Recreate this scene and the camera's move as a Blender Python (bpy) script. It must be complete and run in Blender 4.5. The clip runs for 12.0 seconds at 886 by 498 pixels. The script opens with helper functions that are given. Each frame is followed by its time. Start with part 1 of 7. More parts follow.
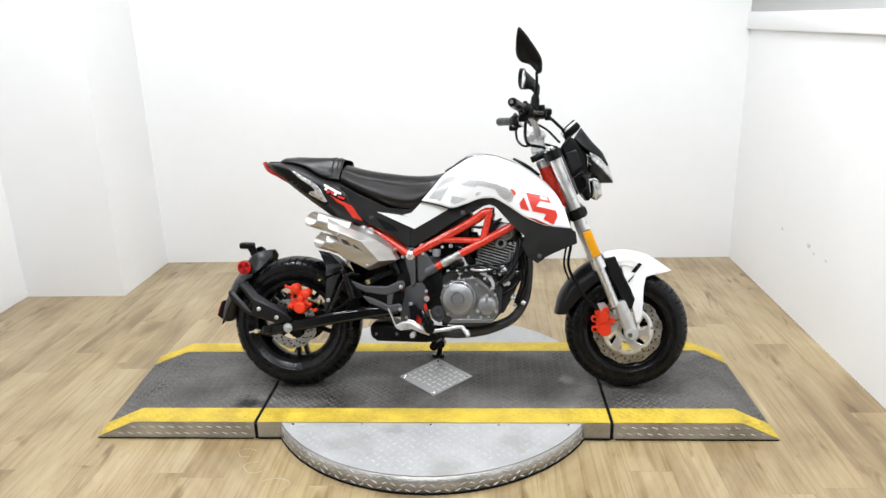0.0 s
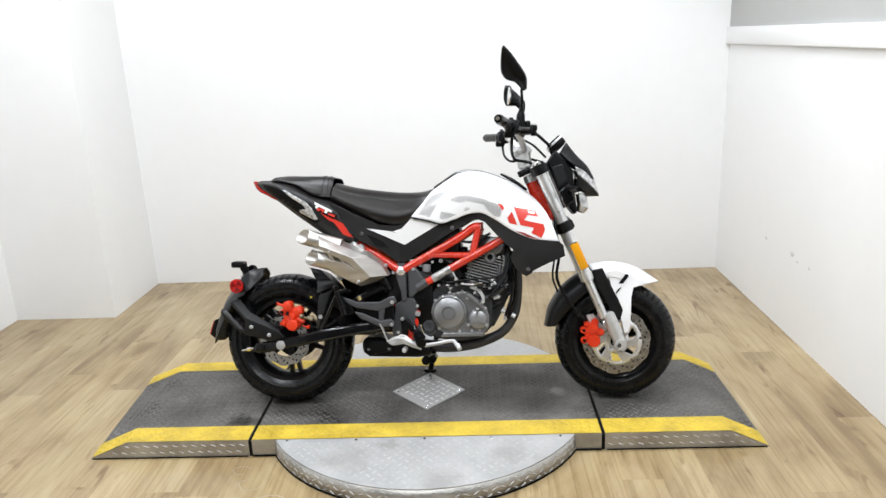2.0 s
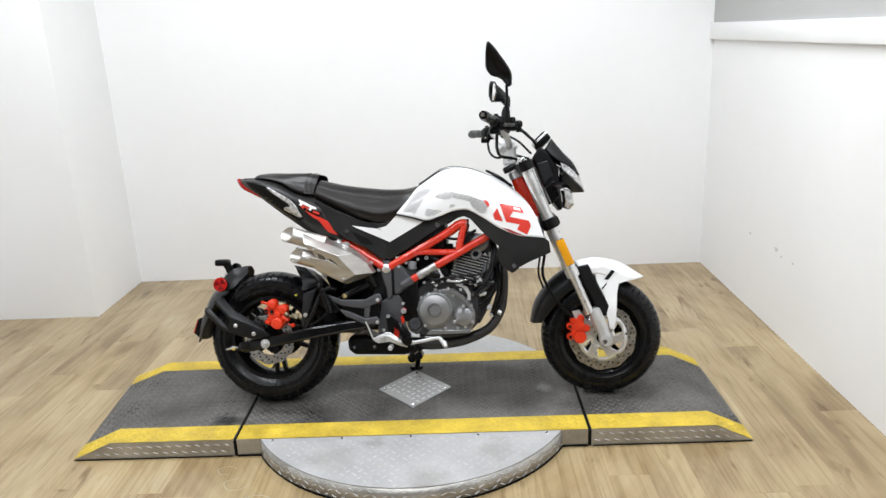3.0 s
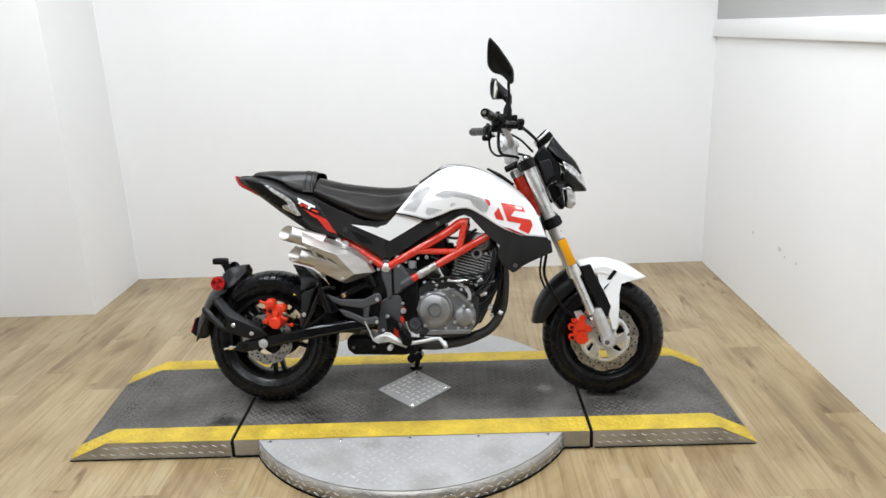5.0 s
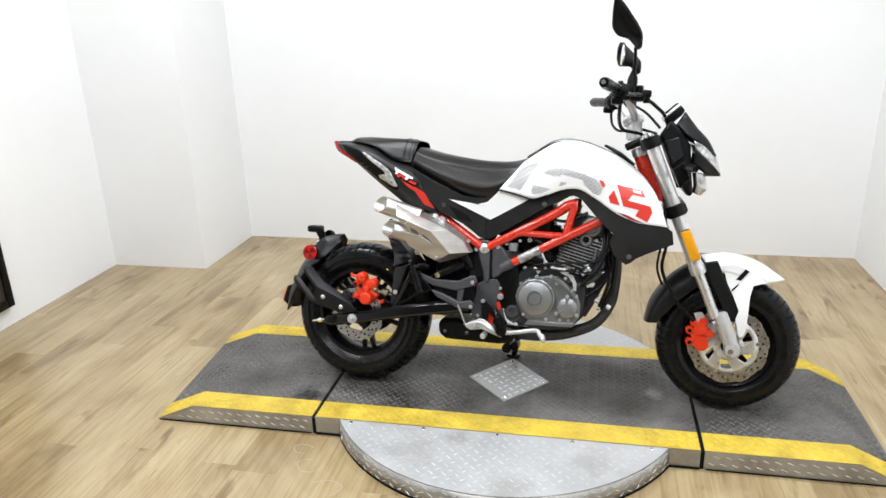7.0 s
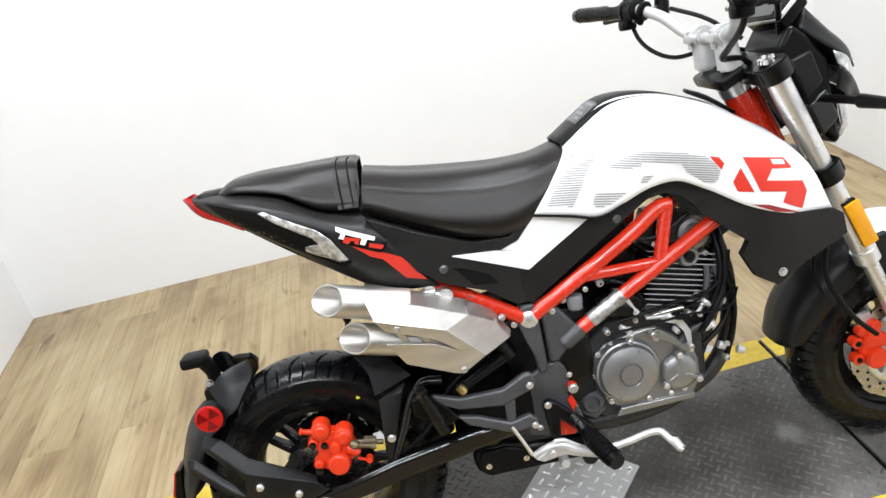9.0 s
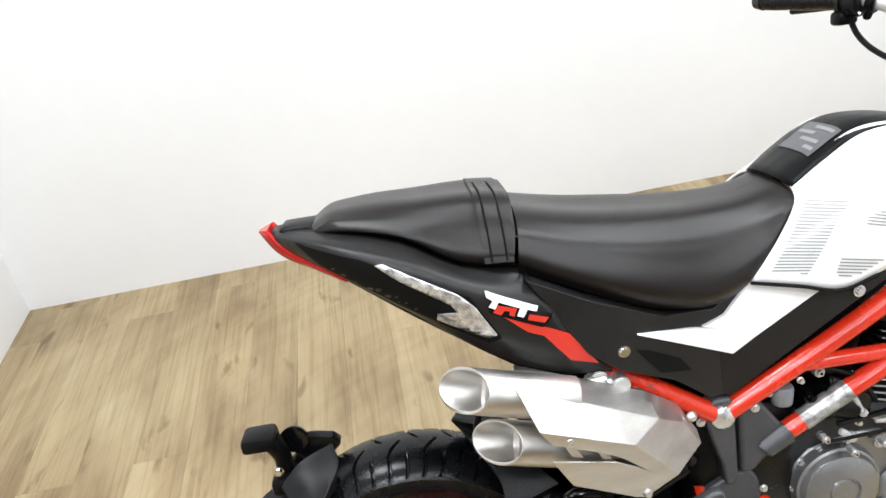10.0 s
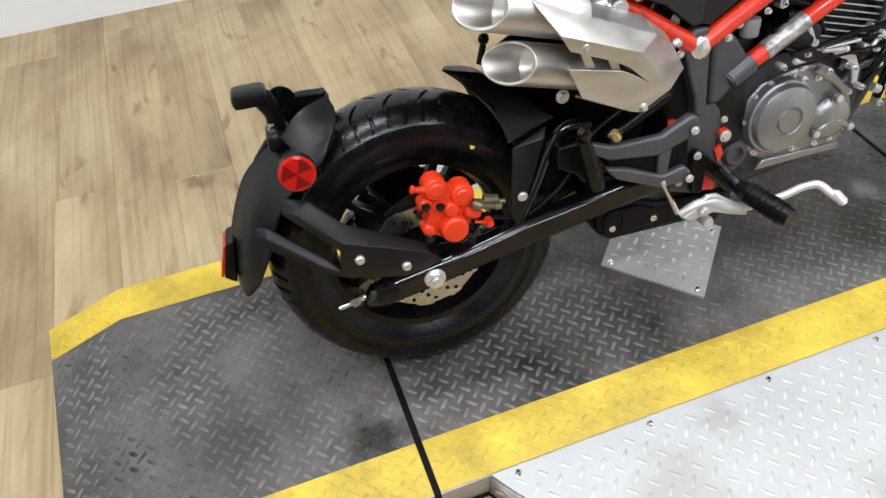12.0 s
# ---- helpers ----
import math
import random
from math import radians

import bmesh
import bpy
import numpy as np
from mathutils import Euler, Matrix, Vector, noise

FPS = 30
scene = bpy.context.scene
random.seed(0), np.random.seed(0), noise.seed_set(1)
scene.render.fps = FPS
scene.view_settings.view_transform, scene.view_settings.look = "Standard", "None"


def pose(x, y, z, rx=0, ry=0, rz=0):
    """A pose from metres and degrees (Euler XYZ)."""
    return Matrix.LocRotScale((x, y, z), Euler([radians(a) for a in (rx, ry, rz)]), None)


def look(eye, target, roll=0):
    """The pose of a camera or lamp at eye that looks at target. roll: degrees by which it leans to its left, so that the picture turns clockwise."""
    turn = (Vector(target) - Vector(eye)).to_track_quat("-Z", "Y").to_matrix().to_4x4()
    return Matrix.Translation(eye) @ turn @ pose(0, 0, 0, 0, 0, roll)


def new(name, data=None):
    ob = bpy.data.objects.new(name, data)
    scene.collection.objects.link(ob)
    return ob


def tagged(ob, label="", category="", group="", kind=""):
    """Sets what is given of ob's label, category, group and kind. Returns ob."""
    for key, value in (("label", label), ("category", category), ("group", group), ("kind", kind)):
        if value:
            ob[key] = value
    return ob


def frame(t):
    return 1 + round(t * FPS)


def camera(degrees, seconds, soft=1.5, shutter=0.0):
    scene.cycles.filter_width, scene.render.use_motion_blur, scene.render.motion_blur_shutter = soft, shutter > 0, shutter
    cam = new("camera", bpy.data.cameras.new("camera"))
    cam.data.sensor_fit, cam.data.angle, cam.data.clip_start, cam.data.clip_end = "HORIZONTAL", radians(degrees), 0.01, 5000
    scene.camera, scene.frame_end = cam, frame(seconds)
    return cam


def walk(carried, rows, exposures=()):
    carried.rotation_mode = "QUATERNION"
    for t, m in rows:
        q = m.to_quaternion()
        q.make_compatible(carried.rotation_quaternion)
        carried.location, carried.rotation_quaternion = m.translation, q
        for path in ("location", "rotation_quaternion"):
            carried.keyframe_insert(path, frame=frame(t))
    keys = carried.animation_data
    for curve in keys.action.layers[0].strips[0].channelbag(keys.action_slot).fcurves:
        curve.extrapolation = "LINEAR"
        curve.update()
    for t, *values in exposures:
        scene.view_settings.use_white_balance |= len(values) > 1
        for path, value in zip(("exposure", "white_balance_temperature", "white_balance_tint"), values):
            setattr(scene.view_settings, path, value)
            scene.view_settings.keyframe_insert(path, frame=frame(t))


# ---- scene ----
cam = camera(63.0, 12.0)
PATH = [
    (0, (0.107, -2.456, 1.353), (-0.009, -0.554, 0.747), -1.7),
    (0.5, (0.106, -2.457, 1.356), (-0.013, -0.552, 0.758), -1.8),
    (1, (0.106, -2.469, 1.359), (0.008, -0.558, 0.777), -2.3),
    (1.5, (0.108, -2.479, 1.361), (0.009, -0.566, 0.787), -2.6),
    (2, (0.107, -2.491, 1.359), (0.021, -0.574, 0.795), -2.5),
    (2.5, (0.111, -2.491, 1.361), (0.039, -0.574, 0.797), -2.3),
    (3, (0.11, -2.479, 1.36), (0.061, -0.564, 0.783), -2.5),
    (5, (0.105, -2.446, 1.36), (0.058, -0.534, 0.774), -2.3),
    (5.5, (0.103, -2.443, 1.356), (0.019, -0.534, 0.765), -2.4),
    (6, (0.109, -2.425, 1.356), (0.031, -0.52, 0.753), -2.9),
    (6.5, (0.149, -2.365, 1.353), (0.035, -0.467, 0.735), -2.7),
    (7, (0.166, -2.217, 1.345), (-0.223, -0.373, 0.675), -1.8),
    (7.2, (0.112, -2.133, 1.336), (-0.234, -0.248, 0.762), -1.7),
    (8.8, (-0.332, -1.179, 1.335), (-0.322, 0.599, 0.417), -10.9),
    (9, (-0.384, -1.099, 1.328), (-0.230, 0.653, 0.375), -11.5),
    (9.5, (-0.466, -0.846, 1.306), (-0.349, 0.943, 0.419), -10.7),
    (10, (-0.566, -0.681, 1.303), (-0.405, 1.025, 0.271), -8.4),
    (10.2, (-0.626, -0.680, 1.295), (-0.294, 0.964, 0.205), -8.3),
    (10.5, (-0.694, -0.712, 1.277), (-0.206, 0.828, 0.099), -5.0),
    (10.7, (-0.730, -0.726, 1.254), (-0.218, 0.743, -0.004), -4.2),
    (11, (-0.763, -0.752, 1.207), (-0.302, 0.644, -0.148), -5.3),
    (11.5, (-0.797, -0.771, 1.150), (-0.386, 0.542, -0.301), -4.5),
    (12, (-0.809, -0.776, 1.145), (-0.402, 0.521, -0.321), -3.6),
]
walk(cam, [(t, look(eye, target, roll)) for t, eye, target, roll in PATH],
     [(0, -0.02), (2.0, -0.08), (3.2, -0.2), (5.5, -0.27), (6.5, -0.1), (7.2, 0.0), (9, 0.1), (10.5, 0.12), (11.2, 0.0), (12, -0.06)])


# ---- world and lights ----
world = bpy.data.worlds.new("room_world")
world.use_nodes = True
world.node_tree.nodes["Background"].inputs[0].default_value = (0.8, 0.85, 0.9, 1)
world.node_tree.nodes["Background"].inputs[1].default_value = 0.15
scene.world = world
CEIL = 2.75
# places of unseen battens, added to light the room from above
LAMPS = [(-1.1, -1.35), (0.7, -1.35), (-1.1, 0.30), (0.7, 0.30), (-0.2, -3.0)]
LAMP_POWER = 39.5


# ---- materials ----
def mat(name, color, rough=0.5, metal=0.0, vary=0.12, scale=14.0, bump=0.0, bscale=300.0, coat=0.0, spec=0.5, rvary=0.1, tint=None, rand=0.0, stretch=(1, 1, 1)):
    """Principled material with two scales of variation in colour and roughness, and fine relief."""
    m = bpy.data.materials.new(name)
    m.use_nodes = True
    nt = m.node_tree
    N, Lk = nt.nodes, nt.links
    p = N["Principled BSDF"]
    tc = N.new("ShaderNodeTexCoord")
    mp = N.new("ShaderNodeMapping")
    mp.inputs["Scale"].default_value = stretch
    Lk.new(tc.outputs["Object"], mp.inputs[0])
    n1 = N.new("ShaderNodeTexNoise")
    n1.inputs["Scale"].default_value = scale
    n1.inputs["Detail"].default_value = 6
    n2 = N.new("ShaderNodeTexNoise")
    n2.inputs["Scale"].default_value = scale * 9
    n2.inputs["Detail"].default_value = 3
    for n in (n1, n2):
        Lk.new(mp.outputs[0], n.inputs["Vector"])
    ad = N.new("ShaderNodeMath")
    ad.operation = "MULTIPLY_ADD"
    ad.inputs[1].default_value = 0.4
    Lk.new(n2.outputs["Fac"], ad.inputs[0])
    Lk.new(n1.outputs["Fac"], ad.inputs[2])
    rp = N.new("ShaderNodeMapRange")
    rp.inputs[1].default_value, rp.inputs[2].default_value = 0.45, 0.95
    Lk.new(ad.outputs[0], rp.inputs[0])
    mx = N.new("ShaderNodeMix")
    mx.data_type = "RGBA"
    c2 = tint or tuple(min(1, c * (1 + vary)) for c in color)
    mx.inputs[6].default_value = (*[c * (1 - vary) for c in color], 1)
    mx.inputs[7].default_value = (*c2, 1)
    Lk.new(rp.outputs[0], mx.inputs[0])
    out = mx.outputs[2]
    if rand:
        oi = N.new("ShaderNodeObjectInfo")
        hs = N.new("ShaderNodeHueSaturation")
        mr = N.new("ShaderNodeMapRange")
        mr.inputs[3].default_value, mr.inputs[4].default_value = 1 - rand, 1 + rand
        Lk.new(oi.outputs["Random"], mr.inputs[0])
        Lk.new(mr.outputs[0], hs.inputs["Value"])
        Lk.new(out, hs.inputs["Color"])
        out = hs.outputs[0]
    Lk.new(out, p.inputs["Base Color"])
    rr = N.new("ShaderNodeMapRange")
    rr.inputs[1].default_value, rr.inputs[2].default_value = 0.3, 1.0
    rr.inputs[3].default_value, rr.inputs[4].default_value = max(0.03, rough - rvary), min(1, rough + rvary)
    Lk.new(ad.outputs[0], rr.inputs[0])
    Lk.new(rr.outputs[0], p.inputs["Roughness"])
    p.inputs["Metallic"].default_value = metal
    p.inputs["Coat Weight"].default_value = coat
    p.inputs["Coat Roughness"].default_value = 0.08
    p.inputs["Specular IOR Level"].default_value = spec
    if bump:
        n3 = N.new("ShaderNodeTexNoise")
        n3.inputs["Scale"].default_value = bscale
        n3.inputs["Detail"].default_value = 4
        Lk.new(mp.outputs[0], n3.inputs["Vector"])
        b = N.new("ShaderNodeBump")
        b.inputs["Strength"].default_value = bump
        b.inputs["Distance"].default_value = 0.002
        Lk.new(n3.outputs["Fac"], b.inputs["Height"])
        Lk.new(b.outputs[0], p.inputs["Normal"])
    return m


def glass(name, color, rough=0.05, trans=1.0, ior=1.45):
    m = mat(name, color, rough, 0, 0.05, rvary=0.02)
    m.node_tree.nodes["Principled BSDF"].inputs["Transmission Weight"].default_value = trans
    m.node_tree.nodes["Principled BSDF"].inputs["IOR"].default_value = ior
    return m


def glow(name, color, strength):
    m = bpy.data.materials.new(name)
    m.use_nodes = True
    p = m.node_tree.nodes["Principled BSDF"]
    p.inputs["Base Color"].default_value = (*color, 1)
    p.inputs["Emission Color"].default_value = (*color, 1)
    p.inputs["Emission Strength"].default_value = strength
    return m


WALL = mat("wall_paint", (0.80, 0.80, 0.795), 0.55, 0, 0.02, 1.5, 0.15, 160)
# ceiling out of view, coloured grey to hold back bounced light
CEILM = mat("dimmed_ceiling", (0.38, 0.38, 0.375), 0.8, 0, 0.02, 3)
# unseen wall behind the camera, darkened to weaken reflections and fill light
WALLS = mat("darkened_unseen_wall", (0.10, 0.10, 0.104), 0.6, 0, 0.1, 2, 0.15, 160)
WALLUP = mat("grey_upper_wall", (0.40, 0.40, 0.39), 0.6, 0, 0.04, 2, 0.1, 160)
DECK = mat("deck_coating", (0.034, 0.031, 0.028), 0.40, 0, 0.5, 3.2, 0.3, 90, tint=(0.145, 0.137, 0.126), spec=0.32)
DECKLUG = mat("deck_lugs", (0.054, 0.050, 0.045), 0.42, 0, 0.5, 7, 0.3, 120, tint=(0.205, 0.195, 0.181), spec=0.34, rvary=0.14)
YELLOW = mat("yellow_paint", (0.46, 0.32, 0.03), 0.45, 0, 0.2, 11, 0.2, 140, tint=(0.66, 0.475, 0.045), rvary=0.15)
PLATE = mat("tread_plate", (0.42, 0.418, 0.413), 0.52, 0.35, 0.12, 7, 0.08, 150, rvary=0.1)
LUG = mat("plate_lugs", (0.46, 0.457, 0.45), 0.46, 0.4, 0.15, 20)
GAP = mat("dark_gap", (0.003, 0.003, 0.003), 0.7, spec=0.15)
PLASTIC = mat("black_plastic", (0.002, 0.002, 0.0022), 0.34, 0, 0.25, 20, 0.2, 500, spec=0.16)
GREYPL = mat("grey_plastic", (0.0056, 0.0057, 0.0062), 0.33, 0, 0.2, 20, 0.2, 500, spec=0.27)
GLOSSBLK = mat("gloss_black", (0.003, 0.003, 0.0035), 0.10, 0, 0.2, 20, spec=0.5, rvary=0.05)
BLKMETAL = mat("black_metal", (0.002, 0.002, 0.0023), 0.30, 0.1, 0.25, 30, 0.1, 300, spec=0.3)
RUBBER = mat("tyre_rubber", (0.0020, 0.0021, 0.0024), 0.25, 0, 0.3, 30, 0.1, 350, tint=(0.0045, 0.0048, 0.0058), spec=0.27, rvary=0.07)
LEATHER = mat("seat_vinyl", (0.0085, 0.0066, 0.0058), 0.31, 0, 0.12, 12, 0.2, 900, rvary=0.02, spec=0.33)
WHITE = mat("white_paint", (0.80, 0.80, 0.80), 0.2, 0, 0.015, 6, coat=0.6, rvary=0.04)
REDP = mat("red_frame_paint", (0.58, 0.026, 0.008), 0.24, 0, 0.12, 12, coat=0.5)
REDDEC = mat("red_decal", (0.62, 0.035, 0.02), 0.35, 0, 0.08, 10)
ORANGE = mat("caliper_orange", (0.66, 0.036, 0.007), 0.34, 0, 0.12, 30, 0.15, 400)
HATCH = mat("hatch_decal", (0.29, 0.286, 0.282), 0.45, 0, 0.1, 20)
DISCM = mat("disc_steel", (0.46, 0.45, 0.43), 0.24, 1.0, 0.10, 30, 0.05, 400)
TAILPL = mat("tail_plastic", (0.0105, 0.0100, 0.0098), 0.36, 0, 0.15, 20, 0.2, 600, spec=0.33)
SILVER = mat("silver_metal", (0.72, 0.72, 0.72), 0.3, 0.85, 0.08, 30, 0.05, 400)
GREYCAST = mat("grey_cast", (0.068, 0.069, 0.074), 0.42, 0.3, 0.18, 20, 0.25, 500)
CAST = mat("engine_cast", (0.30, 0.302, 0.306), 0.36, 0.85, 0.10, 20, 0.2, 700)
CASTD = mat("dark_cast", (0.028, 0.029, 0.031), 0.4, 0.3, 0.2, 20, 0.3, 400)
STEEL = mat("brushed_steel", (0.550, 0.529, 0.498), 0.44, 1.0, 0.13, 9, 0.08, 90, rvary=0.12, stretch=(0.8, 3, 6))
CHROME = mat("chrome", (0.75, 0.75, 0.75), 0.12, 1.0, 0.04, 20, rvary=0.04)
AMBER = glass("amber_lens", (0.95, 0.42, 0.015), 0.12, 0.25)
REDLENS = mat("red_lens", (0.42, 0.007, 0.005), 0.16, 0, 0.1, 60, spec=0.3)
PEDAL = mat("pedal_alloy", (0.54, 0.54, 0.535), 0.42, 0.5, 0.08, 30, 0.08, 300)
# shaded copy of the red lens colour, for every other reflector facet
REDSHADED = mat("red_facet_shaded", (0.14, 0.003, 0.003), 0.16, 0, 0.1, 60, spec=0.3)
BRASSD = mat("dull_brass", (0.16, 0.13, 0.08), 0.4, 0.7, 0.2, 40)
SKIRT = mat("bright_skirt", (0.40, 0.385, 0.355), 0.38, 0.7, 0.25, 9, 0.1, 150)
CLEARW = mat("clear_signal_lens", (0.30, 0.30, 0.31), 0.10, 0.6, 0.6, 70, 1.0, 160, coat=1.0, tint=(0.92, 0.93, 0.94))
CLEAR = mat("clear_lens", (0.36, 0.365, 0.37), 0.08, 0.85, 0.55, 60, 0.9, 110, coat=1.0, tint=(0.75, 0.76, 0.77))
MIRROR = mat("mirror_glass", (0.9, 0.9, 0.9), 0.04, 1.0, 0.01, 5, rvary=0.01)
LABELM = mat("foil_label", (0.16, 0.15, 0.145), 0.35, 0.5, 0.5, 70, tint=(0.62, 0.61, 0.59))
DARKWOOD = mat("dark_wood", (0.045, 0.033, 0.025), 0.4, 0, 0.4, 12, 0.2, 80, stretch=(1, 1, 0.15))


def soil_shade(m, x, y, reach, color, amount):
    """A soft-edged spill, smear or painted shade round one spot of the floor plan, broken up by noise."""
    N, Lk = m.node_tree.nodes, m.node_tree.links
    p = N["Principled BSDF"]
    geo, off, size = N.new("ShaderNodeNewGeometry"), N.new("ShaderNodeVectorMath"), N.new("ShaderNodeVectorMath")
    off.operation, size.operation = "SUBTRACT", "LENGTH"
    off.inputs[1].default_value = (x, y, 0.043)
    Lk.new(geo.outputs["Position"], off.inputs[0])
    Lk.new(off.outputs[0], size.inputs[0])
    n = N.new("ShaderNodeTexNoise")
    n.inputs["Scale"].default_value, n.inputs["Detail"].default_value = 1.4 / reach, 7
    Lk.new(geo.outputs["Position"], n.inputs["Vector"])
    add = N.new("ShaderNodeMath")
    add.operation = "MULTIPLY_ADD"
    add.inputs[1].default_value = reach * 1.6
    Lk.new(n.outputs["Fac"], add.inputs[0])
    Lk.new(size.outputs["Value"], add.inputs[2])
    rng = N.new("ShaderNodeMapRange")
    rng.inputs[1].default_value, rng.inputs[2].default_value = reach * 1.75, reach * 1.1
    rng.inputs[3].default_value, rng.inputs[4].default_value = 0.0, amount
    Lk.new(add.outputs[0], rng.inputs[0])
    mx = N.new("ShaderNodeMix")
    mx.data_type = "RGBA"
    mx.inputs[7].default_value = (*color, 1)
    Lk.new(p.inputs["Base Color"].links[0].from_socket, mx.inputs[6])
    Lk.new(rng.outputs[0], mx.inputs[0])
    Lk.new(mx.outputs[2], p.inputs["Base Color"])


for m in (DECK, DECKLUG):
    soil_shade(m, -0.760, -0.165, 0.066, (0.010, 0.009, 0.008), 0.92)
    soil_shade(m, -0.62, 0.02, 0.16, (0.030, 0.027, 0.023), 0.6)
    soil_shade(m, -0.98, -0.10, 0.15, (0.030, 0.027, 0.023), 0.6)
    # two broad rounds paint in the bike's shade together with dirt
    soil_shade(m, 0.27, -0.02, 0.24, (0.024, 0.020, 0.015), 0.75)
    soil_shade(m, 0.10, -0.01, 0.14, (0.030, 0.026, 0.021), 0.6)
    soil_shade(m, 0.41, 0.02, 0.045, (0.24, 0.235, 0.225), 0.5)
    soil_shade(m, -0.93, 0.10, 0.07, (0.20, 0.19, 0.18), 0.25)
for m in (PLATE, LUG):
    for x, y, reach in ((-0.34, -0.42, 0.10), (-0.02, -0.56, 0.09), (0.20, -0.40, 0.08), (-0.20, -0.34, 0.05), (0.33, -0.46, 0.06)):
        soil_shade(m, x, y, reach, (0.25, 0.235, 0.21), 0.42)


def plank_material():
    """Light oak vinyl with long grain, brown streaks and a tone of its own for every plank."""
    m = bpy.data.materials.new("oak_vinyl")
    m.use_nodes = True
    N, Lk = m.node_tree.nodes, m.node_tree.links
    p = N["Principled BSDF"]
    tc, oi = N.new("ShaderNodeTexCoord"), N.new("ShaderNodeObjectInfo")
    sh = N.new("ShaderNodeVectorMath")
    sh.operation = "MULTIPLY_ADD"
    sc = N.new("ShaderNodeCombineXYZ")
    for i, k in enumerate((37.0, 91.0, 13.0)):
        mu = N.new("ShaderNodeMath")
        mu.operation = "MULTIPLY"
        mu.inputs[1].default_value = k
        Lk.new(oi.outputs["Random"], mu.inputs[0])
        Lk.new(mu.outputs[0], sc.inputs[i])
    sh.inputs[1].default_value = (1, 1, 1)
    Lk.new(tc.outputs["Object"], sh.inputs[0])
    Lk.new(sc.outputs[0], sh.inputs[2])

    def noise_at(scale, stretch, detail=5):
        mp = N.new("ShaderNodeMapping")
        mp.inputs["Scale"].default_value = stretch
        Lk.new(sh.outputs[0], mp.inputs[0])
        n = N.new("ShaderNodeTexNoise")
        n.inputs["Scale"].default_value = scale
        n.inputs["Detail"].default_value = detail
        n.inputs["Distortion"].default_value = 0.6
        Lk.new(mp.outputs[0], n.inputs["Vector"])
        return n.outputs["Fac"]

    def ramp(fac, stops):
        r = N.new("ShaderNodeValToRGB")
        el = r.color_ramp.elements
        while len(el) < len(stops):
            el.new(0.5)
        for e, (pos, c) in zip(el, stops):
            e.position, e.color = pos, (*c, 1)
        Lk.new(fac, r.inputs[0])
        return r.outputs[0]

    broad = ramp(noise_at(3.2, (1.6, 0.55, 1)), [(0.30, PLANK_DARK), (0.46, PLANK_MID), (0.60, PLANK_LIGHT), (0.78, PLANK_PALE)])
    grain = ramp(noise_at(26, (3.0, 0.10, 1), 8), [(0.34, (0.74, 0.70, 0.63)), (0.52, (0.96, 0.95, 0.93)), (0.7, (1, 1, 1))])
    knots = ramp(noise_at(9.5, (1.5, 0.42, 1), 4), [(0.28, (0.44, 0.35, 0.26)), (0.39, (1, 1, 1))])
    col = broad
    for layer in (grain, knots):
        mx = N.new("ShaderNodeMix")
        mx.data_type, mx.blend_type = "RGBA", "MULTIPLY"
        mx.inputs[0].default_value = 0.8
        Lk.new(col, mx.inputs[6])
        Lk.new(layer, mx.inputs[7])
        col = mx.outputs[2]
    # trodden, dirtier zones over many planks, and pale arcs worn by the swinging ramps
    geo = N.new("ShaderNodeNewGeometry")
    zone = N.new("ShaderNodeTexNoise")
    zone.inputs["Scale"].default_value, zone.inputs["Detail"].default_value = 1.7, 6
    Lk.new(geo.outputs["Position"], zone.inputs["Vector"])
    off = N.new("ShaderNodeVectorMath")
    off.operation = "ADD"
    off.inputs[1].default_value = (0.0855, 0.003, 0)
    Lk.new(geo.outputs["Position"], off.inputs[0])
    grad = N.new("ShaderNodeSeparateXYZ")
    Lk.new(off.outputs[0], grad.inputs[0])
    dist, ang, polar = N.new("ShaderNodeVectorMath"), N.new("ShaderNodeMath"), N.new("ShaderNodeCombineXYZ")
    dist.operation, ang.operation = "LENGTH", "ARCTAN2"
    Lk.new(off.outputs[0], dist.inputs[0])
    Lk.new(grad.outputs[1], ang.inputs[0])
    Lk.new(grad.outputs[0], ang.inputs[1])
    far = N.new("ShaderNodeMath")
    far.operation = "MULTIPLY"
    far.inputs[1].default_value = 16.0
    Lk.new(dist.outputs["Value"], far.inputs[0])
    Lk.new(far.outputs[0], polar.inputs[0])
    Lk.new(ang.outputs[0], polar.inputs[1])
    rings = N.new("ShaderNodeTexNoise")
    rings.inputs["Scale"].default_value, rings.inputs["Detail"].default_value = 1.5, 7
    Lk.new(polar.outputs[0], rings.inputs["Vector"])
    for layer in (ramp(zone.outputs["Fac"], [(0.36, (0.80, 0.75, 0.69)), (0.50, (0.97, 0.95, 0.93)), (0.66, (1.0, 1.0, 1.0))]), ramp(rings.outputs["Fac"], [(0.40, (0.90, 0.885, 0.87)), (0.55, (0.97, 0.97, 0.97)), (0.70, (1, 1, 1))])):
        mx = N.new("ShaderNodeMix")
        mx.data_type, mx.blend_type = "RGBA", "MULTIPLY"
        mx.inputs[0].default_value = 0.85
        Lk.new(col, mx.inputs[6])
        Lk.new(layer, mx.inputs[7])
        col = mx.outputs[2]
    hs = N.new("ShaderNodeHueSaturation")
    mr = N.new("ShaderNodeMapRange")
    mr.inputs[3].default_value, mr.inputs[4].default_value = 0.93, 1.04
    Lk.new(oi.outputs["Random"], mr.inputs[0])
    Lk.new(mr.outputs[0], hs.inputs["Value"])
    Lk.new(col, hs.inputs["Color"])
    Lk.new(hs.outputs[0], p.inputs["Base Color"])
    p.inputs["Roughness"].default_value = 0.27
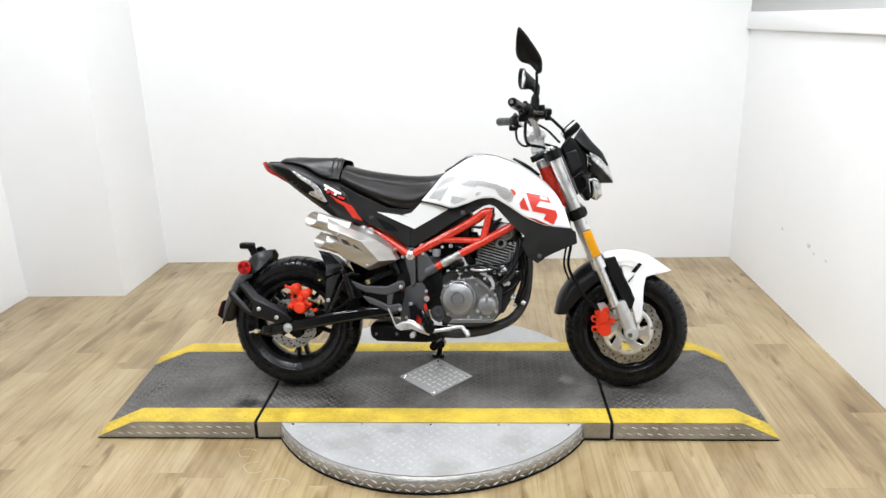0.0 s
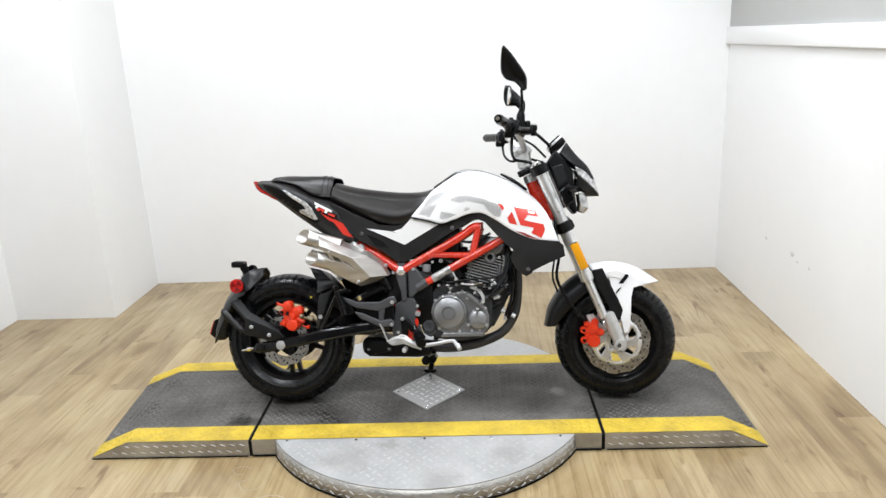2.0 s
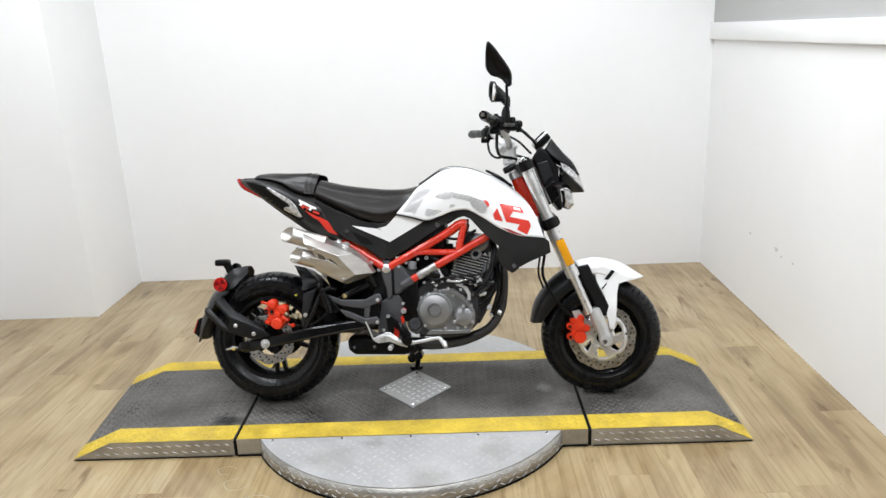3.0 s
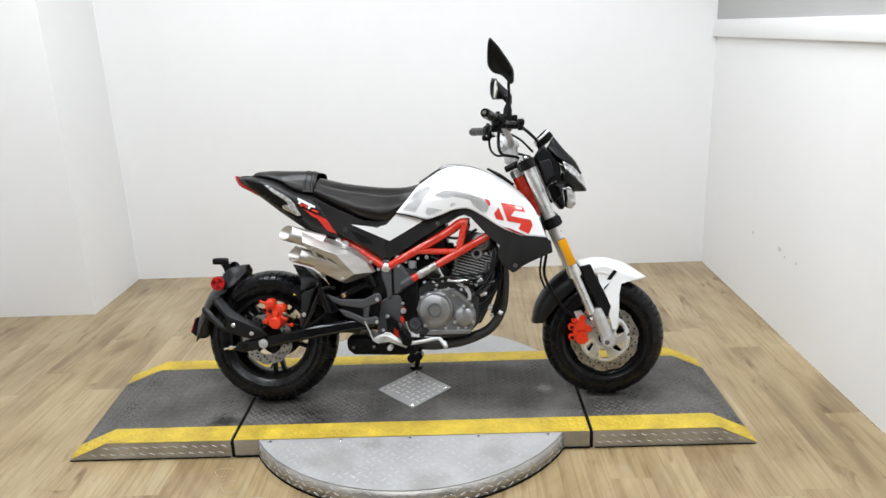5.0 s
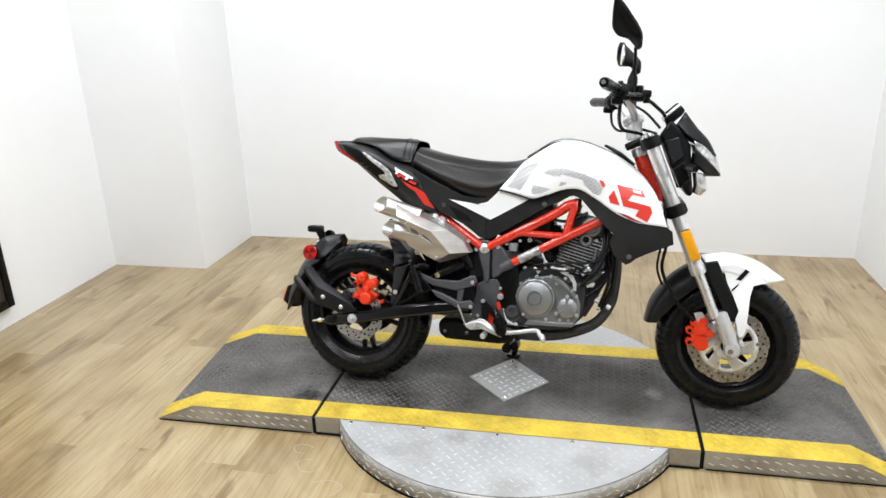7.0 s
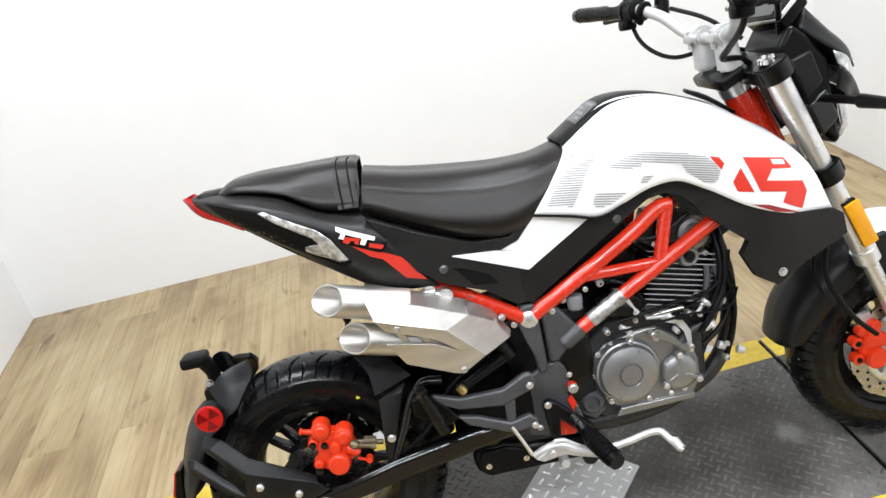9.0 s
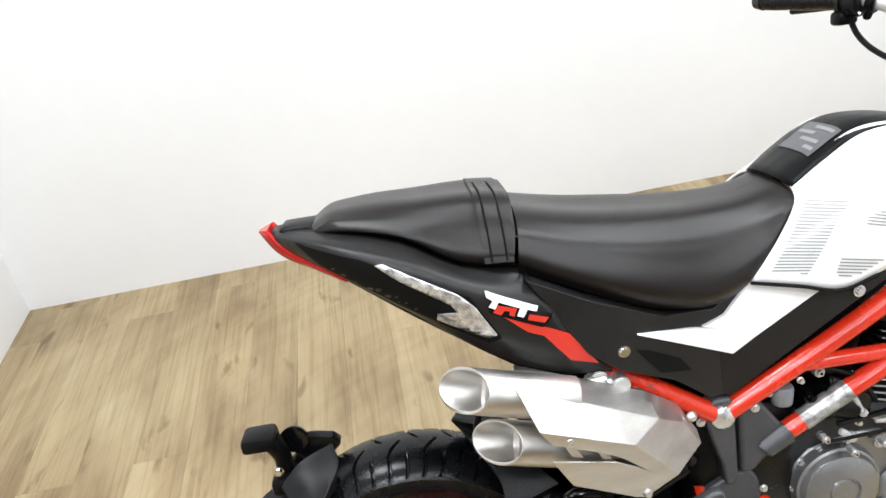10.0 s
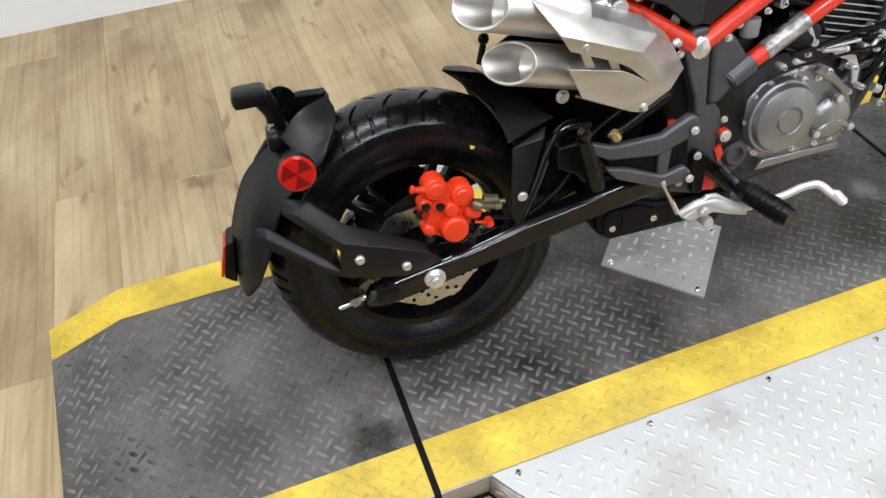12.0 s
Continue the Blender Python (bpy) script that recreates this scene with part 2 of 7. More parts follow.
    p.inputs["Specular IOR Level"].default_value = 0.7
    bp = N.new("ShaderNodeBump")
    bp.inputs["Strength"].default_value, bp.inputs["Distance"].default_value = 0.12, 0.001
    Lk.new(noise_at(40, (3.0, 0.12, 1), 6), bp.inputs["Height"])
    Lk.new(bp.outputs[0], p.inputs["Normal"])
    return m


PLANK_DARK, PLANK_MID, PLANK_LIGHT, PLANK_PALE = (0.258, 0.184, 0.093), (0.360, 0.272, 0.146), (0.430, 0.338, 0.189), (0.490, 0.404, 0.248)
OAK = plank_material()


# ---- mesh helpers ----
def link(name, bm, material, parent=None, label="", angle=38, m=None):
    """One mesh object out of a bmesh, under parent."""
    if m is not None:
        bm.transform(m)
    bmesh.ops.recalc_face_normals(bm, faces=bm.faces)
    me = bpy.data.meshes.new(name)
    bm.to_mesh(me)
    bm.free()
    for f in me.polygons:
        f.use_smooth = True
    me.set_sharp_from_angle(angle=radians(angle))
    me.materials.append(material)
    ob = new(name, me)
    if parent is not None:
        ob.parent = parent
    if label:
        tagged(ob, label)
    return ob


def part(name, bm, material, parent, label="", angle=38):
    return link(name, bm, material, parent, label, angle)


def soften(ob, width, segments=2, angle=40):
    b = ob.modifiers.new("soft_edges", "BEVEL")
    b.width, b.segments, b.limit_method, b.angle_limit = width, segments, "ANGLE", radians(angle)
    b.harden_normals = False
    return ob


def thicken(ob, t, offset=-1.0):
    s = ob.modifiers.new("thickness", "SOLIDIFY")
    s.thickness, s.offset = t, offset
    return ob


def merge(*bms):
    """Joins several bmeshes into the first."""
    first = bms[0]
    for b in bms[1:]:
        me = bpy.data.meshes.new("tmp")
        b.to_mesh(me)
        b.free()
        first.from_mesh(me)
        bpy.data.meshes.remove(me)
    return first


def box(x0, x1, y0, y1, z0, z1, bevel=0.0, seg=2):
    bm = bmesh.new()
    bmesh.ops.create_cube(bm, size=1)
    bm.transform(Matrix.LocRotScale(((x0 + x1) / 2, (y0 + y1) / 2, (z0 + z1) / 2), None, (abs(x1 - x0), abs(y1 - y0), abs(z1 - z0))))
    if bevel:
        bmesh.ops.bevel(bm, geom=bm.edges[:], offset=bevel, segments=seg, affect="EDGES", profile=0.5)
    return bm


def spline(pts, n):
    """n points on a smooth curve through pts."""
    p = np.array(pts, float)
    if len(p) == 2:
        return p[0] + np.linspace(0, 1, n)[:, None] * (p[1] - p[0])
    d = np.r_[0, np.cumsum(np.maximum(np.linalg.norm(np.diff(p, axis=0), axis=1), 1e-6))]
    s = np.diff(p, axis=0) / np.diff(d)[:, None]
    g = np.vstack([s[:1], (s[:-1] * np.diff(d)[1:, None] + s[1:] * np.diff(d)[:-1, None]) / (d[2:] - d[:-2])[:, None], s[-1:]])
    u = np.linspace(0, d[-1], n)
    k = np.clip(np.searchsorted(d, u, "right") - 1, 0, len(p) - 2)
    h = (d[k + 1] - d[k])
    t = ((u - d[k]) / h)[:, None]
    h = h[:, None]
    return (2 * t**3 - 3 * t**2 + 1) * p[k] + (t**3 - 2 * t**2 + t) * h * g[k] + (3 * t**2 - 2 * t**3) * p[k + 1] + (t**3 - t**2) * h * g[k + 1]


def grid_bm(rows, close_u=False, close_v=False):
    """A quad sheet from rows of points of equal length."""
    bm = bmesh.new()
    v = [[bm.verts.new(p) for p in r] for r in rows]
    nu, nv = len(v), len(v[0])
    for i in range(nu if close_u else nu - 1):
        for j in range(nv if close_v else nv - 1):
            a, b = v[i], v[(i + 1) % nu]
            q = [a[j], a[(j + 1) % nv], b[(j + 1) % nv], b[j]]
            if len(set(q)) == 4:
                bm.faces.new(q)
    return bm


def skin(curves, nu=24, nv=16, mirror=False, straight=False):
    """A surface over long curves, each given by a few points. mirror: adds the other side, and joins it at y = 0."""
    long = np.array([spline(c, nu) for c in curves])
    if straight:
        rows = [np.vstack([spline(long[k:k + 2, i], nv)[(k > 0):] for k in range(len(curves) - 1)]) for i in range(nu)]
    else:
        rows = [spline(long[:, i], nv) for i in range(nu)]
    bm = grid_bm(rows)
    if mirror:
        bm = both(bm)
    bmesh.ops.remove_doubles(bm, verts=bm.verts[:], dist=0.0004)
    return bm


def both(bm):
    """Adds the mirror image across y = 0."""
    g = bmesh.ops.duplicate(bm, geom=bm.verts[:] + bm.edges[:] + bm.faces[:])
    vs = [e for e in g["geom"] if isinstance(e, bmesh.types.BMVert)]
    for w in vs:
        w.co.y = -w.co.y
    bmesh.ops.reverse_faces(bm, faces=[e for e in g["geom"] if isinstance(e, bmesh.types.BMFace)])
    return bm


def sheet(outline, step=0.012):
    """A flat polygon in x and z, cut into a fine grid."""
    bm = bmesh.new()
    bm.faces.new([bm.verts.new((x, 0, z)) for x, z in outline])
    xs, zs = [p[0] for p in outline], [p[1] for p in outline]
    for lo, hi, ax in ((min(xs), max(xs), 0), (min(zs), max(zs), 2)):
        n = max(1, int((hi - lo) / step))
        for i in range(1, n):
            co, no = [0, 0, 0], [0, 0, 0]
            co[ax], no[ax] = lo + (hi - lo) * i / n, 1
            bmesh.ops.bisect_plane(bm, geom=bm.verts[:] + bm.edges[:] + bm.faces[:], plane_co=co, plane_no=no, dist=1e-5)
    return bm


def panel(outline, lat, thick=0.004, step=0.015, mirror=False):
    """A side panel: an outline in x and z, bent to y = lat(x, z), with thickness inward."""
    bm = sheet(outline, step) if callable(lat) else sheet(outline, 10)
    f = lat if callable(lat) else (lambda x, z: lat)
    for v in bm.verts:
        v.co.y = f(v.co.x, v.co.z)
    g = bmesh.ops.extrude_face_region(bm, geom=bm.faces[:])
    for v in g["geom"]:
        if isinstance(v, bmesh.types.BMVert):
            v.co.y += thick
    return both(bm) if mirror else bm


def tube(pts, r, n=10, samples=0, caps=True):
    """A round bar along a path; r may be a list of radii."""
    p = spline(pts, samples) if samples else np.array(pts, float)
    rad = np.interp(np.linspace(0, 1, len(p)), np.linspace(0, 1, len(r)), r) if isinstance(r, (list, tuple)) else [r] * len(p)
    tan = np.gradient(p, axis=0)
    tan /= np.linalg.norm(tan, axis=1)[:, None]
    up = Vector((0, 0, 1)) if abs(tan[0][2]) < 0.9 else Vector((1, 0, 0))
    rows = []
    a = Vector(tan[0]).cross(up).normalized()
    for q, t, k in zip(p, tan, rad):
        t = Vector(t)
        a = (a - t * a.dot(t)).normalized()
        b = t.cross(a)
        rows.append([Vector(q) + (a * math.cos(w) + b * math.sin(w)) * float(k) for w in np.linspace(0, 2 * math.pi, n, endpoint=False)])
    bm = grid_bm(rows, close_v=True)
    if caps:
        bm.verts.ensure_lookup_table()
        bm.faces.new(bm.verts[:n])
        bm.faces.new(bm.verts[-n:])
    return bm


def rod(a, b, r, r2=None, n=16, bevel=0.0):
    bm = tube([a, b], [r, r if r2 is None else r2], n)
    if bevel:
        es = [e for e in bm.edges if any(len(f.verts) > 4 for f in e.link_faces)]
        bmesh.ops.bevel(bm, geom=es, offset=bevel, segments=2, affect="EDGES")
    return bm


def lathe(profile, center, n=48, axis="y"):
    """Turns (radius, offset) pairs round an axis through center."""
    c = Vector(center)
    rows = []
    for w in np.linspace(0, 2 * math.pi, n, endpoint=False):
        cs, sn = math.cos(w), math.sin(w)
        rows.append([c + Vector((r * cs, o, r * sn)) if axis == "y" else c + Vector((r * cs, r * sn, o)) for r, o in profile])
    bm = grid_bm(rows, close_u=True)
    bmesh.ops.remove_doubles(bm, verts=bm.verts[:], dist=0.0001)
    return bm


def hexbolt(x, y, z, r=0.007, h=0.006, out=-1):
    """A bolt head that faces the side out, with a small washer."""
    bm = rod((x, y, z), (x, y + out * h, z), r, r * 0.92, 6)
    return merge(bm, lathe([(0, out * 0.0015), (r * 1.35, out * 0.0015), (r * 1.35, 0)], (x, y, z), 16))


def surface_of(*obs):
    """A search tree over finished parts, to lay decals on them."""
    from mathutils.bvhtree import BVHTree
    vs, fs = [], []
    for ob in obs:
        k = len(vs)
        vs += [v.co.copy() for v in ob.data.vertices]
        fs += [[k + i for i in p.vertices] for p in ob.data.polygons]
    return BVHTree.FromPolygons(vs, fs)


def decal(outline, tree, lift=0.0012, step=0.012, fallback=-0.13):
    """A thin film in the shape of an outline in x and z, laid on the right side of a surface."""
    bm = sheet(outline, step)
    for v in bm.verts:
        hit = tree.ray_cast(Vector((v.co.x, -1, v.co.z)), Vector((0, 1, 0)))
        v.co.y = (hit[0].y if hit[0] is not None else fallback) - lift
    return bm


# ---- room ----
FLOOR = -0.020
XL, XR, YB, YF = -2.378, 1.530, 1.642, -5.2
PX, PY = -1.832, 1.084
WT = 0.12


def structure(name, bm, material, label, category, angle=38):
    return tagged(link(name, bm, material, None, "", angle), label, category, kind="structure")


structure("wall_north", box(XL - WT, XR + WT, YB, YB + WT, FLOOR - 0.05, CEIL), WALL, "plain white painted back wall behind the motorcycle", "wall")
structure("wall_west", box(XL - WT, XL, YF - WT, YB, FLOOR - 0.05, CEIL), WALL, "plain white painted side wall", "wall")
wall_east = structure("wall_east", box(XR, XR + WT, YF - WT, YB, FLOOR - 0.05, CEIL), WALL, "white painted side wall with small scuffs", "wall")
structure("wall_south", box(XL, XR, YF - WT, YF, FLOOR - 0.05, CEIL), WALLS, "unseen wall behind the viewer, darkened to cut reflections", "wall")
structure("wall_jut", box(XL, PX, PY, YB, FLOOR - 0.05, CEIL), WALL, "white boxed-out corner of the room", "wall")
structure("ceiling", box(XL - WT, XR + WT, YF - WT, YB + WT, CEIL, CEIL + 0.1), CEILM, "unseen ceiling, toned grey to cut bounced light", "ceiling")
structure("trim", box(XR - 0.022, XR, YF, YB, 1.257, 1.344, 0.003), WALL, "white painted wooden rail along the wall", "trim")
# thin grey sheet over the wall above the rail
structure("trim", box(XR - 0.006, XR, YF, YB, 1.345, CEIL), WALLUP, "grey upper wall above the wall rail", "trim")

# fixtures out of view, added as sources for the overhead light
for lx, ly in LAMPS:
    lamp = tagged(link("ceiling_light", box(lx - 0.6, lx + 0.6, ly - 0.08, ly + 0.08, CEIL - 0.035, CEIL - 0.002, 0.004), SILVER), "unseen long narrow white batten light added to the ceiling", "ceiling light", "ceiling batten lights")
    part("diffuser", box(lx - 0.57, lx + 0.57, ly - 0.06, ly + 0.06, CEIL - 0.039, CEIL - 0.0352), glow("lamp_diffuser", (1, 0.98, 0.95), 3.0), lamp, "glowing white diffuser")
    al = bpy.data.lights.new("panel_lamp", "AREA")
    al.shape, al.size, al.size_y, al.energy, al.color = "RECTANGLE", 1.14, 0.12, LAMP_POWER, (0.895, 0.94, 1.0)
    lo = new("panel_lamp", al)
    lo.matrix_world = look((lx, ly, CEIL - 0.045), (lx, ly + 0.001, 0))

board = tagged(link("framed_board", box(XL + 0.003, XL + 0.028, -0.42, 0.322, 0.076, 1.05, 0.003), DARKWOOD), "dark brown framed board on the white wall above the floor", "board")
part("frame_edge", merge(box(XL + 0.028, XL + 0.036, 0.285, 0.322, 0.076, 1.05, 0.002), box(XL + 0.028, XL + 0.036, -0.42, 0.285, 0.076, 0.112, 0.002)), PLASTIC, board, "narrow black frame edge")

# ---- turntable lift ----
DZ = 0.043
GL, GR = -0.692, 0.527
CX, CY = -0.0855, -0.003
Y0, Y1, YS0, YS1 = -0.296, 0.343, -0.199, 0.262


def lug_sheet(inside, x0, x1, y0, y1, height, pitch=0.0212, length=0.0128, width=0.0037, z=None):
    """Raised tread lugs, crossed like a weave, as one mesh of many low lens shapes."""
    vs, fs = [], []
    reach = int((x1 - x0 + y1 - y0) / pitch) + 2
    for i in range(-reach, reach):
        for j in range(-reach, reach):
            x, y = x0 + (i - j) * pitch * 0.7071, y0 + (i + j) * pitch * 0.7071
            if not (x0 <= x <= x1 and y0 <= y <= y1 and inside(x, y)):
                continue
            a = radians(45 if (i + j) % 2 else -45)
            ca, sa = math.cos(a), math.sin(a)
            k = len(vs)
            for u, w, h in ((-1, 0, 0), (-0.5, -1, 0), (0.5, -1, 0), (1, 0, 0), (0.5, 1, 0), (-0.5, 1, 0), (-0.6, 0, 1), (0.6, 0, 1)):
                px, py = x + u * length * ca - w * width * sa, y + u * length * sa + w * width * ca
                vs.append((px, py, (z(px, py) if z else DZ) + h * height - 0.0004))
            fs += [(k, k + 1, k + 6), (k + 1, k + 2, k + 7, k + 6), (k + 2, k + 3, k + 7), (k + 3, k + 4, k + 7), (k + 4, k + 5, k + 6, k + 7), (k + 5, k, k + 6)]
    me = bpy.data.meshes.new("tread_lugs")
    me.from_pydata(vs, [], fs)
    me.polygons.foreach_set("use_smooth", [True] * len(me.polygons))
    return me


def lugs(name, me, material, parent, label):
    me.materials.append(material)
    ob = new(name, me)
    ob.parent = parent
    return tagged(ob, label, kind="stuff")


def skewed(xe, xt, skew):
    """The break and the tip of a ramp at y, when its end is cut askew."""
    return lambda y: (xe + skew[0] * (y - Y0), xt + skew[1] * (y - Y0))


def ramp_z(ends):
    def z(x, y):
        edge, tip = ends(y)
        return DZ if (x - edge) * (tip - edge) <= 0 else FLOOR + 0.004 + (DZ - FLOOR - 0.003) * max(0.0, 1 - (x - edge) / (tip - edge))
    return z


def slope_slab(xa, ends, y0, y1, lift=0.0, low=FLOOR - 0.008):
    """A slab with a flat top from xa to xe that runs down to the floor at xt."""
    bm = bmesh.new()
    a, b = [], []
    for row, y in ((a, y0), (b, y1)):
        xe, xt = ends(y)
        row += [bm.verts.new((x, y, z)) for x, z in [(xa, low), (xa, DZ + lift), (xe, DZ + lift), (xt, FLOOR + 0.003 + lift), (xt, low)]]
    bm.faces.new(a)
    bm.faces.new(b)
    for i in range(5):
        bm.faces.new([a[i], a[(i + 1) % 5], b[(i + 1) % 5], b[i]])
    return bm


def film(xa, ends, y0, y1, lift=0.0012):
    """A painted stripe over the flat and, where there is one, the slope."""
    rows = []
    for y in np.linspace(y0, y1, 3):
        cut = [(xa, DZ + lift)] + list(zip(ends(y), (DZ + lift, FLOOR + 0.003 + lift)))
        rows.append([(x, y, z) for x, z in cut])
    return grid_bm(rows)


def flat_film(xa, xb, y0, y1, lift=0.0012):
    return grid_bm([[(x, y, DZ + lift) for y in np.linspace(y0, y1, 3)] for x in (xa, xb)])


def skirt_lugs(x0, x1, y, xe, xt):
    """Two rows of slanted lugs on the upright front edge of a ramp."""
    vs, fs = [], []
    for row, zc in enumerate((FLOOR + 0.020, FLOOR + 0.045)):
        for i in range(int((x1 - x0) / 0.034)):
            x = x0 + 0.02 + i * 0.034 + row * 0.014
            top = DZ if (x - xe) * (xt - xe) <= 0 else FLOOR + (DZ - FLOOR) * (1 - (x - xe) / (xt - xe))
            if zc + 0.006 > top or x > x1 - 0.01:
                continue
            k = len(vs)
            for u, w, h in ((-1, 0, 0), (-0.5, -1, 0), (0.5, -1, 0), (1, 0, 0), (0.5, 1, 0), (-0.5, 1, 0), (-0.6, 0, 1), (0.6, 0, 1)):
                vs.append((x + u * 0.0105 + w * 0.001, y - h * 0.0022 + 0.0003, zc - u * 0.004 + w * 0.003))
            fs += [(k, k + 1, k + 6), (k + 1, k + 2, k + 7, k + 6), (k + 2, k + 3, k + 7), (k + 3, k + 4, k + 7), (k + 4, k + 5, k + 6, k + 7), (k + 5, k, k + 6)]
    me = bpy.data.meshes.new("skirt_lugs")
    me.from_pydata(vs, [], fs)
    return me


def ramp(xa, xe, xt, label, skew=(0, 0)):
    thing = new("ramp")
    ends = skewed(xe, xt, skew)
    tagged(thing, label, "ramp", "platform ramps")
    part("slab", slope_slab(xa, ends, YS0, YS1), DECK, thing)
    lo, hi = min(xa, xt), max(xa, xt)
    far = min(lo, ends(Y1)[1])
    # black strip stands in for the gap shadow at the ramp's foot
    part("base_seal", box(lo + 0.006, hi - 0.006, Y0 - 0.003, Y0 + 0.002, FLOOR - 0.004, FLOOR + 0.0035), GAP, thing, "dark strip for the gap shadow along the floor")
    part("front_skirt", slope_slab(xa, ends, Y0, YS0, -0.0006), SKIRT, thing, "bare metal tread plate edge")
    part("back_skirt", slope_slab(xa, ends, YS1, Y1, -0.0006), PLATE, thing, "bare metal tread plate edge")
    part("front_stripe", film(xa, ends, Y0 + 0.002, YS0), YELLOW, thing, "worn yellow safety stripe")
    part("back_stripe", film(xa, ends, YS1, Y1), YELLOW, thing, "worn yellow safety stripe")
    z = ramp_z(ends)
    on = lambda x, y: min(xa, ends(y)[1]) + 0.012 < x < max(xa, ends(y)[1]) - 0.012
    lugs("tread", lug_sheet(on, far + 0.012, hi - 0.01, YS0 + 0.008, YS1 - 0.006, 0.0034, z=z), DECKLUG, thing, "dark raised tread lugs")
    lugs("stripe_tread", lug_sheet(on, far + 0.012, hi - 0.01, Y0 + 0.02, YS0 - 0.008, 0.0032, z=lambda x, y: z(x, y) + 0.001), YELLOW, thing, "yellow painted tread lugs")
    lugs("stripe_tread", lug_sheet(on, far + 0.012, hi - 0.01, YS1 + 0.012, Y1 - 0.01, 0.0032, z=lambda x, y: z(x, y) + 0.001), YELLOW, thing, "yellow painted tread lugs")
    lugs("skirt_tread", skirt_lugs(lo, hi, Y0, xe, xt), LUG, thing, "bright raised lugs on the skirt")
    return thing


ramp(GL - 0.006, -1.127, -1.265, "dark coated tread plate ramp with yellow edge stripes", (-0.041, -0.070))
ramp(GR + 0.006, 0.955, 1.084, "dark coated tread plate ramp with yellow edge stripes")

table = tagged(new("turntable_lift"), "round turntable platform of bright tread plate with dark lane", "platform")
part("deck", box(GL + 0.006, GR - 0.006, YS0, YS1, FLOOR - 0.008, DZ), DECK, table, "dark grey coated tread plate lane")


def band_lugs(ya, CR, a0, a1):
    """Three rows of slanted lugs round the bent skirt."""
    vs, fs = [], []
    for row, zc in enumerate((FLOOR + 0.013, FLOOR + 0.031, FLOOR + 0.049)):
        for i in range(int(abs(a1 - a0) * CR / 0.030)):
            mid = a0 - 0.02 - (i + 0.5 * (row % 2)) * 0.030 / CR
            tilt = 1 if (i + row) % 2 else -1
            k = len(vs)
            for u, w, h in ((-1, 0, 0), (-0.5, -1, 0), (0.5, -1, 0), (1, 0, 0), (0.5, 1, 0), (-0.5, 1, 0), (-0.6, 0, 1), (0.6, 0, 1)):
                a, z = mid + u * 0.0095 / CR, zc + tilt * u * 0.0045 + w * 0.0026
                q = (DZ - z) / (DZ - FLOOR)
                x, y = CX + CR * math.cos(a), CY + CR * math.sin(a)
                x, y = (x - CX) * (1.003 + 0.005 * q) + CX, ya + (y - ya) * (1.004 + 0.012 * q)
                vs.append((x + math.cos(a) * (0.0022 + h * 0.0022), y + math.sin(a) * (0.0022 + h * 0.0022), z))
            fs += [(k, k + 1, k + 6), (k + 1, k + 2, k + 7, k + 6), (k + 2, k + 3, k + 7), (k + 3, k + 4, k + 7), (k + 4, k + 5, k + 6, k + 7), (k + 5, k, k + 6)]
    me = bpy.data.meshes.new("band_lugs")
    me.from_pydata(vs, [], fs)
    return me


def round_part(side, CR, flare):
    """One of the two bright segments of the round plate, outside the lane."""
    bm = bmesh.new()
    ya = Y0 if side < 0 else Y1
    h = math.sqrt(CR**2 - (ya - CY) ** 2)
    a0 = math.atan2(ya - CY, h)
    a1 = math.pi - a0 if side > 0 else -math.pi - a0
    arc = [(CX + CR * math.cos(w), CY + CR * math.sin(w)) for w in np.linspace(a0, a1, 49)]
    top = [bm.verts.new((x, y, DZ)) for x, y in arc]
    low = [bm.verts.new((CX + (x - CX) * flare, ya + (y - ya) * (2 * flare - 1), FLOOR - 0.008)) for x, y in arc]
    if side < 0:
        wall = grid_bm([[((x - CX) * 1.003 + CX, ya + (y - ya) * 1.004, DZ - 0.003), ((x - CX) * 1.008 + CX, ya + (y - ya) * 1.016, FLOOR)] for x, y in arc])
        thicken(part("skirt_band", wall, SKIRT, table, "bright bent metal skirt"), 0.002, 1.0)
        lugs("skirt_tread", band_lugs(ya, CR, a0, a1), LUG, table, "bright raised lugs round the skirt")
        # the same shadow line as a dark strip round the skirt's foot
        foot = grid_bm([[((x - CX) * 1.012 + CX, ya + (y - ya) * 1.022, FLOOR + 0.007), ((x - CX) * 1.016 + CX, ya + (y - ya) * 1.03, FLOOR)] for x, y in arc])
        part("base_seal", foot, GAP, table, "dark strip for the gap shadow along the floor")
    bm.faces.new(top)
    for i in range(48):
        bm.faces.new([top[i], top[i + 1], low[i + 1], low[i]])
    bm.faces.new([top[0], low[0], low[48], top[48]])
    return bm


for side, nm, CR, flare in ((-1, "front_plate", 0.592, 1.006), (1, "back_plate", 0.614, 1.006)):
    part(nm, round_part(side, CR, flare), PLATE, table, "bright bare tread plate, worn")
    inside = (lambda x, y: (x - CX) ** 2 + (y - CY) ** 2 < (CR - 0.018) ** 2)
    ya, yb = (CY - CR, Y0 - 0.012) if side < 0 else (Y1 + 0.012, CY + CR)
    lugs("plate_tread", lug_sheet(inside, CX - CR, CX + CR, ya, yb, 0.0019, pitch=0.0275, length=0.0132, width=0.0042), LUG, table, "bright raised tread lugs")
# dark strip in place of the shadow under the lane's front edge
part("base_seal", box(GL + 0.006, GR - 0.006, Y0 - 0.004, Y0 + 0.002, FLOOR - 0.004, FLOOR + 0.006), GAP, table, "dark strip for the gap shadow along the floor")
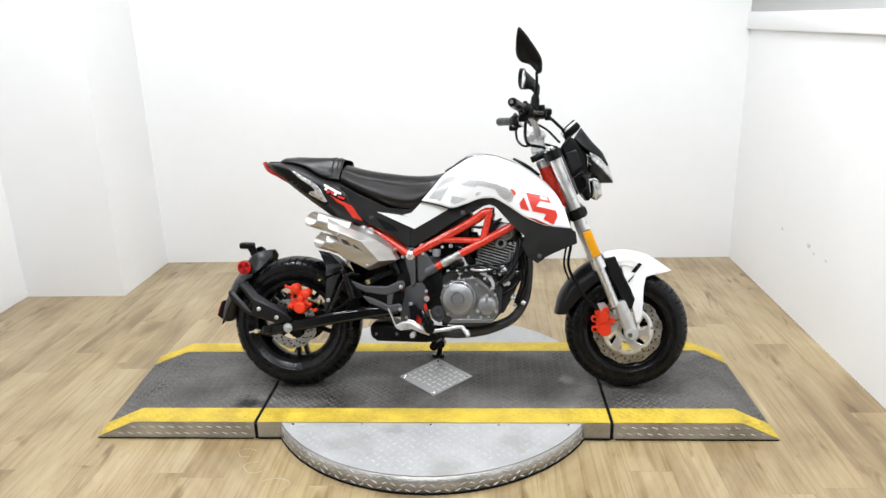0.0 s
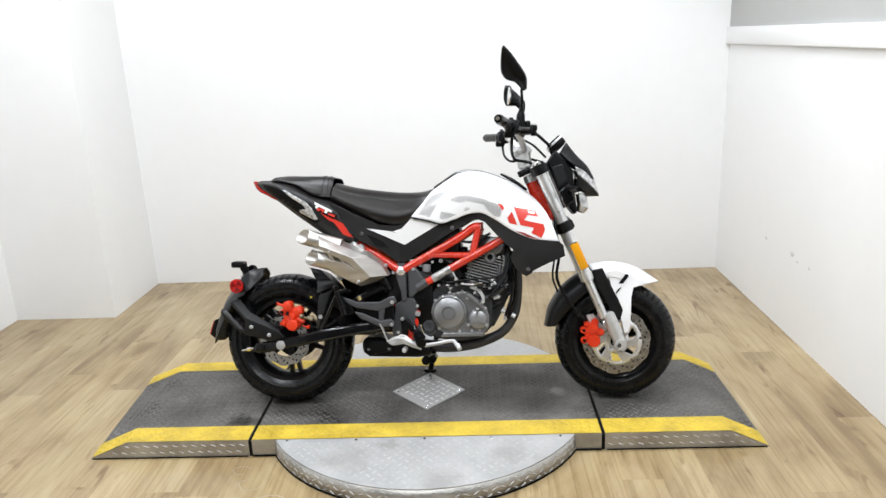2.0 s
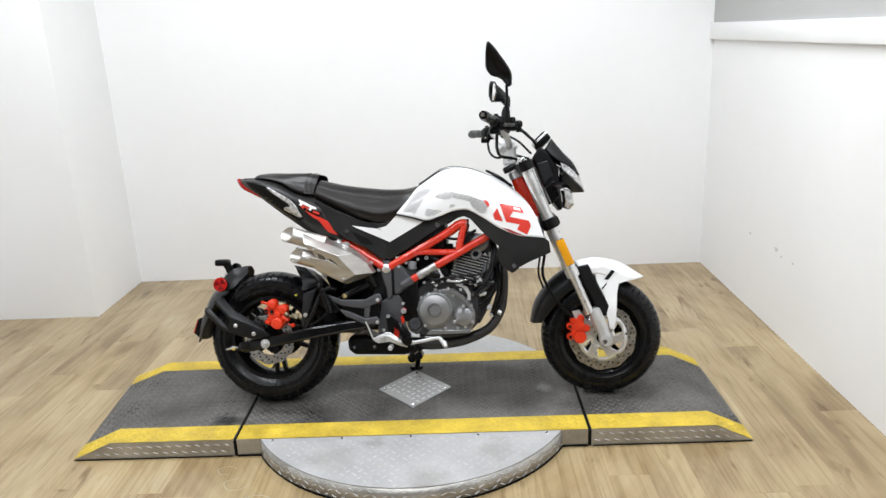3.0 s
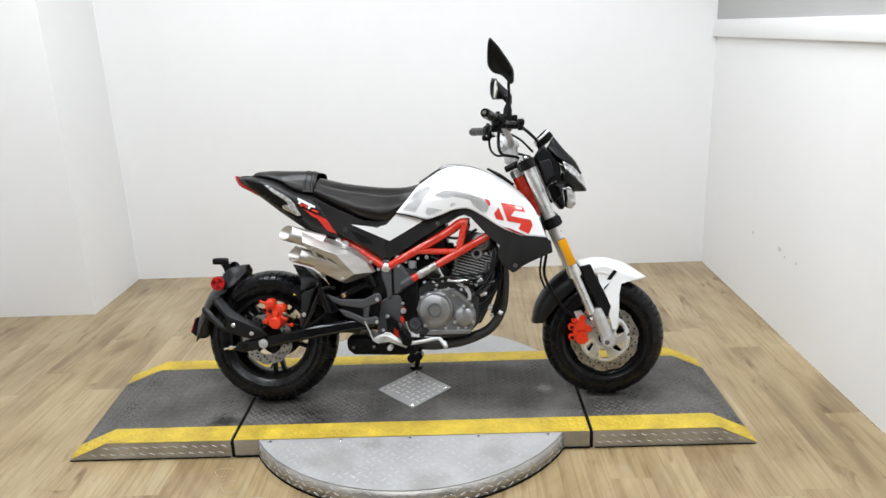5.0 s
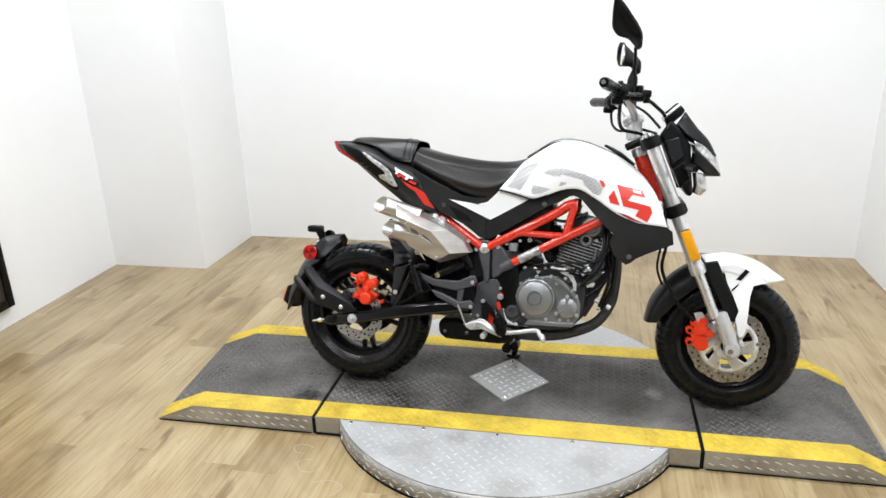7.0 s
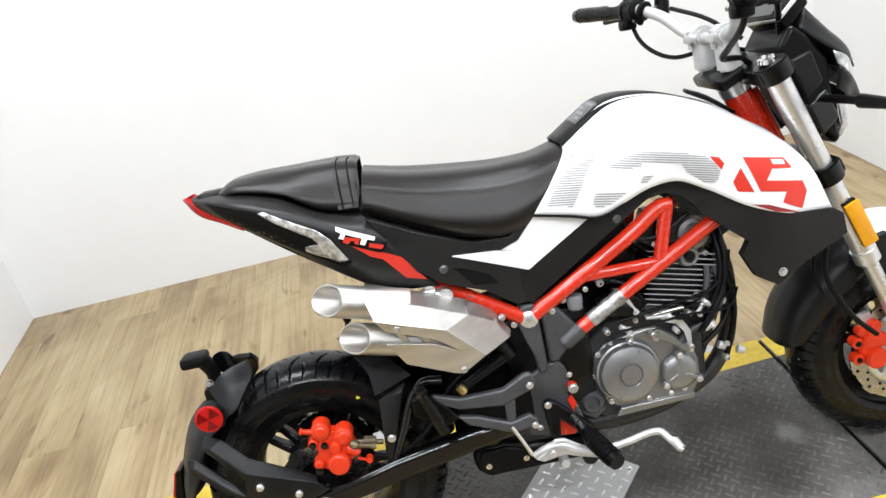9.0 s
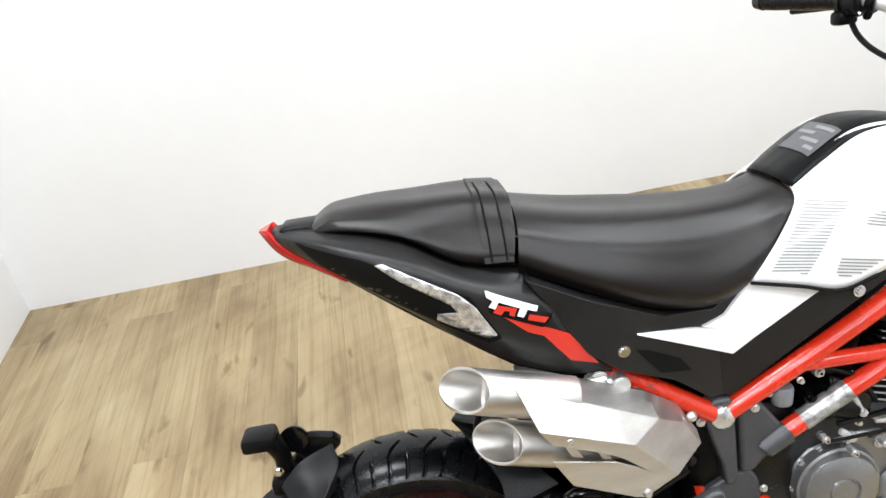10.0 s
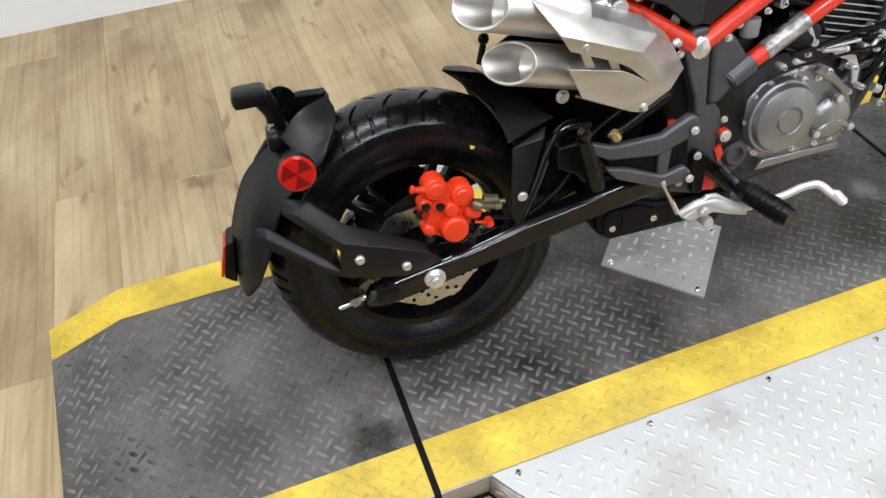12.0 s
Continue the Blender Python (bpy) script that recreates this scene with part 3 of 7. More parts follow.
part("front_edge", box(GL + 0.006, GR - 0.006, Y0, YS0, FLOOR - 0.008, DZ - 0.0006), SKIRT, table, "bare metal tread plate edge")
part("back_edge", box(GL + 0.006, GR - 0.006, YS1, Y1, FLOOR - 0.008, DZ - 0.0006), PLATE, table, "bare metal tread plate edge")
part("front_stripe", flat_film(GL + 0.006, GR - 0.006, Y0 + 0.002, YS0), YELLOW, table, "worn yellow safety stripe")
part("back_stripe", flat_film(GL + 0.006, GR - 0.006, YS1, Y1), YELLOW, table, "worn yellow safety stripe")
dia = lambda x, y: abs(x - CX) / 0.142 + abs(y - 0.036) / 0.152 < 1.12
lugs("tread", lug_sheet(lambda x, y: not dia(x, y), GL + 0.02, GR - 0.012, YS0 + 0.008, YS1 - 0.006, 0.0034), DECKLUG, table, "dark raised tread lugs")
for ya, yb in ((Y0 + 0.02, YS0 - 0.008), (YS1 + 0.012, Y1 - 0.01)):
    lugs("stripe_tread", lug_sheet(lambda x, y: True, GL + 0.02, GR - 0.012, ya, yb, 0.0032, z=lambda x, y: DZ + 0.001), YELLOW, table, "yellow painted tread lugs")
dm = bmesh.new()
dq = [(CX, -0.114), (CX + 0.14, 0.034), (CX, 0.188), (CX - 0.14, 0.034)]
da, db = [dm.verts.new((x, y, DZ + 0.005)) for x, y in dq], [dm.verts.new((x, y, DZ - 0.002)) for x, y in dq]
dm.faces.new(da)
for i in range(4):
    dm.faces.new([da[i], da[(i + 1) % 4], db[(i + 1) % 4], db[i]])
cover = part("centre_cover", dm, PLATE, table, "diamond-shaped bright tread plate cover with screws")
lugs("cover_tread", lug_sheet(lambda x, y: abs(x - CX) / 0.14 + abs(y - 0.036) / 0.15 < 0.88, CX - 0.14, CX + 0.14, -0.11, 0.19, 0.0015, pitch=0.0275, length=0.0132, width=0.0042, z=lambda x, y: DZ + 0.005), SILVER, cover, "bright raised tread lugs")
for sx, sy in ((CX - 0.118, 0.034), (CX + 0.118, 0.034), (CX, 0.163), (CX, -0.09)):
    part("screw", lathe([(0, 0.0095), (0.004, 0.009), (0.007, 0.006), (0.007, 0.003)], (sx, sy, DZ - 0.001), 12, "z"), CHROME, cover)
for sx in (-0.558, -0.318, -0.083, 0.147, 0.380):
    part("screw", lathe([(0, 0.0028), (0.004, 0.0025), (0.006, 0.0)], (sx, Y0 - 0.011, DZ), 12, "z"), CHROME, table)
    part("screw_slot", lathe([(0, 0.0032), (0.0022, 0.0030), (0.0022, 0.002)], (sx, Y0 - 0.011, DZ), 6, "z"), GAP, table)
for gx in (GL, GR):
    part("joint", box(gx - 0.0075, gx + 0.0075, Y0 + 0.002, Y1 - 0.002, FLOOR - 0.008, DZ - 0.006), GAP, table, "dark open joint between the plates")



# ---- motorcycle ----
bike = tagged(new("motorcycle"), "small white motorcycle with red frame leaning on its side stand", "motorcycle")
bike.matrix_world = pose(0.003, -0.051, DZ + 0.001, 0, 0, -3.5) @ pose(0, 0, 0, -14.3, 0, 0)
RX, RZ, RR = -0.6075, 0.2435, 0.2435
FX, FZ, FR = 0.6090, 0.2325, 0.2190


def pair(name, outline, lat, thick, step, material, label="", soft=0.0, angle=38):
    """The right and the left copy of a side panel, as two parts."""
    made = []
    for s in (1, -1):
        bm = panel(outline, lat, thick, step)
        if s < 0:
            bm.transform(Matrix.Diagonal((1, -1, 1, 1)))
        ob = part(name, bm, material, bike, label, angle)
        if soft:
            soften(ob, soft)
        made.append(ob)
    return made[0]


def tyre(cx, cz, R, half, rim_r, count, step=20):
    """A tyre with a round crown cut by long curved grooves, and stepped sidewalls."""
    prof = []
    for k in range(33):
        a = (-1 + k / 16) * 1.16
        prof.append((R - 0.052 * (1 - math.cos(a * 0.98)), half * math.sin(a) / math.sin(1.16)))
    side = [(R - 0.043, half * 1.0), (R - 0.047, half * 1.015), (R - 0.051, half * 0.995), (R - 0.062, half * 0.98), (R - 0.066, half * 0.992), (R - 0.069, half * 0.965), (R - 0.078, half * 0.92), (rim_r + 0.004, half * 0.80), (rim_r - 0.006, half * 0.74)]
    prof = [(r, -y) for r, y in reversed(side)] + prof + side
    nu, rows = count * step, []
    for i in range(nu):
        row = []
        for r, y in prof:
            q = abs(y) / half
            w = 2 * math.pi * (i / nu + 0.62 / count * (min(q, 1.0) ** 1.7 + 0.30 * math.sin(4.5 * min(q, 1.0))))
            k = (i + (step // 2 if y > 0 else 0)) % step
            if q < 0.97 and r > R - 0.043:
                if (k < 2 and 0.05 < q < 0.965) or (12 <= k < 14 and 0.46 < q < 0.965):
                    r -= 0.0048
            row.append((cx + r * math.cos(w), y, cz + r * math.sin(w)))
        rows.append(row)
    return grid_bm(rows, close_u=True)
def rim(cx, cz, rim_r, half, well):
    prof = [(rim_r - 0.008, -half), (rim_r + 0.004, -half), (rim_r + 0.003, -half + 0.006), (rim_r - 0.006, -half + 0.012), (rim_r - well + 0.006, -half * 0.4),
            (rim_r - well + 0.006, half * 0.4), (rim_r - 0.006, half - 0.012), (rim_r + 0.003, half - 0.006), (rim_r + 0.004, half), (rim_r - 0.008, half),
            (rim_r - 0.011, half - 0.01), (rim_r - well, half * 0.45), (rim_r - well, -half * 0.45), (rim_r - 0.011, -half + 0.01), (rim_r - 0.008, -half)]
    return lathe(prof, (cx, 0, cz), 72)


def spoke(cx, cz, ang, r0, r1, w0, w1, t):
    c, s = math.cos(ang), math.sin(ang)
    bm = bmesh.new()
    pts = []
    for r, w, h in ((r0, w0, t), (r1, w1, t * 0.8)):
        for a, b in ((-w, -h), (w, -h), (w, h), (-w, h)):
            pts.append(bm.verts.new((cx + r * c - a * s, b, cz + r * s + a * c)))
    for q in ((0, 1, 2, 3), (4, 5, 6, 7), (0, 1, 5, 4), (1, 2, 6, 5), (2, 3, 7, 6), (3, 0, 4, 7)):
        bm.faces.new([pts[k] for k in q])
    bmesh.ops.bevel(bm, geom=bm.edges[:], offset=0.0025, segments=1, affect="EDGES")
    return bm


def disc(cx, cy, cz, r0, r1):
    """A brake disc with a wavy edge."""
    n = 120
    ring = []
    for i in range(n):
        w = 2 * math.pi * i / n
        ro = r1 + 0.0025 * (1 if math.sin(10 * w) > 0 else -0.4)
        ring.append([(cx + r * math.cos(w), y, cz + r * math.sin(w)) for r, y in ((r0, cy - 0.002), (ro, cy - 0.002), (ro, cy + 0.002), (r0, cy + 0.002))])
    return grid_bm(ring, close_u=True, close_v=True)


def holes_of(cx, cy, cz, r0, r1, count):
    bms = []
    for i in range(count):
        w = 2 * math.pi * i / count
        r = r0 + (r1 - r0) * (0.25, 0.5, 0.75)[i % 3]
        x, z = cx + r * math.cos(w), cz + r * math.sin(w)
        bms.append(rod((x, cy - 0.0026, z), (x, cy + 0.0026, z), 0.0034, n=8))
    return merge(*bms)


def carrier(cx, cy, cz, radii, count, open_share, twist):
    """A thin disc carrier: two rings joined by webs, with slanted windows between them."""
    bm = bmesh.new()
    n = count * 16
    rings = [[bm.verts.new((cx + r * math.cos(w), cy, cz + r * math.sin(w))) for w in (2 * math.pi * i / n + twist * k for i in range(n))] for k, r in enumerate(radii)]
    for k in range(len(radii) - 1):
        for i in range(n):
            if 0 < k < len(radii) - 2 and (i % 16) < 16 * open_share:
                continue
            j = (i + 1) % n
            bm.faces.new([rings[k][i], rings[k][j], rings[k + 1][j], rings[k + 1][i]])
    return bm


def wheel(name, cx, cz, R, half, label, disc_r, hub_y, phase, well):
    rr = 0.152
    w = part(name, tyre(cx, cz, R, half, rr, 28, 24), RUBBER, bike, label, 30)
    part("rim", rim(cx, cz, rr, half * 0.80, well), BLKMETAL, w, "black cast rim")
    part("hub", lathe([(0, -0.055), (0.022, -0.055), (0.026, -0.04), (0.034, -0.035), (0.034, 0.035), (0.026, 0.04), (0.022, 0.055), (0, 0.055)], (cx, 0, cz), 32), BLKMETAL, w)
    for k in range(5):
        a = 2 * math.pi * k / 5 + phase
        for da in (-0.13, 0.13):
            part("spoke", spoke(cx, cz, a + da, 0.026, rr - 0.016, 0.009, 0.0065, 0.014), BLKMETAL, w)
    part("brake_disc", disc(cx, hub_y, cz, disc_r - 0.034, disc_r), DISCM, w, "drilled wavy steel brake disc")
    part("disc_holes", holes_of(cx, hub_y, cz, disc_r - 0.034, disc_r, 42), GAP, w, "dark drilled holes")
    if cx > 0:
        thicken(part("disc_carrier", carrier(cx, hub_y - 0.004, cz, (0.022, 0.046, 0.058, 0.074, 0.090), 6, 0.42, 0.10), SILVER, w, "cast silver disc carrier with slanted windows"), 0.004)
        for k in range(6):
            a = 2 * math.pi * k / 6 + 0.15
            part("carrier_button", rod((cx + 0.086 * math.cos(a), hub_y - 0.0035, cz + 0.086 * math.sin(a)), (cx + 0.086 * math.cos(a), hub_y - 0.007, cz + 0.086 * math.sin(a)), 0.0055, n=12, bevel=0.001), CHROME, w)
    else:
        part("disc_carrier", merge(*[spoke(cx, cz, 2 * math.pi * k / 5 + 0.2, 0.02, disc_r - 0.028, 0.012, 0.007, 0.002) for k in range(5)]), BLKMETAL, w, "black disc carrier").location = (0, hub_y, 0)
    return w


rear_wheel = wheel("rear_wheel", RX, RZ, RR, 0.064, "rear wheel with wide black road tyre", 0.092, -0.080, -0.19, 0.019)
part("balance_dot", rod((RX + 0.098, -0.0618, RZ + 0.160), (RX + 0.098, -0.0634, RZ + 0.160), 0.0042, n=14), mat("dot_yellow", (0.65, 0.6, 0.05), 0.5), rear_wheel, "small yellow balance dot")
teeth = [(RX + (0.088 + 0.003 * (k % 2)) * math.cos(math.pi * k / 40), RZ + (0.088 + 0.003 * (k % 2)) * math.sin(math.pi * k / 40)) for k in range(80)]
part("rear_sprocket", panel(teeth, 0.066, 0.006, 1), BLKMETAL, rear_wheel, "dark toothed rear sprocket")
front_wheel = wheel("front_wheel", FX, FZ, FR, 0.054, "front wheel with black road tyre", 0.119, -0.058, 0.35, 0.042)

# fork
FA, FB = Vector((0.322, -0.10, 0.892)), Vector((0.602, -0.10, 0.230))


def on_fork(z, y=-0.10, dx=0.0):
    k = (FA.z - z) / (FA.z - FB.z)
    return (FA.x + (FB.x - FA.x) * k + dx, y, z)


for s in (-1, 1):
    y = 0.10 * s
    leg = part("fork_leg", rod(on_fork(0.872, y), on_fork(0.475, y), 0.0205, n=24, bevel=0.002), SILVER, bike, "thick silver upside-down fork tube")
    part("fork_cap", lathe([(0, 0.012), (0.010, 0.012), (0.012, 0.006), (0.019, 0.004), (0.019, -0.004)], on_fork(0.876, y), 20, "z"), CHROME, leg)
    part("stanchion", rod(on_fork(0.475, y), on_fork(0.33, y), 0.0150, n=20), SILVER, leg, "slim chrome fork slider")
    part("seal_collar", rod(on_fork(0.492, y), on_fork(0.462, y), 0.0235, 0.0235, 24, 0.003), SILVER, leg)
    part("axle_casting", merge(rod((0.574, y, 0.345), (0.586, y, 0.312), 0.0195, 0.0225, 18, 0.003), rod((0.584, y, 0.318), (0.618, y, 0.232), 0.0225, 0.0225, 18, 0.005), rod((0.616, y - 0.02 * s, 0.234), (0.616, y + 0.026 * s, 0.234), 0.025, 0.022, 18, 0.004)), PEDAL, leg, "cast silver axle lug")
part("front_axle", rod((FX, -0.128, FZ), (FX, 0.12, FZ), 0.008, n=12), CHROME, bike)
part("axle_bolt", hexbolt(FX, -0.118, FZ, 0.009, 0.008), CHROME, bike)
refl = part("side_reflector", box(-0.015, 0.015, -0.004, 0.004, -0.048, 0.048, 0.003), AMBER, bike, "amber side reflector")
refl.matrix_local = Matrix.Translation(on_fork(0.553, -0.130, 0.006)) @ pose(0, 0, 0, 0, -23.5, 0)
ub = part("reflector_bracket", box(-0.013, 0.013, -0.002, 0.008, -0.05, 0.05, 0.002), PLASTIC, bike)
ub.matrix_local = Matrix.Translation(on_fork(0.553, -0.124, 0.006)) @ pose(0, 0, 0, 0, -23.5, 0)


def yoke(z, half, depth, h, name, material):
    """A clamp across both fork tubes."""
    bm = box(-depth, depth, -half, half, -h, h, 0.007)
    ob = part(name, merge(bm, rod((0, -0.1, -h * 1.15), (0, -0.1, h * 1.15), 0.031, n=24, bevel=0.003), rod((0, 0.1, -h * 1.15), (0, 0.1, h * 1.15), 0.031, n=24, bevel=0.003)), material, bike)
    ob.matrix_local = Matrix.Translation(on_fork(z, 0)) @ pose(0, 0, 0, 0, -23.5, 0)
    return ob


top = yoke(0.858, 0.115, 0.032, 0.015, "top_yoke", BLKMETAL)
part("yoke_shelf", box(-0.076, -0.024, -0.062, 0.062, 0.002, 0.026, 0.006), BLKMETAL, top, "rear shelf of the black yoke")
yoke(0.655, 0.115, 0.034, 0.016, "bottom_yoke", BLKMETAL)
part("steering_head", rod((0.314, 0, 0.818), (0.370, 0, 0.672), 0.027, n=24, bevel=0.003), REDP, bike, "red painted steering head")
part("head_bearing", rod((0.305, 0, 0.842), (0.315, 0, 0.815), 0.0295, n=24, bevel=0.003), SILVER, bike, "bright bearing ring under the top yoke")
part("head_strut", rod((0.362, 0.03, 0.815), (0.408, 0.03, 0.700), 0.008, n=12), REDP, bike, "thin red frame strut")
part("head_gusset", panel([(0.302, 0.816), (0.322, 0.812), (0.352, 0.752), (0.392, 0.695), (0.386, 0.668), (0.352, 0.712), (0.322, 0.765)], -0.024, 0.048, 1), REDP, bike, "red frame gusset")

# front mudguard
ff = part("front_mudguard", skin([[(0.515, 0, 0.508), (0.590, 0, 0.519), (0.672, 0, 0.503), (0.768, 0, 0.444)],
                                  [(0.517, -0.032, 0.503), (0.593, -0.034, 0.514), (0.670, -0.034, 0.497), (0.756, -0.022, 0.445)],
                                  [(0.525, -0.056, 0.490), (0.598, -0.062, 0.497), (0.664, -0.060, 0.474), (0.728, -0.046, 0.441)],
                                  [(0.535, -0.064, 0.462), (0.602, -0.070, 0.466), (0.655, -0.066, 0.442), (0.700, -0.052, 0.434)]], 24, 14, True), WHITE, bike, "white front mudguard with black slots", 26)
thicken(ff, 0.004)
leg = lambda x, z: -0.068 - 0.022 * max(0, min(1, (0.46 - z) / 0.12))
fside = pair("mudguard_stay", [(0.575, 0.488), (0.610, 0.494), (0.660, 0.472), (0.702, 0.442), (0.666, 0.431), (0.658, 0.397), (0.653, 0.300), (0.647, 0.272), (0.633, 0.271), (0.620, 0.325), (0.628, 0.352), (0.610, 0.395), (0.590, 0.435)], leg, 0.006, 0.02, WHITE, "white side blade of the mudguard", 0.002)
ft = surface_of(fside, ff)
part("slot", decal([(0.640, 0.481), (0.652, 0.475), (0.629, 0.445), (0.614, 0.447)], ft, 0.0022, 0.006), GAP, bike, "black slot in the mudguard")
part("slot", decal([(0.625, 0.438), (0.621, 0.428), (0.600, 0.404), (0.597, 0.410)], ft, 0.0022, 0.006), GAP, bike, "black slot in the mudguard")
rf = part("inner_mudguard", skin([[(0.350, 0, 0.284), (0.364, 0, 0.350), (0.397, 0, 0.408), (0.460, 0, 0.468), (0.525, 0, 0.503)],
                                  [(0.353, -0.034, 0.285), (0.368, -0.036, 0.346), (0.400, -0.036, 0.402), (0.462, -0.036, 0.462), (0.525, -0.036, 0.497)],
                                  [(0.364, -0.056, 0.286), (0.381, -0.062, 0.338), (0.412, -0.064, 0.388), (0.470, -0.064, 0.440), (0.530, -0.064, 0.475)],
                                  [(0.390, -0.060, 0.288), (0.416, -0.066, 0.322), (0.444, -0.070, 0.358), (0.492, -0.072, 0.405), (0.545, -0.070, 0.440)]], 26, 14, True), GREYPL, bike, "dark grey rear half of the front mudguard", 24)
thicken(rf, 0.003)
pair("fork_guard", [(0.520, 0.495), (0.558, 0.503), (0.590, 0.429), (0.628, 0.351), (0.623, 0.316), (0.601, 0.312), (0.565, 0.390), (0.541, 0.429)], -0.080, 0.016, 1, GREYPL, "dark grey fork guard", 0.003)


def caliper(x, y, z, s, parent, turn=0):
    """A two-piston brake caliper with cast body, pistons, bolts and bleed nipple."""
    c, sn = math.cos(turn), math.sin(turn)

    def at(u, v, d=0.0):
        return (x + s * (u * c - v * sn), y + d, z + s * (u * sn + v * c))
    body = merge(rod(at(0, 0.022, 0.012), at(0, 0.022, -0.018), 0.024 * s, 0.021 * s, 20, 0.003), rod(at(0, -0.022, 0.012), at(0, -0.022, -0.024), 0.025 * s, 0.023 * s, 20, 0.003),
                 rod(at(-0.004, 0.0, 0.012), at(-0.004, 0.0, -0.012), 0.027 * s, 0.024 * s, 14, 0.003), rod(at(-0.032, 0.02, 0.008), at(-0.032, 0.02, -0.014), 0.0125 * s, n=14, bevel=0.002),
                 rod(at(-0.034, -0.018, 0.008), at(-0.034, -0.018, -0.014), 0.0125 * s, n=14, bevel=0.002), rod(at(0.028, 0.006, 0.008), at(0.028, 0.006, -0.012), 0.013 * s, n=14, bevel=0.002),
                 rod(at(-0.02, 0.042, 0.006), at(-0.02, 0.042, -0.012), 0.010 * s, n=12, bevel=0.002), rod(at(0.012, 0.045, 0.006), at(0.012, 0.045, -0.010), 0.013 * s, n=12, bevel=0.002))
    cal = part("brake_caliper", body, ORANGE, parent, "orange-red painted brake caliper")
    for u, v in ((-0.032, 0.02), (-0.034, -0.018)):
        part("caliper_bolt", hexbolt(*at(u, v, -0.014), 0.0045, 0.004), BLKMETAL, cal)
    part("bleed_nipple", rod(at(0.03, 0.004, -0.004), at(0.054, 0.010, -0.006), 0.0050 * s, 0.0032 * s, 8), BRASSD, cal)
    return cal


caliper(0.523, -0.072, 0.262, 0.98, bike, 0.10)
part("caliper_bracket", panel([(0.50, 0.33), (0.525, 0.335), (0.55, 0.30), (0.585, 0.27), (0.57, 0.235), (0.54, 0.22), (0.53, 0.26)], -0.066, 0.008, 1), PEDAL, bike, "cast caliper bracket")

# the fork hangs a little askew below its yokes
FRONT = pose(0, 0, 0.88, 3.6, 0, 0) @ pose(0, 0, -0.88)
for ob in bike.children:
    if ob.name.split(".")[0] not in ("rear_wheel", "steering_head", "head_gusset", "head_bearing", "head_strut"):
        ob.matrix_basis = FRONT @ ob.matrix_basis

# headlamp, instrument and bars
soften(part("headlamp_housing", panel([(0.362, 0.880), (0.392, 0.925), (0.420, 0.900), (0.455, 0.850), (0.462, 0.765), (0.470, 0.705), (0.462, 0.690), (0.425, 0.735), (0.398, 0.790)], -0.070, 0.140, 1), PLASTIC, bike, "black headlamp housing"), 0.012)
for s in (-1, 1):
    soften(part("side_pod", panel([(0.378, 0.860), (0.418, 0.872), (0.437, 0.815), (0.405, 0.785)], s * 0.082, -s * 0.02, 1), GREYPL, bike, "black cover plate"), 0.004)
    soften(part("side_pod", panel([(0.405, 0.775), (0.440, 0.800), (0.462, 0.745), (0.430, 0.715)], s * 0.082, -s * 0.02, 1), GLOSSBLK, bike, "black cover plate"), 0.004)
cowl = part("fly_screen", skin([[(0.438, 0, 0.955), (0.474, 0, 0.906), (0.512, 0, 0.866), (0.537, 0, 0.822)],
                                [(0.434, -0.034, 0.950), (0.470, -0.044, 0.902), (0.508, -0.042, 0.861), (0.533, -0.020, 0.820)],
                                [(0.410, -0.062, 0.914), (0.449, -0.072, 0.876), (0.474, -0.068, 0.860), (0.508, -0.046, 0.838)]], 16, 10, True), GREYPL, bike, "dark grey fly screen above the lamp")
thicken(cowl, 0.004)
lens = part("headlamp_lens", skin([[(0.463, -0.074, 0.862), (0.486, -0.066, 0.852), (0.512, -0.044, 0.834), (0.536, -0.003, 0.818)],
                                   [(0.470, -0.076, 0.838), (0.492, -0.068, 0.818), (0.524, -0.036, 0.792), (0.553, -0.003, 0.764)]], 14, 8, True), CLEARW, bike, "clear angular headlamp lens", 18)
thicken(lens, 0.003)
chin = part("lamp_chin", skin([[(0.470, -0.075, 0.836), (0.492, -0.067, 0.815), (0.524, -0.035, 0.789), (0.552, -0.003, 0.760)],
                               [(0.466, -0.068, 0.795), (0.484, -0.060, 0.785), (0.500, -0.040, 0.772), (0.512, -0.003, 0.760)]], 12, 6, True), GREYPL, bike, "grey underside of the lamp beak")
thicken(chin, 0.003)
low = part("low_lens", skin([[(0.474, -0.060, 0.770), (0.490, -0.050, 0.766), (0.505, -0.030, 0.762), (0.510, -0.003, 0.762)],
                             [(0.480, -0.058, 0.730), (0.494, -0.048, 0.722), (0.508, -0.030, 0.715), (0.515, -0.003, 0.712)],
                             [(0.476, -0.050, 0.706), (0.486, -0.042, 0.700), (0.494, -0.028, 0.697), (0.498, -0.003, 0.696)]], 12, 8, True, True), CLEAR, bike, "smoked lower lamp lens", 18)
thicken(low, 0.003)
inst = part("instrument", box(-0.030, 0.030, -0.062, 0.062, -0.018, 0.018, 0.007), PLASTIC, bike, "black instrument pod with silver rim")
inst.matrix_local = Matrix.Translation((0.400, 0, 0.946)) @ pose(0, 0, 0, 0, -42, 0)
part("rim_band", box(-0.031, 0.031, -0.0635, 0.0635, 0.004, 0.013, 0.003), SILVER, inst, "thin silver rim")
part("display", box(-0.024, 0.024, -0.045, 0.045, 0.0175, 0.0195), GLOSSBLK, inst, "dark glass display")
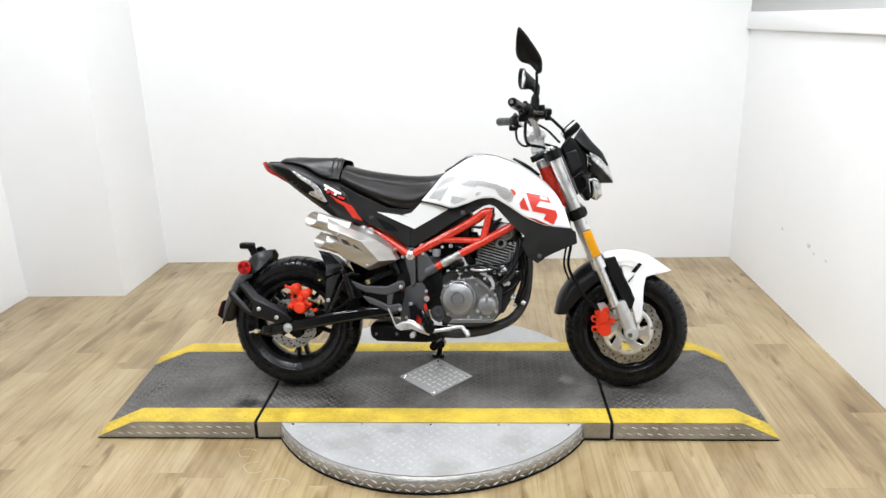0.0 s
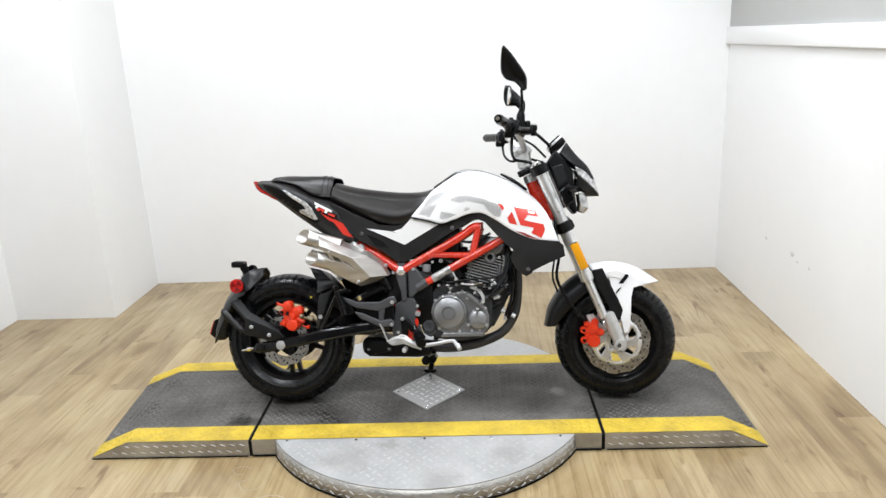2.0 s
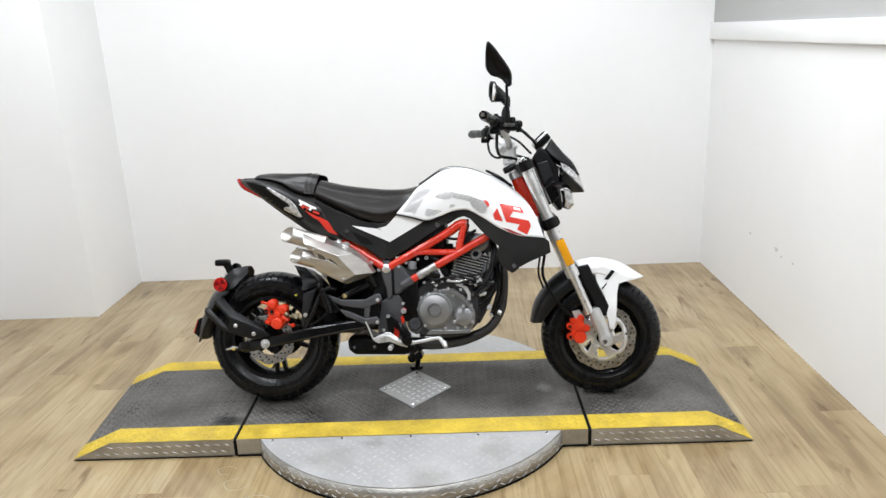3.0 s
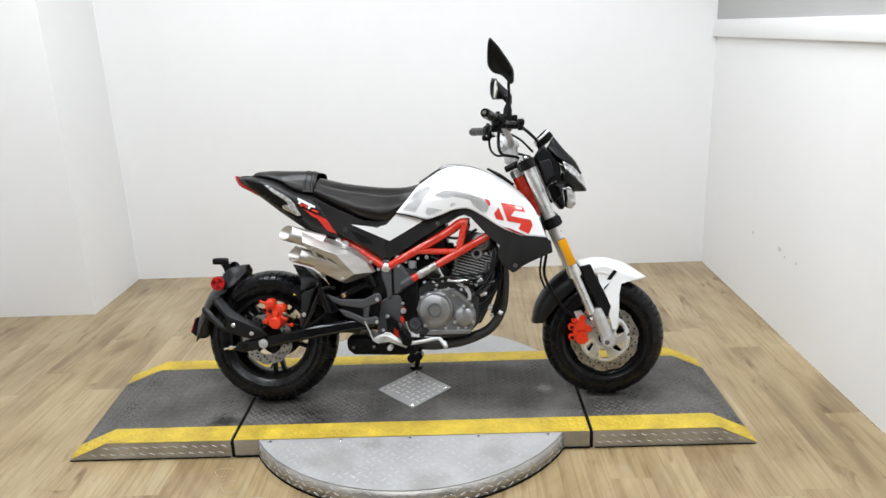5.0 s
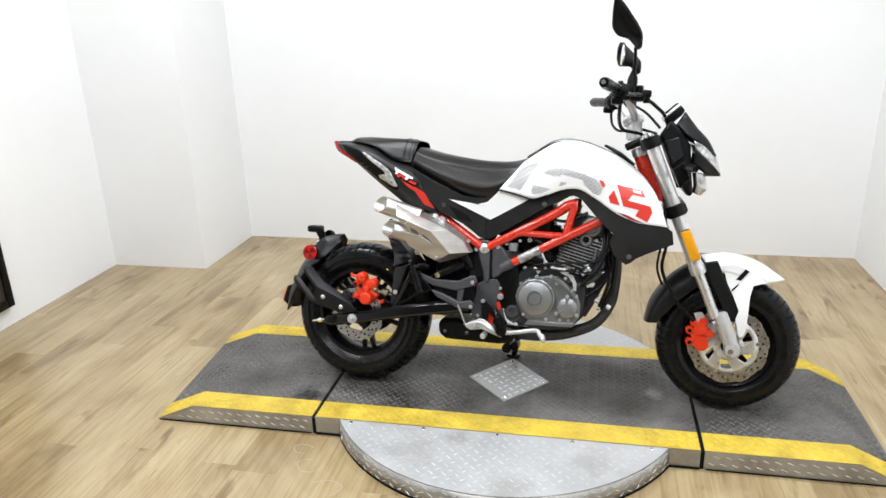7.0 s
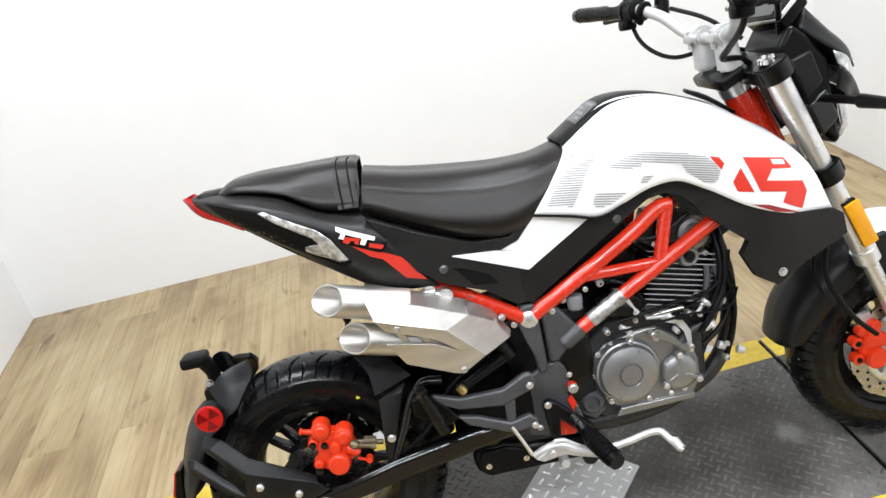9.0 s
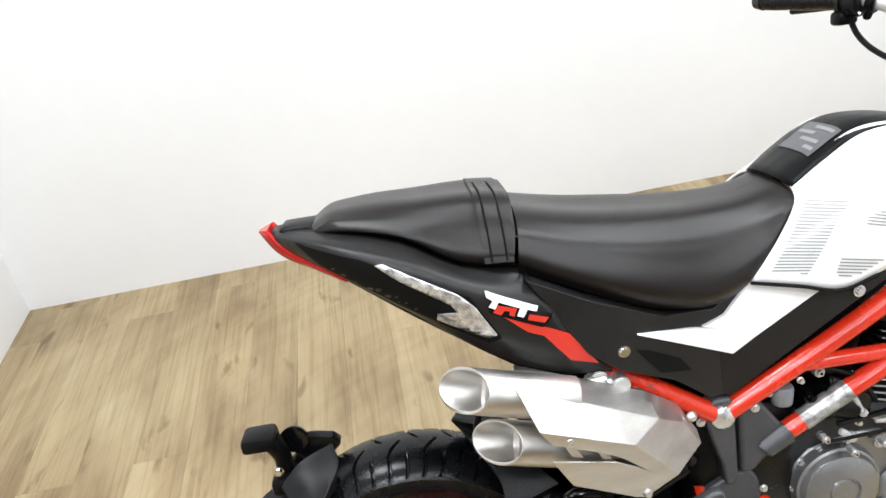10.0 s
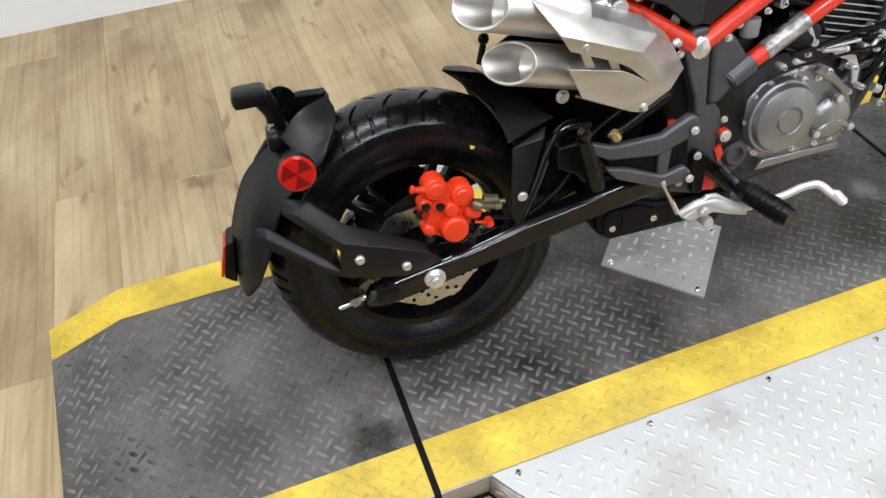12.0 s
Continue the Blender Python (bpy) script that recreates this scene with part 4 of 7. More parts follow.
for s in (-1, 1):
    part("turn_signal", merge(rod((0.440, 0.06 * s, 0.782), (0.450, 0.165 * s, 0.778), 0.0075, n=10), rod((0.450, 0.160 * s, 0.778), (0.460, 0.255 * s, 0.773), 0.013, 0.008, 14, 0.003)), PLASTIC, bike, "slim black turn signal on a stalk")
HB = pose(0.262, 0, 0.9070, 1.9, 0, 5.4) @ pose(-0.262, 0, -0.90)
part("handlebar", merge(*[tube([(0.278, 0.0, 0.918), (0.278, s * 0.045, 0.918), (0.274, s * 0.085, 0.930), (0.252, s * 0.135, 0.968), (0.232, s * 0.185, 0.988), (0.168, s * 0.365, 1.000)], 0.0112, 14, 40) for s in (-1, 1)]), PEDAL, bike, "matte silver tapered handlebar").matrix_local = HB
for s in (-1, 1):
    part("bar_clamp", merge(rod((0.288, s * 0.040, 0.858), (0.280, s * 0.040, 0.918), 0.0235, 0.0195, 16, 0.005), rod((0.278, s * 0.022, 0.920), (0.278, s * 0.060, 0.920), 0.0215, n=18, bevel=0.005), box(0.250, 0.308, s * 0.026, s * 0.056, 0.912, 0.928, 0.004), rod((0.258, s * 0.041, 0.900), (0.256, s * 0.041, 0.934), 0.0048, n=8), rod((0.300, s * 0.041, 0.900), (0.299, s * 0.041, 0.934), 0.0048, n=8)), PEDAL, bike, "cast silver handlebar clamp").matrix_local = HB
    gp = part("grip", tube([(0.217, s * 0.225, 0.991), (0.170, s * 0.358, 0.9995)], [0.017, 0.0155, 0.0165, 0.0155, 0.0165, 0.016], 16, 12), RUBBER, bike, "black ribbed rubber grip")
    gp.matrix_local = HB
    part("bar_end", rod((0.1707, s * 0.356, 0.9994), (0.163, s * 0.378, 1.0008), 0.0175, 0.013, 16, 0.004), GLOSSBLK, gp, "rounded black bar end")
    part("end_screw", rod((0.1650, s * 0.3725, 1.0004), (0.1615, s * 0.3825, 1.0011), 0.0085, 0.0060, 14, 0.002), CHROME, gp, "bright bar end screw")
    sw = part("switchgear", merge(box(0.202, 0.250, s * 0.19, s * 0.228, 0.966, 1.012, 0.008), box(0.195, 0.23, s * 0.20, s * 0.225, 0.953, 0.975, 0.006)), PLASTIC, bike, "black switch housing")
    sw.matrix_local = HB
    part("switch_pod", merge(rod((0.2165, s * 0.226, 0.991), (0.2215, s * 0.212, 0.9900), 0.0235, 0.0265, 20, 0.004), rod((0.2215, s * 0.212, 0.9900), (0.2300, s * 0.188, 0.9885), 0.0265, 0.0240, 20, 0.004), box(0.212, 0.226, s * 0.205, s * 0.222, 1.010, 1.021, 0.003)), GREYPL, sw, "rounded grey switch pod with a top button")
    part("clamp_ring", merge(rod((0.2325, s * 0.182, 0.9875), (0.2385, s * 0.170, 0.9835), 0.0195, n=20, bevel=0.003), rod((0.225, s * 0.180, 0.966), (0.225, s * 0.172, 0.965), 0.007, n=12, bevel=0.002)), PLASTIC, sw, "black lever clamp ring")
    part("clamp_screw", rod((0.212, s * 0.176, 0.970), (0.208, s * 0.177, 0.969), 0.0042, n=10, bevel=0.001), CHROME, sw)
    if s < 0:
        part("stop_switch", box(0.193, 0.203, -0.222, -0.205, 0.988, 1.003, 0.002), REDLENS, sw, "red stop switch")
    part("brake_lever" if s < 0 else "clutch_lever", tube([(0.265, s * 0.165, 0.985), (0.276, s * 0.21, 0.983), (0.242, s * 0.30, 0.976), (0.226, s * 0.365, 0.974)], [0.008, 0.006, 0.005, 0.006], 8, 14), BLKMETAL, bike, "black hand lever").matrix_local = HB
    mz = 0.002 if s < 0 else 0.0
    part("mirror_stem", tube([(0.270, s * 0.205, 0.985), (0.274, s * 0.21, 1.042), (0.277, s * 0.225, 1.068), (0.276, s * 0.24, 1.110 + mz)], [0.0150, 0.0155, 0.0140, 0.0060, 0.0048, 0.0046, 0.0046], 12, 24), PLASTIC, bike, "black mirror stem with boot")
    hd = part("mirror_head", skin([[(0.281, s * 0.240, 1.104), (0.259, s * 0.246, 1.131), (0.227, s * 0.262, 1.138), (0.213, s * 0.282, 1.154), (0.210, s * 0.302, 1.19), (0.214, s * 0.335, 1.226)],
                                   [(0.288, s * 0.240, 1.106), (0.272, s * 0.240, 1.140), (0.254, s * 0.256, 1.156), (0.243, s * 0.280, 1.176), (0.232, s * 0.304, 1.200), (0.217, s * 0.338, 1.227)],
                                   [(0.288, s * 0.243, 1.114), (0.292, s * 0.248, 1.140), (0.280, s * 0.272, 1.162), (0.262, s * 0.296, 1.184), (0.243, s * 0.318, 1.206), (0.220, s * 0.340, 1.228)]], 20, 12), PLASTIC, bike, "black angular mirror housing")
    thicken(hd, 0.012, 0.0)
    soften(hd, 0.003)
    hd.location = (0, 0, mz)
    if s > 0:
        n = Vector((-0.95, -0.30, 0.06)).normalized()
        u = n.cross(Vector((0, 0, 1))).normalized()
        v = u.cross(n)
        mid = Vector((0.226, 0.226, 1.170))
        oval = [mid + u * (0.049 * math.cos(w)) + v * (0.039 * math.sin(w) + 0.006 * math.cos(w)) for w in np.linspace(0, 2 * math.pi, 40, endpoint=False)]
        gl = bmesh.new()
        gl.faces.new([gl.verts.new(p) for p in oval])
        thicken(part("mirror_glass", gl, MIRROR, hd, "bright mirror glass"), 0.003)
        part("mirror_rim", tube([p - n * 0.001 for p in oval] + [oval[0] - n * 0.001], 0.0026, 8), PLASTIC, hd, "black rim round the mirror glass")
res = soften(part("reservoir", merge(box(0.286, 0.312, -0.182, -0.150, 0.978, 0.999, 0.005), rod((0.300, -0.165, 0.962), (0.300, -0.165, 0.980), 0.010, n=14)), PLASTIC, bike, "black brake fluid reservoir with a bright cap"), 0.001)
res.matrix_local = HB
part("cap", box(0.288, 0.310, -0.180, -0.152, 0.999, 1.004, 0.002), SILVER, res, "bright metal reservoir cap")
soften(part("lever_perch", merge(box(0.248, 0.292, -0.206, -0.152, 0.966, 0.992, 0.006), rod((0.262, -0.150, 0.976), (0.268, -0.118, 0.968), 0.011, 0.008, 14, 0.002), rod((0.276, -0.200, 0.988), (0.276, -0.200, 1.010), 0.010, n=12, bevel=0.002)), PLASTIC, bike, "black brake lever perch"), 0.001).matrix_local = HB
for k, pts in enumerate(([(0.30, -0.17, 0.975), (0.335, -0.12, 0.955), (0.375, -0.06, 0.92), (0.385, -0.05, 0.86)], [(0.222, 0.215, 0.972), (0.222, 0.200, 0.945), (0.228, 0.140, 0.905), (0.248, 0.085, 0.888), (0.30, 0.04, 0.895), (0.36, 0.03, 0.88)],
                         [(0.222, -0.215, 0.972), (0.222, -0.200, 0.945), (0.228, -0.140, 0.905), (0.245, -0.09, 0.885), (0.30, -0.055, 0.875), (0.35, -0.04, 0.84)], [(0.29, 0.17, 0.98), (0.33, 0.11, 0.95), (0.37, 0.05, 0.90)])):
    part("cable", tube(pts, 0.0045 if k % 2 else 0.0055, 8, 24), PLASTIC, bike, "black control cable").matrix_local = HB
part("brake_hose", tube([(0.385, -0.075, 0.72), (0.392, -0.10, 0.63), (0.400, -0.118, 0.55), (0.392, -0.118, 0.47), (0.418, -0.112, 0.41), (0.455, -0.105, 0.355), (0.495, -0.10, 0.315)], 0.0052, 10, 40), PLASTIC, bike, "black brake hose")
part("brake_hose", tube([(0.402, -0.10, 0.60), (0.382, -0.105, 0.52), (0.378, -0.105, 0.47), (0.395, -0.10, 0.42)], 0.0036, 8, 24), PLASTIC, bike, "thin black sensor wire")

# tank, seat and tail
tank = part("fuel_tank", skin([[(-0.040, -0.048, 0.798), (0.000, -0.050, 0.828), (0.045, -0.052, 0.854), (0.120, -0.054, 0.855), (0.195, -0.052, 0.832), (0.245, -0.048, 0.810), (0.292, -0.040, 0.778)],
                               [(-0.050, -0.085, 0.784), (0.000, -0.093, 0.806), (0.060, -0.100, 0.824), (0.130, -0.106, 0.822), (0.205, -0.106, 0.803), (0.262, -0.100, 0.780), (0.324, -0.088, 0.748)],
                               [(-0.085, -0.106, 0.738), (-0.020, -0.120, 0.740), (0.060, -0.130, 0.757), (0.130, -0.137, 0.758), (0.215, -0.146, 0.731), (0.285, -0.147, 0.711), (0.364, -0.135, 0.688)],
                               [(-0.122, -0.114, 0.694), (-0.060, -0.120, 0.680), (-0.011, -0.124, 0.668), (0.035, -0.127, 0.682), (0.080, -0.130, 0.699), (0.130, -0.134, 0.703), (0.178, -0.139, 0.679), (0.245, -0.153, 0.636), (0.320, -0.156, 0.607), (0.400, -0.142, 0.597)]], 48, 24, True), WHITE, bike, "white angular fuel tank with red and grey graphics", 50)
thicken(tank, 0.004)
cov = part("tank_cover", skin([[(-0.050, 0, 0.805), (0.000, 0, 0.835), (0.045, 0, 0.860), (0.120, 0, 0.860), (0.195, 0, 0.836), (0.250, 0, 0.811), (0.298, 0, 0.777)],
                               [(-0.048, -0.040, 0.802), (0.000, -0.041, 0.832), (0.045, -0.041, 0.857), (0.120, -0.040, 0.858), (0.195, -0.038, 0.834), (0.248, -0.034, 0.810), (0.296, -0.028, 0.777)],
                               [(-0.042, -0.064, 0.794), (-0.001, -0.064, 0.824), (0.046, -0.063, 0.849), (0.120, -0.060, 0.852), (0.195, -0.056, 0.829), (0.245, -0.050, 0.806), (0.290, -0.042, 0.776)]], 36, 10, True), PLASTIC, bike, "black cover along the top of the tank")
thicken(cov, 0.004)
ct = surface_of(cov)


def on_cover(xa, xb, ya, yb, lift):
    """A thin film that follows the tank cover, between two places along and across it."""
    rows = []
    for x in np.linspace(xa, xb, 6):
        rows.append([(x, y, ct.ray_cast(Vector((x, y, 1.2)), Vector((0, 0, -1)))[0].z + lift) for y in np.linspace(ya, yb, 8)])
    return grid_bm(rows)


BADGEBAR = mat("badge_bar_grey", (0.24, 0.24, 0.24), 0.4, 0.3)
badge = part("cover_badge", on_cover(-0.010, 0.036, -0.046, 0.030, 0.0016), mat("badge_grey", (0.10, 0.10, 0.105), 0.35, 0.3), cov, "grey embossed badge on the tank cover")
for k, (ya, yb) in enumerate(((-0.040, -0.020), (-0.036, 0.004), (-0.012, 0.024), (-0.040, 0.000))):
    part("badge_bar", on_cover(-0.004 + 0.010 * k, 0.001 + 0.010 * k, ya, yb, 0.0024), BADGEBAR, badge, "grey raised badge bar")
cap = part("tank_flap", skin([[(0.196, -0.052, 0.840), (0.230, -0.054, 0.820), (0.288, -0.040, 0.782)], [(0.200, -0.030, 0.842), (0.238, -0.024, 0.824), (0.292, -0.018, 0.784)]], 10, 5), PLASTIC, bike, "black trim wedge on the tank")
thicken(cap, 0.006, 1.0)
tt = surface_of(tank)
for side in (-1, 1):
    part("panel_gap", tube([(-0.124, side * 0.1150, 0.692), (-0.060, side * 0.1210, 0.678), (-0.011, side * 0.1250, 0.666), (0.035, side * 0.1280, 0.680)], 0.0024, 8, 24), GAP, bike, "dark joint under the tank")


def ring_on(tree, x, z, r0, r1, lift):
    """A thin raised ring laid on a surface."""
    rows = []
    for w in np.linspace(0, 2 * math.pi, 28, endpoint=False):
        row = []
        for r in (r0, r1):
            p = (x + r * math.cos(w), z + r * math.sin(w))
            hit = tree.ray_cast(Vector((p[0], -1, p[1])), Vector((0, 1, 0)))[0]
            row.append((p[0], (hit.y if hit else -0.1) - lift, p[1]))
        rows.append(row)
    return grid_bm(rows, close_u=True)


thicken(part("tank_ring", ring_on(tt, 0.228, 0.772, 0.0120, 0.0142, 0.0008), mat("pale_grey_emblem", (0.68, 0.68, 0.685), 0.3, 0.3), tank, "faint round emblem ring"), 0.001)
RED_SHAPES = [
    [(0.244, 0.723), (0.319, 0.706), (0.330, 0.686), (0.292, 0.693), (0.279, 0.675), (0.346, 0.660), (0.352, 0.641), (0.339, 0.612), (0.304, 0.630), (0.313, 0.648), (0.267, 0.658)],
    [(0.237, 0.706), (0.256, 0.659), (0.228, 0.666), (0.222, 0.684)],
    [(0.188, 0.736), (0.204, 0.731), (0.211, 0.719), (0.205, 0.709)],
]
for o in RED_SHAPES:
    part("graphic", decal(o, tt, 0.0014), REDDEC, tank, "red tank graphic")
part("graphic", decal([(0.250, 0.638), (0.278, 0.632), (0.334, 0.606), (0.290, 0.617)], tt, 0.0014), mat("dark_red_decal", (0.25, 0.02, 0.02), 0.4), tank, "dark red tank graphic")
part("graphic", decal([(0.292, 0.709), (0.316, 0.704), (0.318, 0.695), (0.295, 0.700)], tt, 0.0024), WHITE, tank, "small white mark")


def hatch(outline, slope, pitch, w=0.0019):
    """Thin parallel printed lines that fill an outline in x and z on the tank, each a part of its own."""
    heights = [z - slope * x for x, z in outline]
    c = max(heights) - 0.6 * pitch
    while c > min(heights):
        cuts = []
        for (xa, za), (xb, zb) in zip(outline, outline[1:] + outline[:1]):
            fa, fb = za - slope * xa - c, zb - slope * xb - c
            if (fa < 0) != (fb < 0):
                cuts.append(xa + (xb - xa) * fa / (fa - fb))
        cuts.sort()
        for xa, xb in zip(cuts[::2], cuts[1::2]):
            if xb - xa > 0.004:
                part("hatch_line", decal([(xa, c + slope * xa), (xb, c + slope * xb), (xb, c + slope * xb - w), (xa, c + slope * xa - w)], tt, 0.0014, 0.02), HATCH, tank)
        c -= pitch


hatch([(-0.040, 0.786), (0.005, 0.781), (-0.006, 0.764), (-0.014, 0.757), (-0.053, 0.695), (-0.099, 0.702)], -0.12, 0.0041)
hatch([(0.055, 0.770), (0.110, 0.761), (0.180, 0.741), (0.196, 0.722), (0.203, 0.708), (0.197, 0.690), (0.178, 0.690), (0.148, 0.717), (0.140, 0.733), (0.074, 0.748), (0.070, 0.740), (0.018, 0.748), (0.022, 0.758)], -0.23, 0.0041)
hatch([(0.074, 0.725), (0.092, 0.723), (0.084, 0.714), (0.067, 0.711)], -0.10, 0.0042)
hatch([(-0.012, 0.712), (0.044, 0.702), (0.010, 0.685), (-0.014, 0.684), (-0.018, 0.693)], -0.18, 0.0045)

def creased(curves, fold, n):
    """A mirrored skin with a crease along one of its curves."""
    bm = both(merge(skin(curves[:fold + 1], n, 10), skin(curves[fold:], n, 10)))
    bmesh.ops.remove_doubles(bm, verts=bm.verts[:], dist=0.0004)
    return bm


seat = part("rider_seat", creased([
        [(-0.405, 0, 0.824), (-0.340, 0, 0.806), (-0.250, 0, 0.792), (-0.150, 0, 0.784), (-0.085, 0, 0.788), (-0.045, 0, 0.799)],
        [(-0.406, -0.062, 0.821), (-0.340, -0.070, 0.804), (-0.250, -0.072, 0.789), (-0.150, -0.060, 0.780), (-0.085, -0.048, 0.784), (-0.043, -0.042, 0.796)],
        [(-0.409, -0.098, 0.803), (-0.340, -0.106, 0.780), (-0.250, -0.110, 0.762), (-0.165, -0.100, 0.750), (-0.090, -0.084, 0.762), (-0.043, -0.072, 0.784)],
        [(-0.414, -0.110, 0.772), (-0.345, -0.121, 0.737), (-0.245, -0.127, 0.695), (-0.172, -0.121, 0.682), (-0.100, -0.108, 0.714), (-0.048, -0.082, 0.778)],
        [(-0.414, -0.098, 0.755), (-0.345, -0.108, 0.720), (-0.243, -0.112, 0.677), (-0.172, -0.108, 0.667), (-0.100, -0.096, 0.695), (-0.050, -0.074, 0.770)]], 2, 30), LEATHER, bike, "brown-black vinyl rider seat")
pil = part("pillion_seat", creased([
        [(-0.668, 0, 0.838), (-0.650, 0, 0.850), (-0.610, 0, 0.855), (-0.530, 0, 0.853), (-0.446, 0, 0.848), (-0.408, 0, 0.842)],
        [(-0.667, -0.030, 0.837), (-0.648, -0.034, 0.849), (-0.610, -0.040, 0.853), (-0.530, -0.055, 0.849), (-0.446, -0.064, 0.844), (-0.410, -0.066, 0.838)],
        [(-0.664, -0.044, 0.834), (-0.645, -0.055, 0.844), (-0.610, -0.064, 0.844), (-0.530, -0.082, 0.830), (-0.446, -0.094, 0.812), (-0.412, -0.098, 0.808)],
        [(-0.660, -0.048, 0.828), (-0.640, -0.062, 0.835), (-0.600, -0.076, 0.832), (-0.547, -0.091, 0.818), (-0.485, -0.105, 0.783), (-0.420, -0.111, 0.772)],
        [(-0.656, -0.042, 0.822), (-0.636, -0.054, 0.827), (-0.597, -0.066, 0.823), (-0.544, -0.080, 0.808), (-0.482, -0.094, 0.772), (-0.420, -0.099, 0.760)]], 2, 30), LEATHER, bike, "brown-black vinyl pillion seat")
part("grab_strap", skin([[(-0.456, 0, 0.8510), (-0.430, 0, 0.8475), (-0.416, 0, 0.845)], [(-0.456, -0.066, 0.8465), (-0.430, -0.068, 0.843), (-0.416, -0.069, 0.841)],
                         [(-0.456, -0.096, 0.815), (-0.430, -0.099, 0.812), (-0.418, -0.101, 0.810)], [(-0.456, -0.1115, 0.774), (-0.432, -0.1130, 0.773), (-0.420, -0.1135, 0.772)]], 8, 16, True), LEATHER, pil, "stitched vinyl grab strap")
for sx in (-0.447, -0.428):
    part("strap_seam", tube([(sx, 0.066, 0.8460 - (sx + 0.456) * 0.13), (sx, 0, 0.8515 - (sx + 0.456) * 0.13), (sx, -0.066, 0.8470 - (sx + 0.456) * 0.13), (sx, -0.098, 0.8155), (sx, -0.1130, 0.775)], 0.0014, 6, 30), GAP, pil, "dark stitched seam")
tail = part("tail_fairing", skin([[(-0.722, -0.010, 0.836), (-0.645, -0.058, 0.832), (-0.556, -0.084, 0.812), (-0.487, -0.099, 0.775), (-0.410, -0.104, 0.758)],
                                  [(-0.726, -0.020, 0.831), (-0.643, -0.094, 0.821), (-0.547, -0.128, 0.790), (-0.466, -0.139, 0.755), (-0.393, -0.130, 0.728)],
                                  [(-0.720, -0.020, 0.818), (-0.638, -0.090, 0.790), (-0.537, -0.127, 0.743), (-0.453, -0.141, 0.702), (-0.359, -0.131, 0.666)],
                                  [(-0.706, -0.016, 0.806), (-0.629, -0.064, 0.766), (-0.543, -0.096, 0.710), (-0.468, -0.113, 0.656), (-0.409, -0.118, 0.620), (-0.311, -0.120, 0.604)]], 32, 20, True), TAILPL, bike, "dark grey tail fairing", 30)
thicken(tail, 0.004)
part("tail_top", skin([[(-0.722, -0.010, 0.836), (-0.645, -0.058, 0.832), (-0.556, -0.084, 0.812), (-0.487, -0.099, 0.775), (-0.410, -0.104, 0.758)], [(-0.722, 0.010, 0.836), (-0.645, 0.058, 0.832), (-0.556, 0.084, 0.812), (-0.487, 0.099, 0.775), (-0.410, 0.104, 0.758)]], 16, 6), PLASTIC, bike, "black seat base")
soften(part("tail_cap", box(-0.712, -0.655, -0.026, 0.026, 0.826, 0.840, 0.006), PLASTIC, bike, "black tail cap"), 0.002)
thicken(part("under_tray", skin([[(-0.706, -0.016, 0.814), (-0.630, -0.056, 0.766), (-0.545, -0.086, 0.708), (-0.410, -0.110, 0.618)], [(-0.706, 0.016, 0.814), (-0.630, 0.056, 0.766), (-0.545, 0.086, 0.708), (-0.410, 0.110, 0.618)]], 12, 6), PLASTIC, bike, "black under tray"), 0.003)
tl = part("tail_light", skin([[(-0.740, -0.003, 0.836), (-0.719, -0.018, 0.808), (-0.670, -0.044, 0.784), (-0.632, -0.062, 0.766)], [(-0.727, -0.024, 0.839), (-0.708, -0.032, 0.816), (-0.664, -0.056, 0.789), (-0.630, -0.070, 0.769)]], 12, 4, True), REDLENS, bike, "red tail light at the tip of the tail")
thicken(tl, 0.005, 0.0)
part("tail_light_bridge", skin([[(-0.741, -0.005, 0.836), (-0.727, -0.024, 0.8395)], [(-0.741, 0.005, 0.836), (-0.727, 0.024, 0.8395)]], 4, 6), REDLENS, tl)
tg = surface_of(tail)
# flat black film paints the shade of the hollow round the lens
part("signal_recess", decal([(-0.690, 0.828), (-0.605, 0.806), (-0.483, 0.747), (-0.450, 0.684), (-0.466, 0.676), (-0.569, 0.735), (-0.660, 0.796)], tg, 0.0012, 0.010, -0.105), GAP, tail, "black film for the shade in the recess round the signal lens")
thicken(part("signal_lens", decal([(-0.590, 0.799), (-0.580, 0.800), (-0.536, 0.775), (-0.497, 0.753), (-0.478, 0.733), (-0.456, 0.691), (-0.467, 0.687), (-0.526, 0.716), (-0.524, 0.726), (-0.500, 0.728), (-0.507, 0.740), (-0.563, 0.776)], tg, 0.0042, 0.006, -0.11), CLEARW, tail, "clear faceted rear signal lens", 5), 0.003)
part("tail_stripe", decal([(-0.446, 0.715), (-0.422, 0.703), (-0.391, 0.688), (-0.366, 0.674), (-0.330, 0.622), (-0.366, 0.634), (-0.398, 0.678), (-0.418, 0.688)], tg, 0.0014, 0.012, -0.122), REDDEC, tail, "red stripe on the tail")
thicken(part("tail_badge", decal([(-0.464, 0.731), (-0.449, 0.733), (-0.384, 0.706), (-0.390, 0.697), (-0.399, 0.691), (-0.461, 0.723)], tg, 0.0030, 0.012, -0.125), GAP, tail, "black badge backing"), 0.002)
part("tail_badge", decal([(-0.452, 0.733), (-0.428, 0.724), (-0.433, 0.714), (-0.439, 0.717), (-0.438, 0.722), (-0.444, 0.724), (-0.449, 0.719), (-0.458, 0.724)], tg, 0.0045, 0.012, -0.125), REDDEC, tail, "red badge block")
part("tail_badge", decal([(-0.414, 0.713), (-0.390, 0.703), (-0.396, 0.697), (-0.417, 0.706)], tg, 0.0045, 0.012, -0.125), REDDEC, tail, "small red badge bar")
